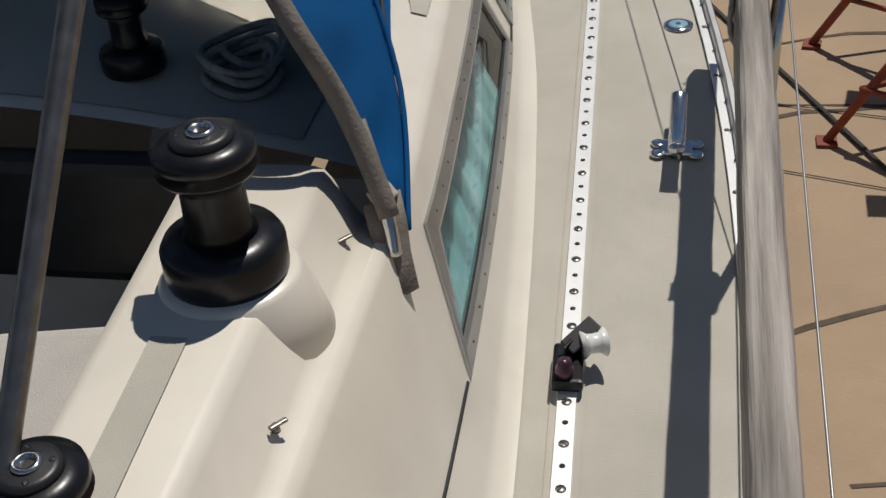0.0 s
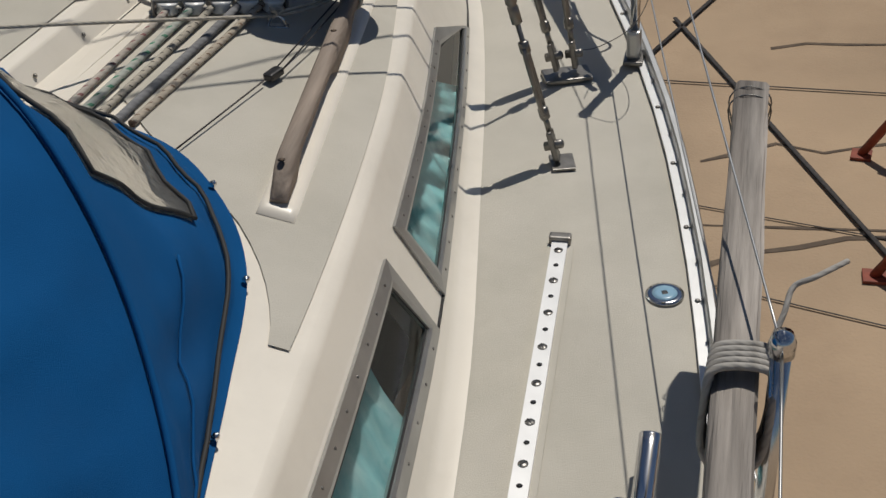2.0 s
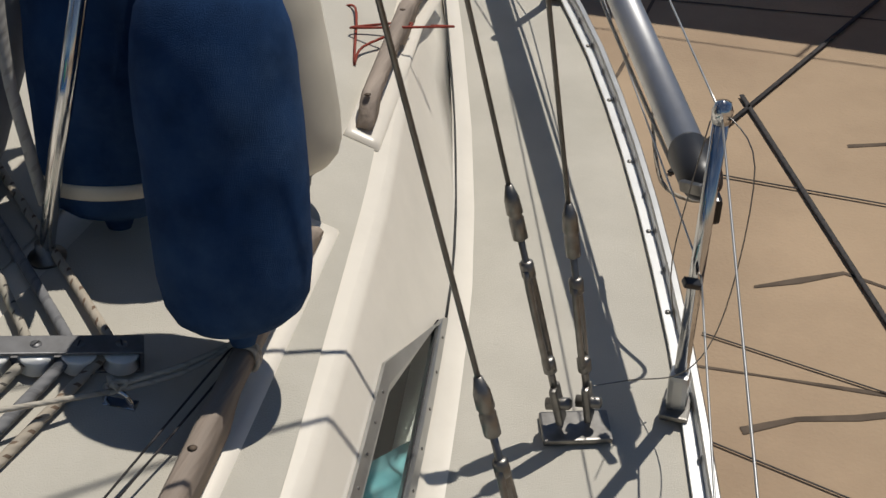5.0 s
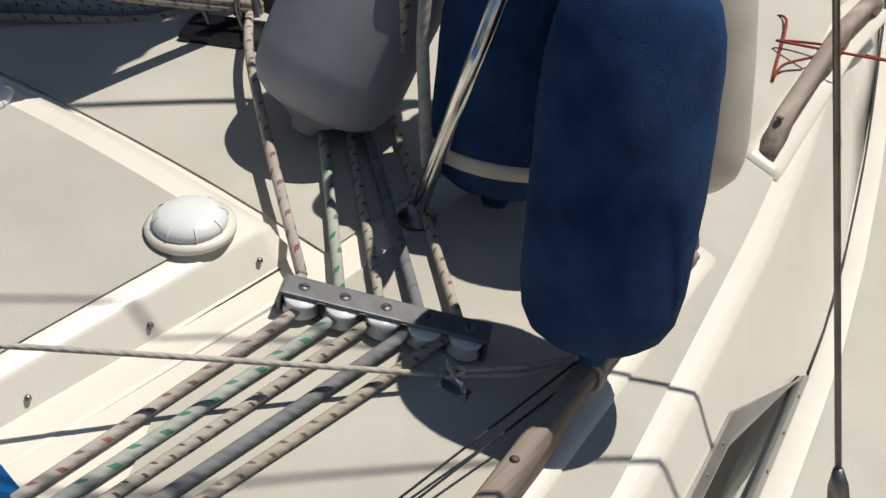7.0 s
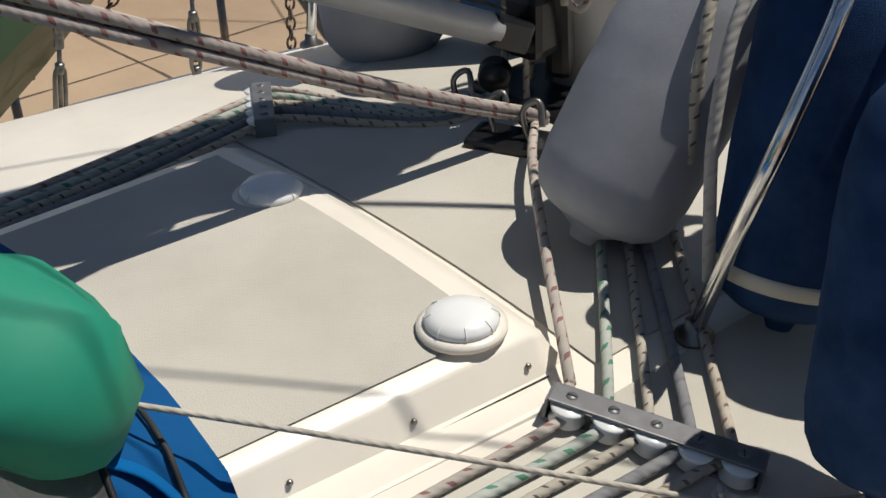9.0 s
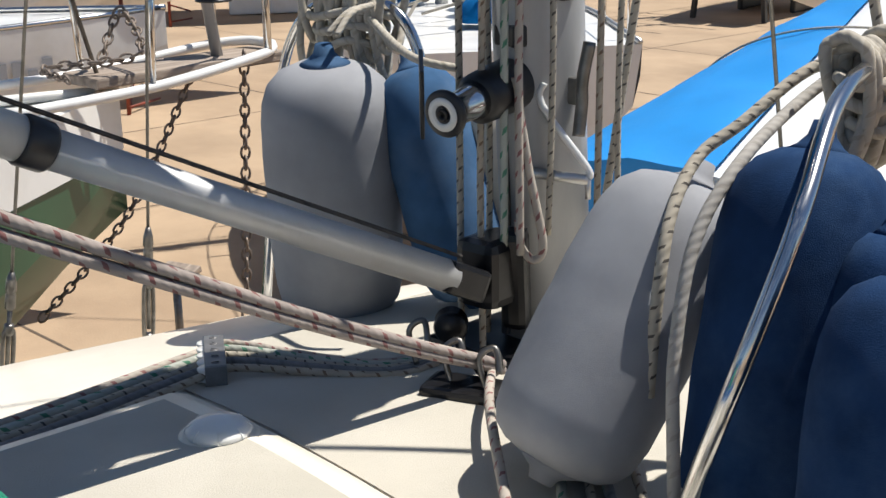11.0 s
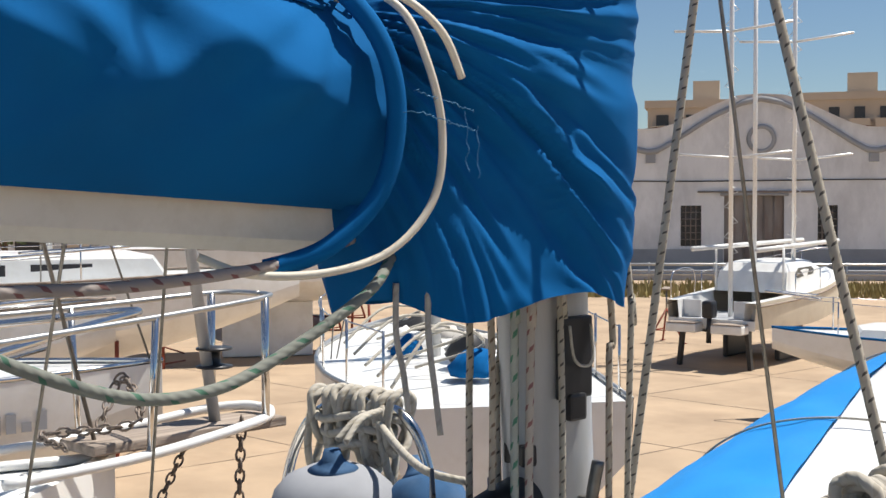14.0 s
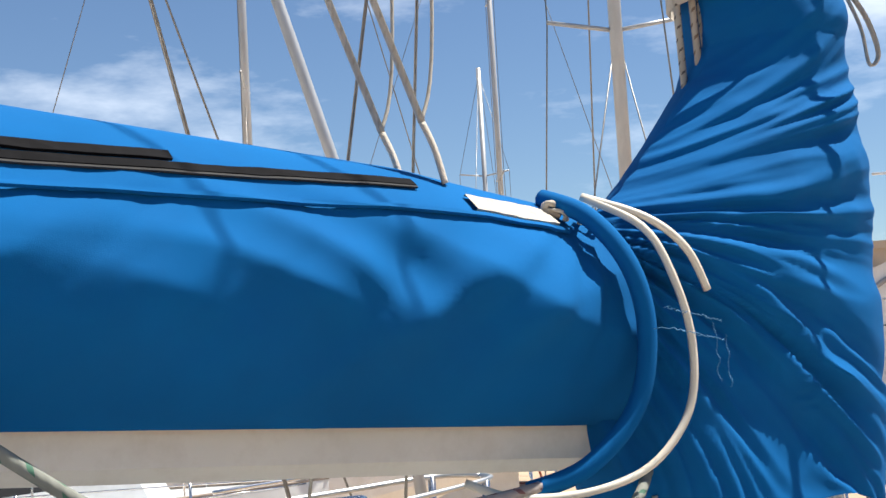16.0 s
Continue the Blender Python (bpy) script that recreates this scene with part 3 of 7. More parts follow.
lathe("roller", [(0.026, -0.02), (0.019, -0.01), (0.018, 0.0), (0.019, 0.012), (0.027, 0.022), (0.02, 0.024), (0, 0.024)], M_WHITE, car, n=20, m=frame_at((cx + 0.042, cy + 0.03, cz + 0.045), (1, 0.5, -0.1)))
box("cheek", (0.006, 0.06, 0.05), pose(cx + 0.005, cy + 0.03, cz + 0.03, 0, 0, -25), M_BLACKS, car, bevel=0.002)

# mooring cleat
cl = thing("mooring_cleat", "polished steel mooring cleat bolted to the side deck", "cleat")
kx, ky = 0.735, 2.322
kz = deck_z(ky) - 0.004
for dx, dy in ((-0.042, 0.022), (-0.042, -0.022), (0.042, 0.022), (0.042, -0.022)):
    lathe("foot", [(0.017, 0), (0.017, 0.006), (0.012, 0.009), (0.009, 0.008), (0, 0.008)], M_STEEL, cl, n=16, m=pose(kx + dx, ky + dy, kz))
box("base", (0.07, 0.06, 0.012), pose(kx, ky, kz + 0.006), M_STEEL, cl, bevel=0.005)
for dy in (0.024, -0.024):
    lathe("post", [(0.015, 0), (0.011, 0.02), (0.011, 0.05), (0.014, 0.06)], M_STEEL, cl, n=14, m=pose(kx, ky + dy, kz))
horn = [(kx, ky - 0.12, kz + 0.075), (kx, ky - 0.09, kz + 0.068), (kx, ky, kz + 0.062), (kx, ky + 0.09, kz + 0.068), (kx, ky + 0.12, kz + 0.075)]
tube("horn", horn, 0.019, M_STEEL, cl, n=16, flat=0.7)

# deck filler
fl = thing("deck_filler", "round chrome deck filler cap with a pale blue centre", "deck filler")
fx, fy = 0.722, 2.905
fm = pose(fx, fy, deck_z(fy) - 0.008)
lathe("flange", [(0.038, 0), (0.038, 0.003), (0.03, 0.005), (0.026, 0.005)], M_STEEL, fl, m=fm, n=32)
lathe("cap", [(0.025, 0.001), (0.025, 0.005), (0.015, 0.006), (0, 0.006)], mat("pale blue enamel", (0.25, 0.42, 0.55), 0.3), fl, "pale blue cap", m=fm, n=28)
box("key_socket", (0.011, 0.011, 0.003), fm @ pose(0, 0, 0.006, 0, 0, 20), M_BLACK, fl, bevel=0.001)
for a in (0.5, 2.6, 4.7):
    lathe("screw", [(0.004, 0), (0, 0.001)], M_RIG, fl, n=10, m=fm @ pose(0.032 * math.cos(a), 0.032 * math.sin(a), 0.0045))


# ---- stanchions and lifelines ----
def stanchion(y, h=0.6):
    x, z = toe_x(y) + (-0.03 if y > 2.5 else 0.022 if y > 1 else -0.012), deck_z(y)
    s = thing("stanchion", "polished stainless stanchion in a deck socket", "stanchion", "stanchions", at=(x, y, z))
    box("foot", (0.05, 0.075, 0.012), pose(0, 0, 0.004), M_RIG, s, bevel=0.004)
    box("socket", (0.036, 0.04, 0.08), pose(0, 0, 0.045), M_DULL, s, bevel=0.01)
    tube("post", [(0, 0, 0.03), (0.012, 0, h)], 0.0125, M_STEEL, s, n=14, straight=True)
    lathe("cap", [(0.0155, -0.02), (0.016, 0), (0.012, 0.012), (0, 0.016)], M_STEEL, s, n=14, m=pose(0.012, 0, h))
    return Vector((x + 0.012, y, z + h))


tops = [stanchion(y) for y in (-1.6, 0.25, 2.06, 3.835, 5.3)]
ll = thing("lifelines", "two thin stainless wire lifelines through the stanchions", "lifeline")
for drop in (0.0, 0.29):
    pts = [Vector((0.45, -3.8, 2.8 - drop))] + [t - Vector((0, 0, 0.012 + drop)) for t in tops] + [Vector((CX + 0.1, 6.7, deck_z(6.7) + 0.62 - drop))]
    for i in range(len(pts) - 1):
        a, b = pts[i], pts[i + 1]
        mid = (a + b) / 2 - Vector((0, 0, 0.006))
        tube("wire", [a, mid, b], 0.0019, M_DULL, ll, n=6, per=6)
# dangling thin wire tied at the forward stanchion
tube("tie_wire", [tops[3], tops[3] + Vector((0.06, -0.05, -0.06)), tops[3] + Vector((0.05, -0.09, -0.3)), tops[3] + Vector((0.0, -0.05, -0.47)), tops[3] + Vector((-0.1, 0.02, -0.575)), tops[3] + Vector((-0.16, -0.02, -0.57))], 0.0012, M_RIG, ll, n=5)
tube("tie_wire", [tops[3] + Vector((-0.02, 0.05, -0.05)), tops[3] + Vector((-0.05, 0.02, -0.3)), tops[3] + Vector((-0.03, 0.03, -0.45))], 0.0012, M_RIG, ll, n=5)
box("tag", (0.03, 0.018, 0.012), pose(tops[3].x - 0.01, 3.80, tops[3].z - 0.30, 10, 20, 30), M_BLACK, ll, bevel=0.003)

# weathered timber beam lashed outside the lifelines
bm = bmesh.new()
N = 60
ring = []
rr = random.Random(4)
for i in range(N + 1):
    y = -2.2 + 5.06 * i / N
    x = 0.861 + 0.001 * (2.8 - y)
    tz = 3.045 - 0.012 * (2.8 - y) * 0.6
    sec = []
    for a, b in ((-0.027, -0.006), (-0.02, 0.0), (0.002, 0.001), (0.024, 0.0), (0.029, -0.007), (0.028, -0.06), (0.026, -0.115), (0.02, -0.12), (-0.022, -0.12), (-0.028, -0.113), (-0.029, -0.06)):
        sec.append(bm.verts.new((x + a + rr.gauss(0, 0.0007), y, tz + b + rr.gauss(0, 0.0008))))
    ring.append(sec)
for i in range(N):
    for k in range(11):
        l = (k + 1) % 11
        bm.faces.new((ring[i][k], ring[i][l], ring[i + 1][l], ring[i + 1][k]))
bm.faces.new(ring[-1])
bm.faces.new(ring[0][::-1])
beam = part("timber_beam", bm, M_PLANK)
tagged(beam, "long silvered weathered timber beam lashed to the lifelines", "timber beam")
lash = thing("lashing", "grey rope lashing tying the beam to the stanchion", "rope")
for i in range(5):
    y0 = 2.05 + 0.011 * i
    tube("turn", [(0.828 + 0.002 * i, y0, 3.03), (0.835, y0 + 0.01, 3.06), (0.87, y0 + 0.02, 3.062), (0.905, y0 + 0.012, 3.06), (0.908, y0, 3.02), (0.895, y0 - 0.006, 2.93), (0.85, y0 - 0.01, 2.915), (0.826, y0 - 0.006, 2.95)], 0.0052, R_GREY, lash, n=7, closed=True)
tube("tail", [(0.90, 2.10, 3.07), (0.915, 2.13, 3.10), (0.925, 2.16, 3.12), (0.95, 2.17, 3.13), (0.99, 2.21, 3.13)], 0.0038, R_GREY, lash, n=7)
for y in (2.8, 2.83):
    tube("turn", [(0.825, y, 3.02), (0.86, y, 3.05), (0.896, y, 3.02), (0.86, y, 2.918)], 0.0015, M_RIG, lash, n=5, closed=True)


# ---- shrouds ----
def shroud(foot, head, plate=True, body=0.16):
    foot, head = Vector(foot), Vector(head)
    d = (head - foot).normalized()
    s = thing("shroud", "wire shroud with an open turnbuckle and toggle", "shroud", "shrouds")
    m = frame_at(foot, d, (0, 1, 0))
    if plate:
        box("deck_plate", (0.055, 0.07, 0.006), pose(foot.x + 0.01, foot.y, foot.z - 0.004, 0, 0, 15), M_RIG, s, bevel=0.002)
    box("toggle", (0.014, 0.034, 0.075), m @ pose(0, 0, 0.04), M_RIG, s, bevel=0.006)
    lathe("pin", [(0.011, -0.02), (0.011, 0.02), (0.007, 0.024), (0, 0.024)], M_RIG, s, n=14, m=m @ pose(0, 0, 0.04, 0, 90, 0))
    tube("stud", [m @ Vector((0, 0, 0.07)), m @ Vector((0, 0, 0.12))], 0.007, M_RIG, s, straight=True)
    a = 0.12
    for sx in (-1, 1):
        tube("turnbuckle_bar", [m @ Vector((0, 0.004 * sx, a)), m @ Vector((0, 0.013 * sx, a + 0.02)), m @ Vector((0, 0.013 * sx, a + body - 0.02)), m @ Vector((0, 0.004 * sx, a + body))], 0.0058, M_RIG, s, n=8)
    for z in (a, a + body):
        lathe("nut", [(0.010, -0.014), (0.0125, -0.01), (0.0125, 0.012), (0.009, 0.016)], M_RIG, s, n=8, m=m @ pose(0, 0, z))
    tube("stud", [m @ Vector((0, 0, a + 0.03)), m @ Vector((0, 0, a + body + 0.07))], 0.006, M_RIG, s, straight=True)
    lathe("wire_terminal", [(0.007, 0), (0.0125, 0.004), (0.0125, 0.04), (0.010, 0.045), (0.0135, 0.05), (0.0125, 0.075), (0.006, 0.10)], M_RIG, s, n=12, m=m @ pose(0, 0, a + body + 0.055))
    tube("wire", [m @ Vector((0, 0, a + body + 0.14)), head], 0.0042, M_RIG, s, n=7, straight=True)
    return s


MX, MY = -1.08, 3.95
shroud((0.445, 3.345, deck_z(3.35) + 0.004), (MX + 0.06, 3.75, 8.2))
box("shroud_plate", (0.12, 0.075, 0.012), pose(0.41, 3.735, deck_z(3.73) + 0.005, 0, 0, 20), M_RIG)
tagged(bpy.data.objects["shroud_plate"], "steel chainplate bolted on the side deck", "chainplate")
shroud((0.432, 3.745, deck_z(3.74) + 0.02), (MX + 0.06, MY, 13.0), False)
shroud((0.388, 3.725, deck_z(3.74) + 0.02), (MX + 0.1, MY + 0.05, 8.2), False, 0.19)
shroud((2 * CX - 0.445, 3.345, deck_z(3.35) + 0.004), (MX - 0.06, 3.75, 8.2))
shroud((2 * CX - 0.43, 3.745, deck_z(3.74) + 0.004), (MX - 0.06, MY, 13.0))

# silver pole stowed along the rail
pole = thing("spinnaker_pole", "silver aluminium pole with a black end stowed along the lifelines", "pole")
p0, p1 = Vector((0.56, 3.93, 3.005)), Vector((-0.42, 6.25, 3.15))
m = frame_at(p0, p1 - p0)
L = (p1 - p0).length
lathe("tube", [(0.031, 0.08), (0.031, L)], M_ALU, pole, m=m, n=24)
lathe("end_fitting", [(0.016, -0.02), (0.032, 0.0), (0.037, 0.02), (0.037, 0.10), (0.033, 0.11)], M_BLACK, pole, "black cast end fitting", m=m, n=24)
box("jaw", (0.022, 0.05, 0.06), m @ pose(0, 0, -0.045), M_BLACKS, pole, bevel=0.008)
box("trigger", (0.012, 0.02, 0.05), m @ pose(0.03, 0.02, -0.03, 20, 30, 0), M_RIG, pole, bevel=0.004)
for k in (-0.03, 0.0, 0.028):
    tube("line", [m @ Vector((k * 0.8, -0.035, 0.1)), m @ Vector((k, -0.038, 0.8)), m @ Vector((k * 0.8, -0.036, L))], 0.004, R_WHITE if k else R_DARK, pole, n=6)
tube("line", [(0.50, 4.02, 3.0), (0.55, 4.05, 2.9), (0.47, 4.12, 2.88), (0.42, 4.3, 2.93), (0.46, 4.2, 3.0)], 0.004, R_BROWN, pole, n=6)


# ================= on the coachroof =================
def rail_thing(ya, yb, h=0.034):
    r = thing("teak_handrail", "weathered grey teak handrail with scalloped feet on the coachroof", "handrail", "handrails")
    n = 40
    rs = []
    feet = max(2, round((yb - ya) / 0.5))
    for i in range(n + 1):
        f = i / n
        y = ya + (yb - ya) * f
        x = rail_x(y)
        z = roof_z(x, y) + 0.012
        ph = (f * feet) % 1.0
        lift = 0.0 if (ph < 0.17 or ph > 0.83) else 0.024 * min(1, (0.5 - abs(ph - 0.5) - 0.17) / 0.05)
        top = h + 0.018
        if f < 0.06:
            top = 0.012 + (top - 0.012) * (f / 0.06)
        if f > 0.94:
            top = 0.012 + (top - 0.012) * ((1 - f) / 0.06)
        lift = min(lift, max(0.0, top - 0.012))
        w = 0.0165
        rs.append([Vector((x + a * w, y, z + b)) for a, b in ((-1, lift), (-1, top - 0.008), (-0.55, top), (0.55, top), (1, top - 0.008), (1, lift))])
    loft("rail", rs, M_TEAK, r, close=True, caps=True)
    for k in range(feet + 1):
        y = ya + (yb - ya) * min(max(k / feet, 0.05), 0.95)
        lathe("plug", [(0.007, 0), (0, 0.0015)], M_BARK, r, n=10, m=pose(rail_x(y), y, roof_z(rail_x(y), y) + 0.012 + h + 0.018))
    pl = []
    for i in range(31):
        y = ya - 0.035 + (yb - ya + 0.07) * i / 30
        x = rail_x(y)
        pl.append([Vector((x + a, y, roof_z(x + a, y) + b)) for a, b in ((-0.036, 0.0), (-0.032, 0.0075), (-0.02, 0.0085), (0.02, 0.0085), (0.032, 0.0075), (0.036, 0.0))])
    tagged(loft("rail_plinth", pl, M_CREAM, caps=True), "cream moulded plinth under the handrail", "plinth", "rail plinths", "structure")


rail_thing(2.585, 3.745)
rail_thing(4.10, 5.0)

# sea hood over the companionway slide
hd = thing("sea_hood", "cream moulded sea hood over the sliding companionway hatch", "hatch hood")
hs = []
HX0, HX1 = -1.28, -0.487
for y, dz, inset in ((2.45, 0.050, 0), (2.7, 0.050, 0), (3.0, 0.050, 0), (3.235, 0.049, 0), (3.262, 0.040, 0.004), (3.288, -0.01, 0.006)):
    row = []
    for k in range(-2, 15):
        f = min(max(k / 12, 0), 1)
        x = HX0 + inset + (HX1 - 0.065 * (3.236 - y) - HX0 - 2 * inset) * f
        z = 3.0 + dz + 0.02 * math.sin(math.pi * f)
        if k == -1:
            x, z = x - 0.006, z - 0.008
        if k == -2:
            x, z = x - 0.045, 2.99
        if k == 13:
            x, z = x + 0.006, z - 0.008
        if k == 14:
            x, z = x + 0.034, 2.985
        row.append(Vector((x, y, z)))
    hs.append(row)
loft("moulding", hs, M_CREAM, hd)
ps = []
for y in (2.5, 2.8, 3.1, 3.205):
    hw = HX1 - 0.065 * (3.236 - y) - HX0
    ps.append([Vector((HX0 + 0.03 + (hw - 0.06) * k / 10, y, 3.0535 + 0.02 * math.sin(math.pi * (0.04 + 0.92 * k / 10)))) for k in range(11)])
loft("non_skid_top", ps, M_DECK, hd)
for y in (2.65, 2.837, 3.024, 3.216):
    lathe("screw", [(0.005, 0), (0.004, 0.003), (0, 0.004)], M_RIG, hd, n=10, m=frame_at((HX1 - 0.065 * (3.236 - y) + 0.022, y, 3.015), (1, 0, 0.5)))
tube("seam", [(HX1 - 0.065 * (3.236 - y) + 0.036, y, 2.994) for y in (2.5, 2.85, 3.24)], 0.0016, M_RUBBER, hd, "dark joint at the hood foot", n=5, straight=True)
# cream curb beside the hood
for k, x0 in enumerate((-0.452, -1.60)):
    tagged(box("slide_curb", (0.05, 0.78, 0.022), pose(x0, 2.83, 2.984 if k == 0 else 2.955, 0, 0, -4.2 if k == 0 else 0), M_CREAM, bevel=0.008), "cream moulded curb beside the sea hood", "curb", "slide curbs", "structure")


def dome_vent(x, y):
    v = thing("dome_vent", "round white plastic dome ventilator on the sea hood", "ventilator", "dome vents", at=(x, y, 3.066))
    lathe("base_ring", [(0.064, -0.006), (0.064, 0.002), (0.054, 0.005)], M_CREAM, v, n=32)
    lathe("dome", [(0.050, 0.002), (0.053, 0.008), (0.051, 0.015), (0.040, 0.023), (0.018, 0.027), (0, 0.0275)], M_WHITE, v, n=32)
    for a in range(8):
        an = a * math.pi / 4 + 0.2
        tube("rib", [(0.0535 * math.cos(an), 0.0535 * math.sin(an), 0.007), (0.0512 * math.cos(an), 0.0512 * math.sin(an), 0.0152), (0.041 * math.cos(an), 0.041 * math.sin(an), 0.0225)], 0.0011, M_WHITE, v, n=5)


dome_vent(-0.548, 3.168)
dome_vent(-1.045, 3.185)


# rope organisers with sheaves
def organiser(a, b):
    a, b = (Vector((q[0], q[1], roof_z(*q) + 0.003)) for q in (a, b))
    o = thing("deck_organiser", "grey metal deck organiser with five white sheaves", "deck organiser", "deck organisers")
    d = b - a
    x = d.normalized()
    y = Vector((0, 0, 1)).cross(x).normalized()
    m = Matrix.Translation((a + b) / 2) @ Matrix((x, y, x.cross(y))).transposed().to_4x4()
    L = d.length
    box("top_plate", (L, 0.040, 0.005), m @ pose(0, 0, 0.036), M_ORG, o, bevel=0.002)
    box("base_plate", (L, 0.040, 0.005), m @ pose(0, 0, 0.003), M_ORG, o, bevel=0.002)
    for e in (-0.5, 0.5):
        box("end_cheek", (0.005, 0.040, 0.036), m @ pose(L * e, 0, 0.019), M_ORG, o, bevel=0.001)
    seats = []
    for i in range(5):
        u = L * ((i + 0.5) / 5 - 0.5)
        seats.append(m @ Vector((u, 0, 0)))
        lathe("sheave", [(0.023, 0.006), (0.025, 0.008), (0.019, 0.018), (0.025, 0.028), (0.023, 0.031)], M_WHITE, o, n=18, m=m @ pose(u, -0.010, 0))
        lathe("bolt", [(0.0085, 0.038), (0.008, 0.0395), (0, 0.040)], M_ORG, o, n=14, m=m @ pose(u, 0, 0))
        box("slot", (0.013, 0.002, 0.001), m @ pose(u, 0, 0.0402, 0, 0, 25 * i), M_BLACK, o, bevel=0)
    return seats


M_ORG = mat("dull grey organiser alloy", (0.20, 0.20, 0.205), 0.5, 0.6, var=0.15, scale=25, dirt=(0.09, 0.085, 0.08), damt=0.4, dscale=30)
org = organiser((-0.40, 3.188), (-0.150, 3.324))
org_p = organiser((-1.53, 3.475), (-1.335, 3.36))
kinds = [(R_RED, "off-white rope flecked with red", 0.0075), (R_GREEN, "off-white rope flecked with green", 0.0085), (R_BLACKF, "off-white rope flecked with black", 0.0075), (R_SLATE, "plain slate grey rope", 0.0090), (R_BROWN, "off-white rope flecked with brown", 0.0078)]
led = [((-0.363, 3.205), (-0.383, 2.751), None), ((-0.318, 3.232), (-0.347, 2.769), (-0.584, 3.483)), ((-0.280, 3.255), (-0.311, 2.804), (-0.546, 3.508)), ((-0.232, 3.285), (-0.268, 2.847), (-0.577, 3.575)), ((-0.192, 3.305), (-0.234, 2.881), (-0.497, 3.573))]
on_roof = lambda x, y, h: Vector((x, y, roof_z(x, y) + h))
for i, ((rm, lab, rad), q, (near, aft, fwd)) in enumerate(zip(kinds, org, led)):
    rp = thing("halyard_tail", lab + " led aft along the coachroof", "rope", "ropes on the coachroof")
    near, aft = Vector((*near, 0)), Vector((*aft, 0))
    back = aft + (aft - near) * 0.35
    mid = (near + aft) / 2
    pts = [on_roof(back.x, back.y, 0.008), on_roof(aft.x, aft.y, 0.010), on_roof(mid.x, mid.y, 0.012), on_roof(near.x, near.y, 0.020), q + Vector((-0.016, 0.004, 0.020))]
    if fwd is None:
        pts += [q + Vector((-0.03, 0.035, 0.020))]
    else:
        d = (Vector((*fwd, 0)) - q.xy.to_3d()).normalized()
        far = Vector((*fwd, 0)) + d * 0.32
        pts += [on_roof(q.x + d.x * 0.05, q.y + d.y * 0.05, 0.022), on_roof(*fwd, 0.014), on_roof(far.x, far.y, 0.025)]
    tube("rope", pts, rad, rm, rp, n=10)
for i, q in enumerate(org_p):
    rm, lab, rad = kinds[i]
    rp = thing("halyard_tail", lab + " led aft beside the sea hood", "rope", "ropes on the coachroof")
    tube("rope", [(q.x + 0.10, 2.3, roof_z(q.x + 0.10, 2.3) + 0.012), (q.x + 0.045, 2.95, roof_z(q.x, 2.95) + 0.012), q + Vector((0, -0.05, 0.018)), q + Vector((0, 0.04, 0.018)), (-1.2 + 0.02 * i, 3.62, 3.02), (-1.14, 3.80, 3.03)], rad, rm, rp, n=9)

# shock cord and pad eye beside the hood
pe = thing("pad_eye", "small chrome pad eye with a knotted cord", "pad eye")
box("plate", (0.055, 0.02, 0.004), pose(-0.142, 3.240, roof_z(-0.142, 3.24) + 0.003, 0, 7, 10), M_STEEL, pe, bevel=0.002)
tube("eye", [(-0.142 + a, 3.24 + a * 0.1, roof_z(-0.142, 3.24) + b) for a, b in ((-0.02, 0.004), (-0.013, 0.02), (0, 0.026), (0.013, 0.02), (0.02, 0.004))], 0.004, M_STEEL, pe, n=8)
cord = thing("shock_cord", "thin white cord stretched across the coachroof to the handrail", "cord")
K = Vector((-0.142, 3.24, roof_z(-0.142, 3.24) + 0.026))
R0 = Vector((rail_x(3.37), 3.37, roof_z(rail_x(3.37), 3.37) + 0.06))
tube("strand", [(-1.06, 2.03, 3.385), (-0.60, 2.635, 3.195), K], 0.004, R_WHITE, cord, n=6)
tube("strand", [K, (K + R0) / 2 - Vector((0, 0, 0.006)), R0 + Vector((-0.02, 0, 0))], 0.004, R_WHITE, cord, n=6)
tube("strand", [K + Vector((0, 0.006, 0.004)), (K + R0) / 2 + Vector((0, 0.008, 0.002)), R0 + Vector((-0.02, 0.008, 0))], 0.004, R_WHITE, cord, n=6)
for j in range(2):
    yy = 3.37 + 0.01 * j
    xx, zz0 = rail_x(yy), roof_z(rail_x(yy), yy) + 0.012
    tube("turn", [(xx - 0.02, yy, zz0 + 0.05), (xx, yy, zz0 + 0.056), (xx + 0.02, yy, zz0 + 0.05), (xx + 0.02, yy, zz0 + 0.02), (xx, yy, zz0 + 0.012), (xx - 0.02, yy, zz0 + 0.02)], 0.004, R_WHITE, cord, n=6, closed=True)
rk = random.Random(2)
tube("knot", [K + Vector((rk.uniform(-0.014, 0.014), rk.uniform(-0.012, 0.012), rk.uniform(0, 0.02))) for _ in range(9)], 0.004, R_WHITE, cord, n=6)
thin = thing("thin_line", "thin dark line with a small black block over the coachroof", "cord")
B0 = Vector((-0.067, 3.002, roof_z(-0.067, 3.0) + 0.02))
tube("strand", [(-0.14, 2.66, 2.965), B0 - Vector((0.01, 0.03, 0))], 0.0018, R_DARK, thin, n=5, straight=True)
box("block", (0.024, 0.042, 0.016), pose(B0.x, B0.y, B0.z, 0, 0, -18), M_BLACK, thin, bevel=0.005)
for dx in (-0.004, 0.012):
    tube("strand", [B0 + Vector((dx, 0.02, 0)), R0 + Vector((dx - 0.01, 0.02 - 2 * dx, 0.0))], 0.0018, R_DARK, thin, n=5, straight=True)

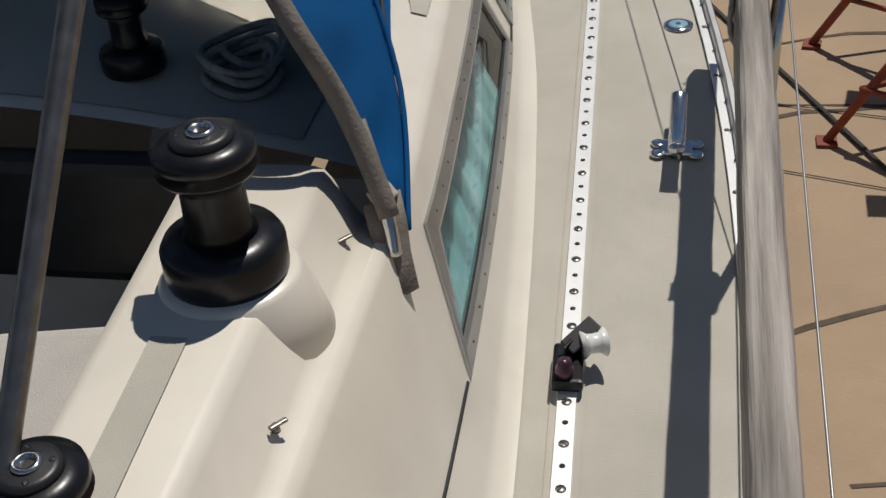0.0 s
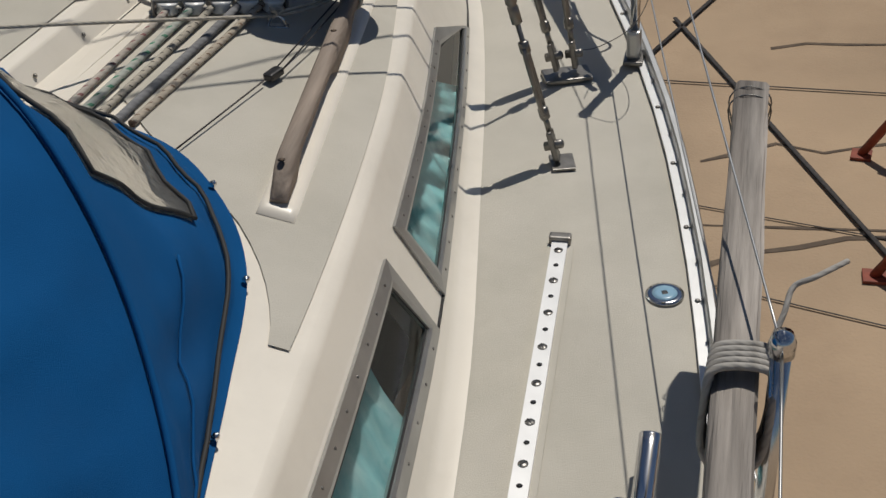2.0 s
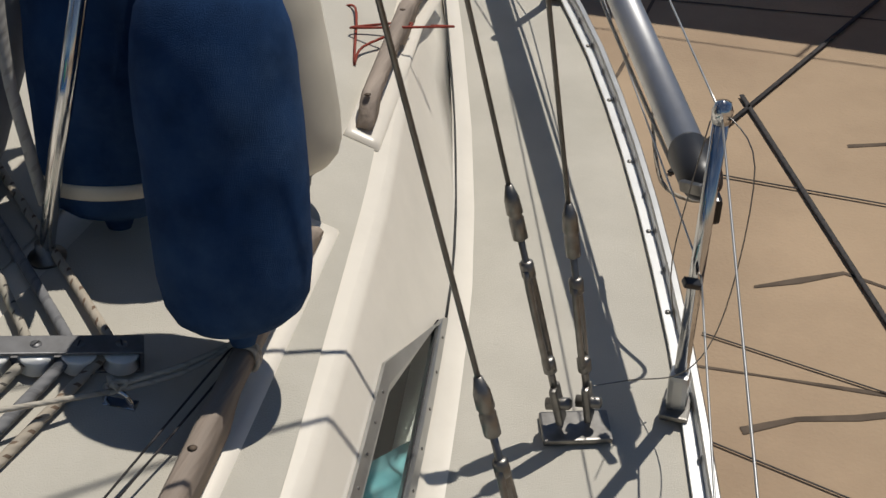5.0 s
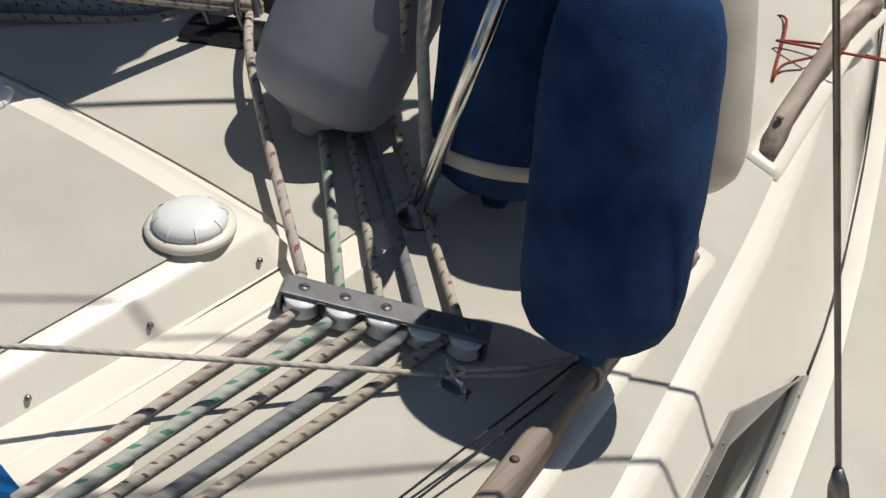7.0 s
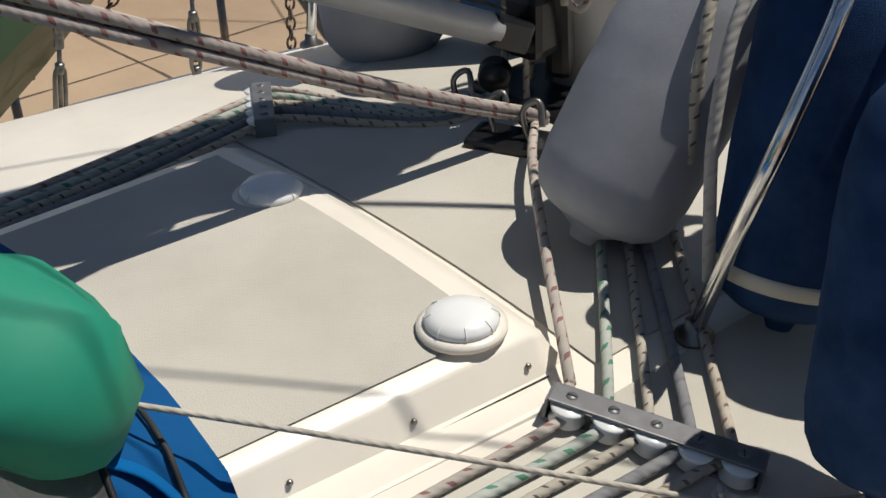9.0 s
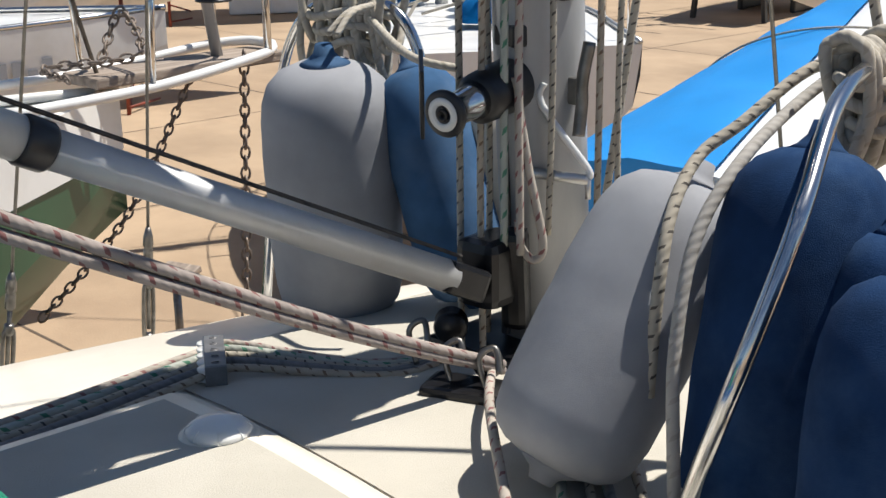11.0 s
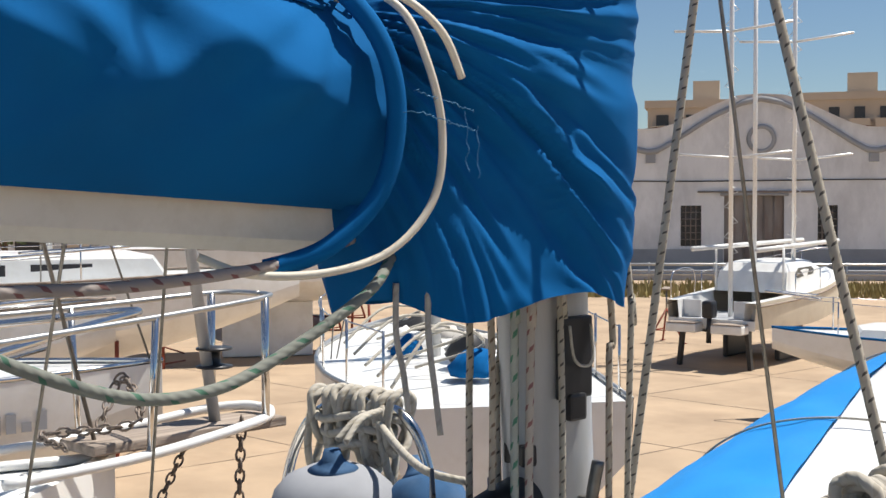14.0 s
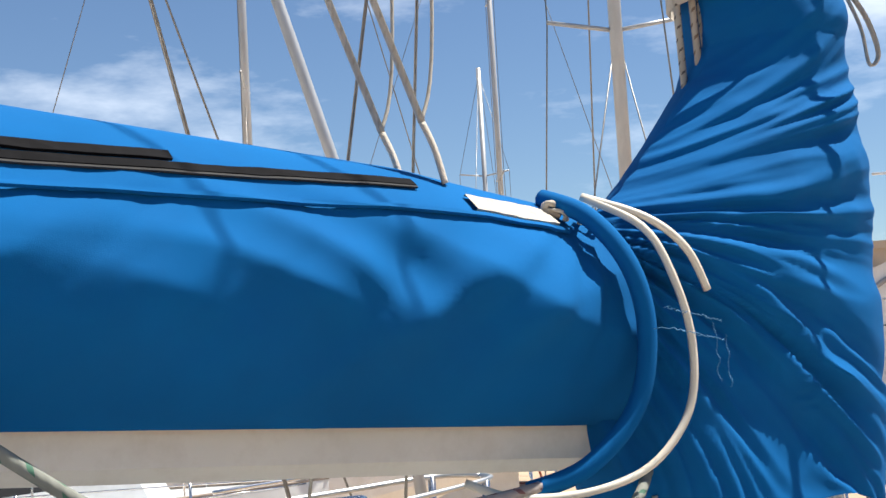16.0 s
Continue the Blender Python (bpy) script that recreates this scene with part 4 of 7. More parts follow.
# ---- mast, boom, sail cover ----
mast = thing("mast", "grey aluminium mast with halyards, cleats and a winch", "mast")
rings = []
for z in (2.98, 3.5, 4.5, 8, 14):
    rings.append([Vector((MX + 0.072 * math.cos(a), MY - 0.055 * (z - 3.4) + 0.098 * math.sin(a), z)) for a in (2 * math.pi * k / 36 for k in range(36))])
loft("extrusion", rings, M_MAST, mast, close=True, caps=True)
box("sail_slot", (0.016, 0.012, 1.0), pose(MX, MY - 0.096, 3.55), M_BLACK, mast, bevel=0.002)
box("mast_collar", (0.26, 0.34, 0.035), pose(MX, MY - 0.02, 3.02), M_BLACKS, mast, "black mast step casting", bevel=0.012)
box("mast_step", (0.2, 0.09, 0.03), pose(-0.95, 3.66, 3.025, 0, 0, 25), M_BLACKS, mast, bevel=0.01)
box("mast_band", (0.02, 0.05, 0.04), pose(MX + 0.035, MY - 0.092, 3.625, 0, 0, 10), M_BLACK, mast, bevel=0.006)
box("mast_band", (0.06, 0.02, 0.04), pose(MX + 0.01, MY - 0.10, 3.625), M_BLACK, mast, bevel=0.006)
ex = thing("exit_box", "black halyard exit box with a cord loop on the mast", "halyard box")
box("plate", (0.012, 0.09, 0.15), pose(MX + 0.073, MY - 0.02, 3.80), M_BLACK, ex, bevel=0.006)
box("chin", (0.016, 0.045, 0.05), pose(MX + 0.078, MY - 0.02, 3.71), M_BLACK, ex, bevel=0.006)
tube("cord_loop", [(MX + 0.085, MY - 0.045, 3.86), (MX + 0.092, MY - 0.04, 3.80), (MX + 0.094, MY - 0.01, 3.785), (MX + 0.092, MY + 0.01, 3.80), (MX + 0.085, MY + 0.012, 3.86)], 0.003, R_WHITE, ex, n=6)
mcl = thing("mast_cleat", "dark grey horn cleat on the side of the mast", "cleat")
tube("horn", [(MX + 0.10, MY - 0.01, 3.44), (MX + 0.098, MY, 3.50), (MX + 0.098, MY, 3.54), (MX + 0.105, MY + 0.01, 3.61)], 0.012, M_RIG, mcl, n=10)
box("foot", (0.03, 0.02, 0.05), pose(MX + 0.08, MY, 3.52), M_RIG, mcl, bevel=0.005)
stp = thing("mast_ladder_step", "folding white aluminium mast step", "mast step")
tube("arm", [(MX + 0.06, MY - 0.06, 3.54), (MX + 0.06, MY - 0.065, 3.50), (MX + 0.13, MY - 0.02, 3.39), (MX + 0.135, MY - 0.02, 3.37)], 0.007, M_TRACK, stp, n=6)
tube("tread", [(MX + 0.04, MY - 0.08, 3.375), (MX + 0.135, MY - 0.02, 3.365)], 0.010, M_ALU, stp, n=8)
tube("arm", [(MX + 0.135, MY - 0.02, 3.37), (MX + 0.135, MY - 0.02, 3.33)], 0.006, M_ALU, stp, n=6)
wn2 = thing("mast_winch", "chrome halyard winch with a white ring on the mast", "winch")
wa = Vector((0.028, -0.147, -0.017)).normalized()
wp = Vector((-1.055, 3.775, 3.527))
wm = frame_at(wp, wa)
lathe("base", [(0.050, -0.085), (0.048, -0.02), (0.046, 0.02), (0.034, 0.03)], M_BLACK, wn2, m=wm, n=28)
lathe("drum", [(0.036, 0.025), (0.030, 0.05), (0.029, 0.085), (0.036, 0.105), (0.038, 0.11)], M_STEEL, wn2, m=wm, n=32)
lathe("flange", [(0.040, 0.108), (0.042, 0.112), (0.042, 0.118), (0.040, 0.121), (0.032, 0.122)], M_BLACK, wn2, m=wm, n=32)
lathe("white_ring", [(0.030, 0.1215), (0.030, 0.124), (0.017, 0.124), (0.016, 0.1215)], M_WHITE, wn2, m=wm, n=32)
lathe("socket", [(0.012, 0.122), (0.012, 0.126), (0.007, 0.126), (0.006, 0.118), (0, 0.118)], M_BLACKS, wn2, m=wm, n=20)
pl = thing("pad_plate", "black steel tang plate with a rope eye by the mast", "tang")
box("plate", (0.008, 0.10, 0.13), pose(-1.115, 3.68, 3.535, 15, 0, 50), M_BLACK, pl, bevel=0.004)

# halyards round the mast
RGT, TOW = Vector((0.69, 0.724, 0)), Vector((0.724, -0.69, 0))
hal = [(-0.155, 0.10, 3.02, R_BLACKF, 0.0065, "black"), (-0.118, 0.14, 3.0, R_BROWN, 0.0065, "brown"), (-0.100, 0.06, 3.05, R_BLACKF, 0.006, "black"), (-0.075, 0.15, 3.25, R_GREEN, 0.0075, "green"), (-0.05, 0.16, 3.24, R_RED, 0.0075, "red"), (0.012, 0.11, 3.26, R_BLACKF, 0.006, "black"), (0.10, 0.06, 3.1, R_BROWN, 0.0065, "brown"), (0.135, 0.06, 3.2, R_BLACKF, 0.006, "black")]
for i, (o, tw, z0, rm, rad, cn) in enumerate(hal):
    h = thing("halyard", f"off-white halyard flecked with {cn} hanging beside the mast", "rope", "halyards at the mast")
    c = Vector((MX, MY, 0)) + RGT * o + TOW * tw
    w = 0.008 * math.sin(i * 2.1)
    top = Vector((MX, MY - 0.1, 0)) + RGT * o * 0.7 + TOW * 0.08
    tube("rope", [(c.x + w, c.y, z0), (c.x - w, c.y + w, z0 + 0.35), (c.x + w, c.y, z0 + 0.7), (c.x, c.y, 3.95), (top.x, top.y, 5.2), (MX + 0.02 * o, MY - 0.5, 12)], rad, rm, h, n=8)
lp = Vector((MX, MY, 0)) + RGT * -0.02 + TOW * 0.15
h = thing("halyard_loop", "slack loop of off-white halyard flecked with red at the mast", "rope")
tube("rope", [lp + Vector((-0.03, -0.02, 3.56)), lp + Vector((-0.012, -0.005, 3.40)), lp + Vector((0.012, 0.01, 3.26)), lp + Vector((0.0, 0, 3.225)), lp + Vector((-0.018, -0.015, 3.25)), lp + Vector((-0.022, -0.02, 3.30))], 0.008, R_RED, h, n=8)
# halyards spread to the pulpit and the foredeck
for a, b, nm in (((-1.126, 4.234, 3.484), (-1.005, 4.31, 4.62), "halyard led down past the mast"), ((-0.43, 4.02, 3.62), (-0.70, 4.02, 4.60), "halyard made fast on the mast pulpit")):
    h = thing("halyard", "off-white " + nm, "rope", "halyards at the mast")
    a, b = Vector(a), Vector(b)
    tube("rope", [a - (b - a) * 0.25 if a.x < -1 else a, a.lerp(b, 0.5), b, a + (b - a) * 4], 0.0085, R_BLACKF, h, n=8)
h = thing("baby_stay", "thin wire stay with a swaged end", "stay")
tube("wire", [(-0.835, 4.40, 3.25), (-0.995, 4.323, 4.618), (-1.50, 4.08, 8.9)], 0.0045, M_RIG, h, n=6, straight=True)
lathe("swage", [(0.004, 0), (0.009, 0.01), (0.009, 0.09), (0.005, 0.12)], M_STEEL, h, n=10, m=pose(-0.835, 4.40, 3.25))

BX = -1.06
boom = thing("boom", "off-white aluminium boom under the sail cover", "boom")
sec = [(-0.055, 0.035), (-0.05, 0.055), (0.05, 0.055), (0.055, 0.035), (0.05, -0.03), (0.03, -0.05), (-0.03, -0.05), (-0.05, -0.03)]
loft("extrusion", [[Vector((BX + a, y, 4.060 + b + 0.068 * (3.287 - y))) for a, b in sec] for y in (-1.6, 0, 1.5, 2.6, 3.2, 3.55)], M_BOOM, boom, close=True, caps=True, smooth=False)
box("gooseneck", (0.05, 0.4, 0.06), pose(BX, 3.62, 4.045), M_BLACKS, boom, bevel=0.01)

cover = thing("sail_cover", "creased blue acrylic sail cover laced over boom and mast", "sail cover")
TY, TZ = 3.36, 4.40


def crease(y, z, k=1.0):
    r = math.hypot(y - TY, z - TZ)
    an = math.atan2(z - TZ, y - TY)
    w = noise.noise(Vector((an * 3.2, r * 1.5, 3.0)))
    q1 = noise.noise(Vector((an * 7.0 + w * 0.9, r * 1.2, 7.0)))
    q2 = noise.noise(Vector((an * 14 + w * 1.5, r * 2.6, 1.0)))
    s = 1 - math.sqrt(q1 * q1 + 0.0015) * 2.6
    s2 = 1 - math.sqrt(q2 * q2 + 0.002) * 2.6
    q3 = noise.noise(Vector((an * 21 + w * 2.0, r * 3.5, 4.0)))
    q4 = noise.noise(Vector((y * 9 + z * 5, z * 11 - y * 4, 6.0)))
    s3 = 1 - math.sqrt(q3 * q3 + 0.004) * 2.4
    s4 = 1 - math.sqrt(q4 * q4 + 0.02) * 2.4
    fade = 0.35 + 1.1 * max(0.0, 0.45 + noise.noise(Vector((y * 4.5 + 3, z * 3.5, 9.0))))
    return k * fade * (0.021 * s + 0.016 * s2 + 0.009 * s3 * math.exp(-r * 1.2) + 0.006 * s4) * min(1.0, r / 0.14) * max(0.3, 1 - r * 0.5)


def lin(v, xs, ys):
    """Straight interpolation through a few heights."""
    for i in range(len(xs) - 1):
        if v <= xs[i + 1]:
            f = max(0.0, (v - xs[i]) / (xs[i + 1] - xs[i]))
            return ys[i] + (ys[i + 1] - ys[i]) * f
    return ys[-1]


def cover_ends(y):
    ridge = lin(y, (-1.6, 1.0, 2.5, 3.088, 3.205, 3.45), (4.70, 4.63, 4.535, 4.474, 4.452, 4.41))
    return ridge, 4.085 + 0.065 * (3.2 - y)


def cover_pt(y, f, side=1):
    """A point of the boom cover at station y, f from ridge (0) to foot (1)."""
    ridge, base_z = cover_ends(y)
    pinch = 1 - 0.15 * math.exp(-((y - 3.36) / 0.10) ** 2)
    z = ridge + (base_z - ridge) * f
    prof = 0.0
    if f > 0:
        prof = 0.010 + 0.158 * math.sin(math.pi / 2 * min(1.0, f / 0.56)) ** 0.85 if f < 0.56 else 0.168 - 0.085 * ((f - 0.56) / 0.44) ** 1.6
    prof *= pinch
    env = math.sin(math.pi * f) ** 0.7 if 0 < f < 1 else 0.0
    o = 1 if side > 0 else 9
    w = noise.noise(Vector((y * 1.4 + o, z * 2, 0.7)))
    nz = noise.noise(Vector((y * 2.6 + o, z * 6 + y * 1.3, 0.4))) * 0.020
    nz += (1 - 2.2 * abs(noise.noise(Vector((y * 4.2 - z * 7 + w, z * 2.2, 2.2 + o))))) * 0.015
    nz += (1 - 2.2 * abs(noise.noise(Vector((y * 3.0 + z * 8 + w * 2, z * 3 + 4, 5.2 + o))))) * 0.012
    nz += (1 - 2 * abs(noise.noise(Vector((y * 13 - z * 16, z * 4, 8.2 + o))))) * 0.0045
    # folds gathered towards the tie
    d = math.hypot(y - 3.40, z - 4.42)
    if y < 3.40:
        an = math.atan2(4.42 - z, 3.40 - y)
        nz += 0.012 * math.exp(-d * 4.5) * min(1, d / 0.06) * math.sin(an * 17 + w * 3)
    return Vector((BX + side * (prof + nz * env), y, z))


def cover_at(y, z, out=0.004):
    ridge, base_z = cover_ends(y)
    p = cover_pt(y, min(0.99, max(0.02, (z - ridge) / (base_z - ridge))))
    return p + Vector((out, 0, out * 0.6))


secs = []
for i in range(230):
    y = -1.6 + 2.6 * i / 60 if i < 60 else 1.0 + 2.43 * (i - 60) / 169
    secs.append([cover_pt(y, abs(k) / 40, 1 if k > 0 else -1) for k in range(-40, 41)])
loft("boom_cover", secs, M_CANVAS, cover)

secs = []
for i in range(220):
    z = 3.915 + 0.905 * i / 219
    if z < 4.42:
        aft, fore, half = lin(z, (3.9, 3.98, 4.05, 4.34, 4.42), (3.46, 3.42, 3.41, 3.395, 3.50)), lin(z, (3.9, 4.0, 4.1, 4.42), (4.005, 4.04, 4.05, 4.05)), 0.185
        fl = max(0, (4.08 - z) / 0.2)
        half += 0.008 * fl
    else:
        f = min(1, (z - 4.42) / 0.28)
        f = f * f * (3 - 2 * f)
        aft = lin(z, (4.42, 4.48, 4.57, 4.66, 4.72, 4.90), (3.50, 3.57, 3.65, 3.74, 3.765, 3.75))
        fore, half = 4.05 - 0.03 * f, 0.185 - 0.045 * f
        if z > 4.72:
            t = (z - 4.72) / 0.18
            half += 0.012 * math.sin(t * 6)
    cy0, ry = (aft + fore) / 2, (fore - aft) / 2
    row = []
    for k in range(320):
        a = 2 * math.pi * k / 320
        ca, sa = math.cos(a), math.sin(a)
        ex_p = 0.72
        px = half * math.copysign(abs(ca) ** ex_p, ca)
        py = ry * math.copysign(abs(sa) ** ex_p, sa)
        if py < 0:
            px *= 1 - 0.45 * (abs(py) / max(ry, 0.01)) ** 3
        y = cy0 + py
        d = crease(y, z) if px > 0 else 0.01 * noise.noise(Vector((y * 7, z * 5, 5)))
        d *= min(1.0, (4.83 - z) / 0.08 if z > 4.75 else 1.0)
        d *= 1 - 0.75 * max(0.0, sa)
        n = Vector((ca, sa * 0.5, 0)).normalized()
        sag = 0.02 * math.sin(a * 5 + 1.0) * max(0, (3.96 - z) / 0.05)
        row.append(Vector((BX + px, y, z + sag)) + n * d)
    secs.append(row)
loft("mast_collar_cover", secs, M_CANVAS, cover, close=True)
loft("top_band", [[Vector((BX + (0.136 + d) * math.cos(a), 3.875 + (0.148 + d) * math.sin(a), z)) for a in (2 * math.pi * k / 40 for k in range(40))] for z, d in ((4.800, 0.0), (4.805, 0.006), (4.845, 0.006), (4.85, -0.002))], M_WEB, cover, close=True, label="beige binding band")
tube("strap_tail", [(BX + 0.11, 4.00, 4.84), (BX + 0.13, 4.04, 4.77), (BX + 0.14, 4.055, 4.70), (BX + 0.13, 4.04, 4.68), (BX + 0.125, 4.03, 4.75), (BX + 0.105, 4.01, 4.83)], 0.010, M_WEB, cover, n=6, flat=0.3)
# hem, lacing, zip
SX = BX + 0.178
hem = [(BX + 0.03, 3.34, 4.43), (BX + 0.12, 3.355, 4.39), (SX - 0.005, 3.385, 4.31), (SX + 0.004, 3.402, 4.21), (SX - 0.005, 3.378, 4.10), (SX - 0.03, 3.30, 4.02), (SX - 0.07, 3.22, 3.99)]
tube("hem", hem, 0.015, M_CANVAS, cover, "rolled blue hem", n=10)
tube("tie_cord", [(BX + 0.09, 3.37, 4.425), (SX - 0.01, 3.42, 4.37), (SX + 0.018, 3.45, 4.29), (SX + 0.022, 3.475, 4.19), (SX + 0.02, 3.46, 4.09), (SX + 0.006, 3.39, 4.015), (SX - 0.02, 3.29, 3.985), (SX - 0.06, 3.19, 3.985), (SX - 0.1, 3.13, 4.01)], 0.0062, M_VINYL, cover, "white tie cord", n=8)
tube("tie_cord", [(BX + 0.09, 3.37, 4.425), (SX - 0.012, 3.43, 4.385), (SX + 0.018, 3.48, 4.335), (SX + 0.022, 3.515, 4.27)], 0.0062, M_VINYL, cover, "white tie cord", n=8)
rk = random.Random(8)


def ribbon(name, st, material, label="", out=0.004, width=0.014):
    rows = []
    for (y0, z0), (y1, z1) in zip(st, st[1:]):
        for j in range(8):
            y, z = y0 + (y1 - y0) * j / 8, z0 + (z1 - z0) * j / 8
            w = width * (1 + 0.25 * noise.noise(Vector((y * 30, 0, 0))))
            rows.append([cover_at(y, z + w / 2, out * 0.3), cover_at(y, z + w / 2, out), cover_at(y, z - w / 2, out), cover_at(y, z - w / 2, out * 0.3)])
    return loft(name, rows, material, cover, label=label, smooth=False)


ribbon("zip", [(1.0, 4.50), (2.0, 4.478), (2.45, 4.463), (2.735, 4.457)], M_ZIP, "black zip tape", 0.006, 0.013)
ribbon("zip", [(1.0, 4.475), (2.0, 4.455), (2.676, 4.441), (2.844, 4.440), (3.10, 4.436)], M_ZIP, "black zip tape", 0.006, 0.011)
ribbon("flap_edge", [(1.0, 4.466), (2.0, 4.447), (2.676, 4.4335), (2.844, 4.4325), (3.10, 4.429)], R_DARK, "", 0.005, 0.003)
ribbon("piping", [(1.0, 4.43), (2.0, 4.415), (2.677, 4.402), (3.166, 4.386), (3.36, 4.365)], M_CANVAS, "", 0.008, 0.006)
ribbon("webbing", [(3.155, 4.408), (3.24, 4.400), (3.335, 4.389)], M_WEB, "off-white webbing strap", 0.007, 0.026)
for i in range(7):
    z0 = 4.402 - 0.018 * (i % 2)
    tube("lacing", [cover_at(3.325 + 0.013 * i, z0 - 0.002 * i, 0.010), cover_at(3.335 + 0.013 * i, 4.392 - 0.002 * i, 0.016), cover_at(3.35 + 0.013 * i, 4.384 + 0.018 * (i % 2) - 0.003 * i, 0.010)], 0.0035, R_WHITE, cover, n=6)
tube("lacing_knot", [cover_at(3.33, 4.40, 0.012) + Vector((0.006 * math.sin(i * 2.2), 0.012 * math.cos(i * 1.7), 0.010 * math.sin(i * 1.3))) for i in range(9)], 0.005, R_WHITE, cover, n=6)
# zigzag stitched patch beside the tie
M_STITCH = mat("pale blue thread", (0.05, 0.20, 0.38), 0.8)
for (y0, z0), (y1, z1) in (((3.40, 4.245), (3.545, 4.222)), ((3.40, 4.215), (3.55, 4.192)), ((3.525, 4.22), (3.522, 4.13)), ((3.55, 4.20), (3.548, 4.12))):
    n = 34
    pts = []
    for i in range(n + 1):
        y, z = y0 + (y1 - y0) * i / n, z0 + (z1 - z0) * i / n
        wig = 0.0013 if i % 2 else -0.0013
        pts.append(Vector((BX + 0.188 + crease(y, z) * 0.8 + 0.004, y + (wig if abs(z1 - z0) > 0.05 else 0), z + (wig if abs(z1 - z0) <= 0.05 else 0))))
    tube("stitching", pts, 0.0006, M_STITCH, cover, n=4, straight=True)
# lazy jacks
lj = thing("lazy_jacks", "pair of white lazy jack lines spliced to webbing loops", "rope")
for y, dx in ((3.145, 0.05), (3.13, -0.04)):
    s = Vector((BX + dx, y, 4.445))
    tube("webbing", [s, s + Vector((0, -0.015, 0.05)), s + Vector((0, -0.035, 0.09))], 0.012, M_WEB, lj, n=6, flat=0.4)
    tube("line", [s + Vector((0, -0.035, 0.09)), s + Vector((0, -0.35, 0.85)), s + Vector((0, 0.1, 5))], 0.0055, R_WHITE, lj, n=6, straight=True)
    tube("line", [s + Vector((0, -0.035, 0.09)), s + Vector((-0.01, 0.0, 0.25)), s + Vector((-0.01, 0.02, 0.9))], 0.003, R_WHITE, lj, n=6)
# ropes under the boom
rp = thing("slack_rope", "slack grey-green rope looping below the boom", "rope")
tube("rope", [(-0.92, 2.35, 4.20), (-0.90, 2.55, 4.05), (-0.88, 2.68, 3.98), (-0.88, 2.80, 3.905), (-0.88, 2.96, 3.845), (-0.88, 3.08, 3.84), (-0.89, 3.19, 3.87), (-0.90, 3.36, 3.95), (-0.95, 3.45, 4.0)], 0.0085, R_OLIVE, rp, n=9)
rp = thing("reef_line", "off-white reef line flecked with red below the boom", "rope")
tube("rope", [(-0.93, 1.8, 3.99), (-0.93, 2.78, 3.98), (-0.93, 3.0, 3.979), (-0.94, 3.24, 3.998), (-0.98, 3.4, 4.03)], 0.0085, R_PINK, rp, n=9)
for o in (0.0, 0.035):
    rp = thing("cord_end", "loose grey cord end hanging under the sail cover", "cord", "cord ends")
    tube("cord", [(-0.95 + o, 3.46 + o, 3.96), (-0.95 + o, 3.46 + o, 3.88), (-0.945 + o, 3.47 + o, 3.82 - o), (-0.94 + o, 3.475 + o, 3.76 - o)], 0.005, R_GREY, rp, n=7)

# vang strut and purchase
vg = thing("boom_vang", "silver rigid boom vang strut with a black band", "boom vang")
v0, v1 = Vector((-1.03, 3.72, 3.195)), Vector((-1.03, 2.0, 4.03))
vm = frame_at(v0, v1 - v0)
lathe("strut", [(0.029, 0.06), (0.029, 0.93)], M_VANG, vg, m=vm, n=24)
lathe("sleeve", [(0.032, 0.89), (0.032, 1.9)], M_VANG, vg, m=vm, n=24)
lathe("band", [(0.0335, 0.86), (0.036, 0.865), (0.036, 0.9), (0.0335, 0.905)], M_BLACK, vg, m=vm, n=24)
tube("wire", [vm @ Vector((0, 0.04, 0.05)), vm @ Vector((0, 0.045, 1.8))], 0.004, R_DARK, vg, n=6, straight=True)
box("fitting", (0.05, 0.06, 0.10), vm @ pose(0, 0, 0.03), M_BLACKS, vg, bevel=0.01)
box("mast_bracket", (0.09, 0.12, 0.13), pose(MX + 0.02, MY - 0.15, 3.20, 0, 0, 8), M_BLACKS, vg, "black cast vang bracket", bevel=0.02)
box("mast_bracket", (0.05, 0.05, 0.20), pose(MX + 0.05, MY - 0.12, 3.18, 8, 0, 30), M_BLACKS, vg, bevel=0.015)
ms = thing("vang_purchase", "bundle of pink-flecked ropes running from the mast foot to the boom", "rope")
for k in range(4):
    o = Vector((0.014 * (k % 2), 0, 0.018 * (k // 2)))
    tube("rope", [Vector((-0.97, 3.73, 3.045)) + o * 0.6, Vector((-0.99, 3.25, 3.27)) + o, Vector((-1.0, 2.0, 3.93)) + o * 2.2], 0.009, R_PINK if k % 2 else R_RED, ms, n=8)
blk = thing("vang_block", "black ratchet block at the mast foot", "block")
lathe("cheek", [(0.0, -0.025), (0.028, -0.024), (0.032, -0.015), (0.022, 0.0), (0.032, 0.015), (0.028, 0.024), (0, 0.025)], M_BLACKS, blk, n=24, m=frame_at((-1.09, 3.72, 3.10), (0.7, -0.7, 0)))
lathe("cheek", [(0.0, -0.02), (0.026, -0.019), (0.028, -0.012), (0.02, 0.0), (0.028, 0.012), (0.026, 0.019), (0, 0.02)], M_BLACKS, blk, n=24, m=frame_at((-0.98, 3.71, 3.06), (0.7, -0.7, 0.2)))
for q in ((-0.93, 3.66), (-1.0, 3.64), (-1.12, 3.66)):
    tube("shackle", [(q[0], q[1], 3.03), (q[0] - 0.02, q[1], 3.09), (q[0], q[1] + 0.02, 3.11), (q[0] + 0.02, q[1] + 0.01, 3.07)], 0.006, M_RIG, blk, n=6)
rp = thing("vang_tail", "rope flecked with red led from the block to the deck organiser", "rope")
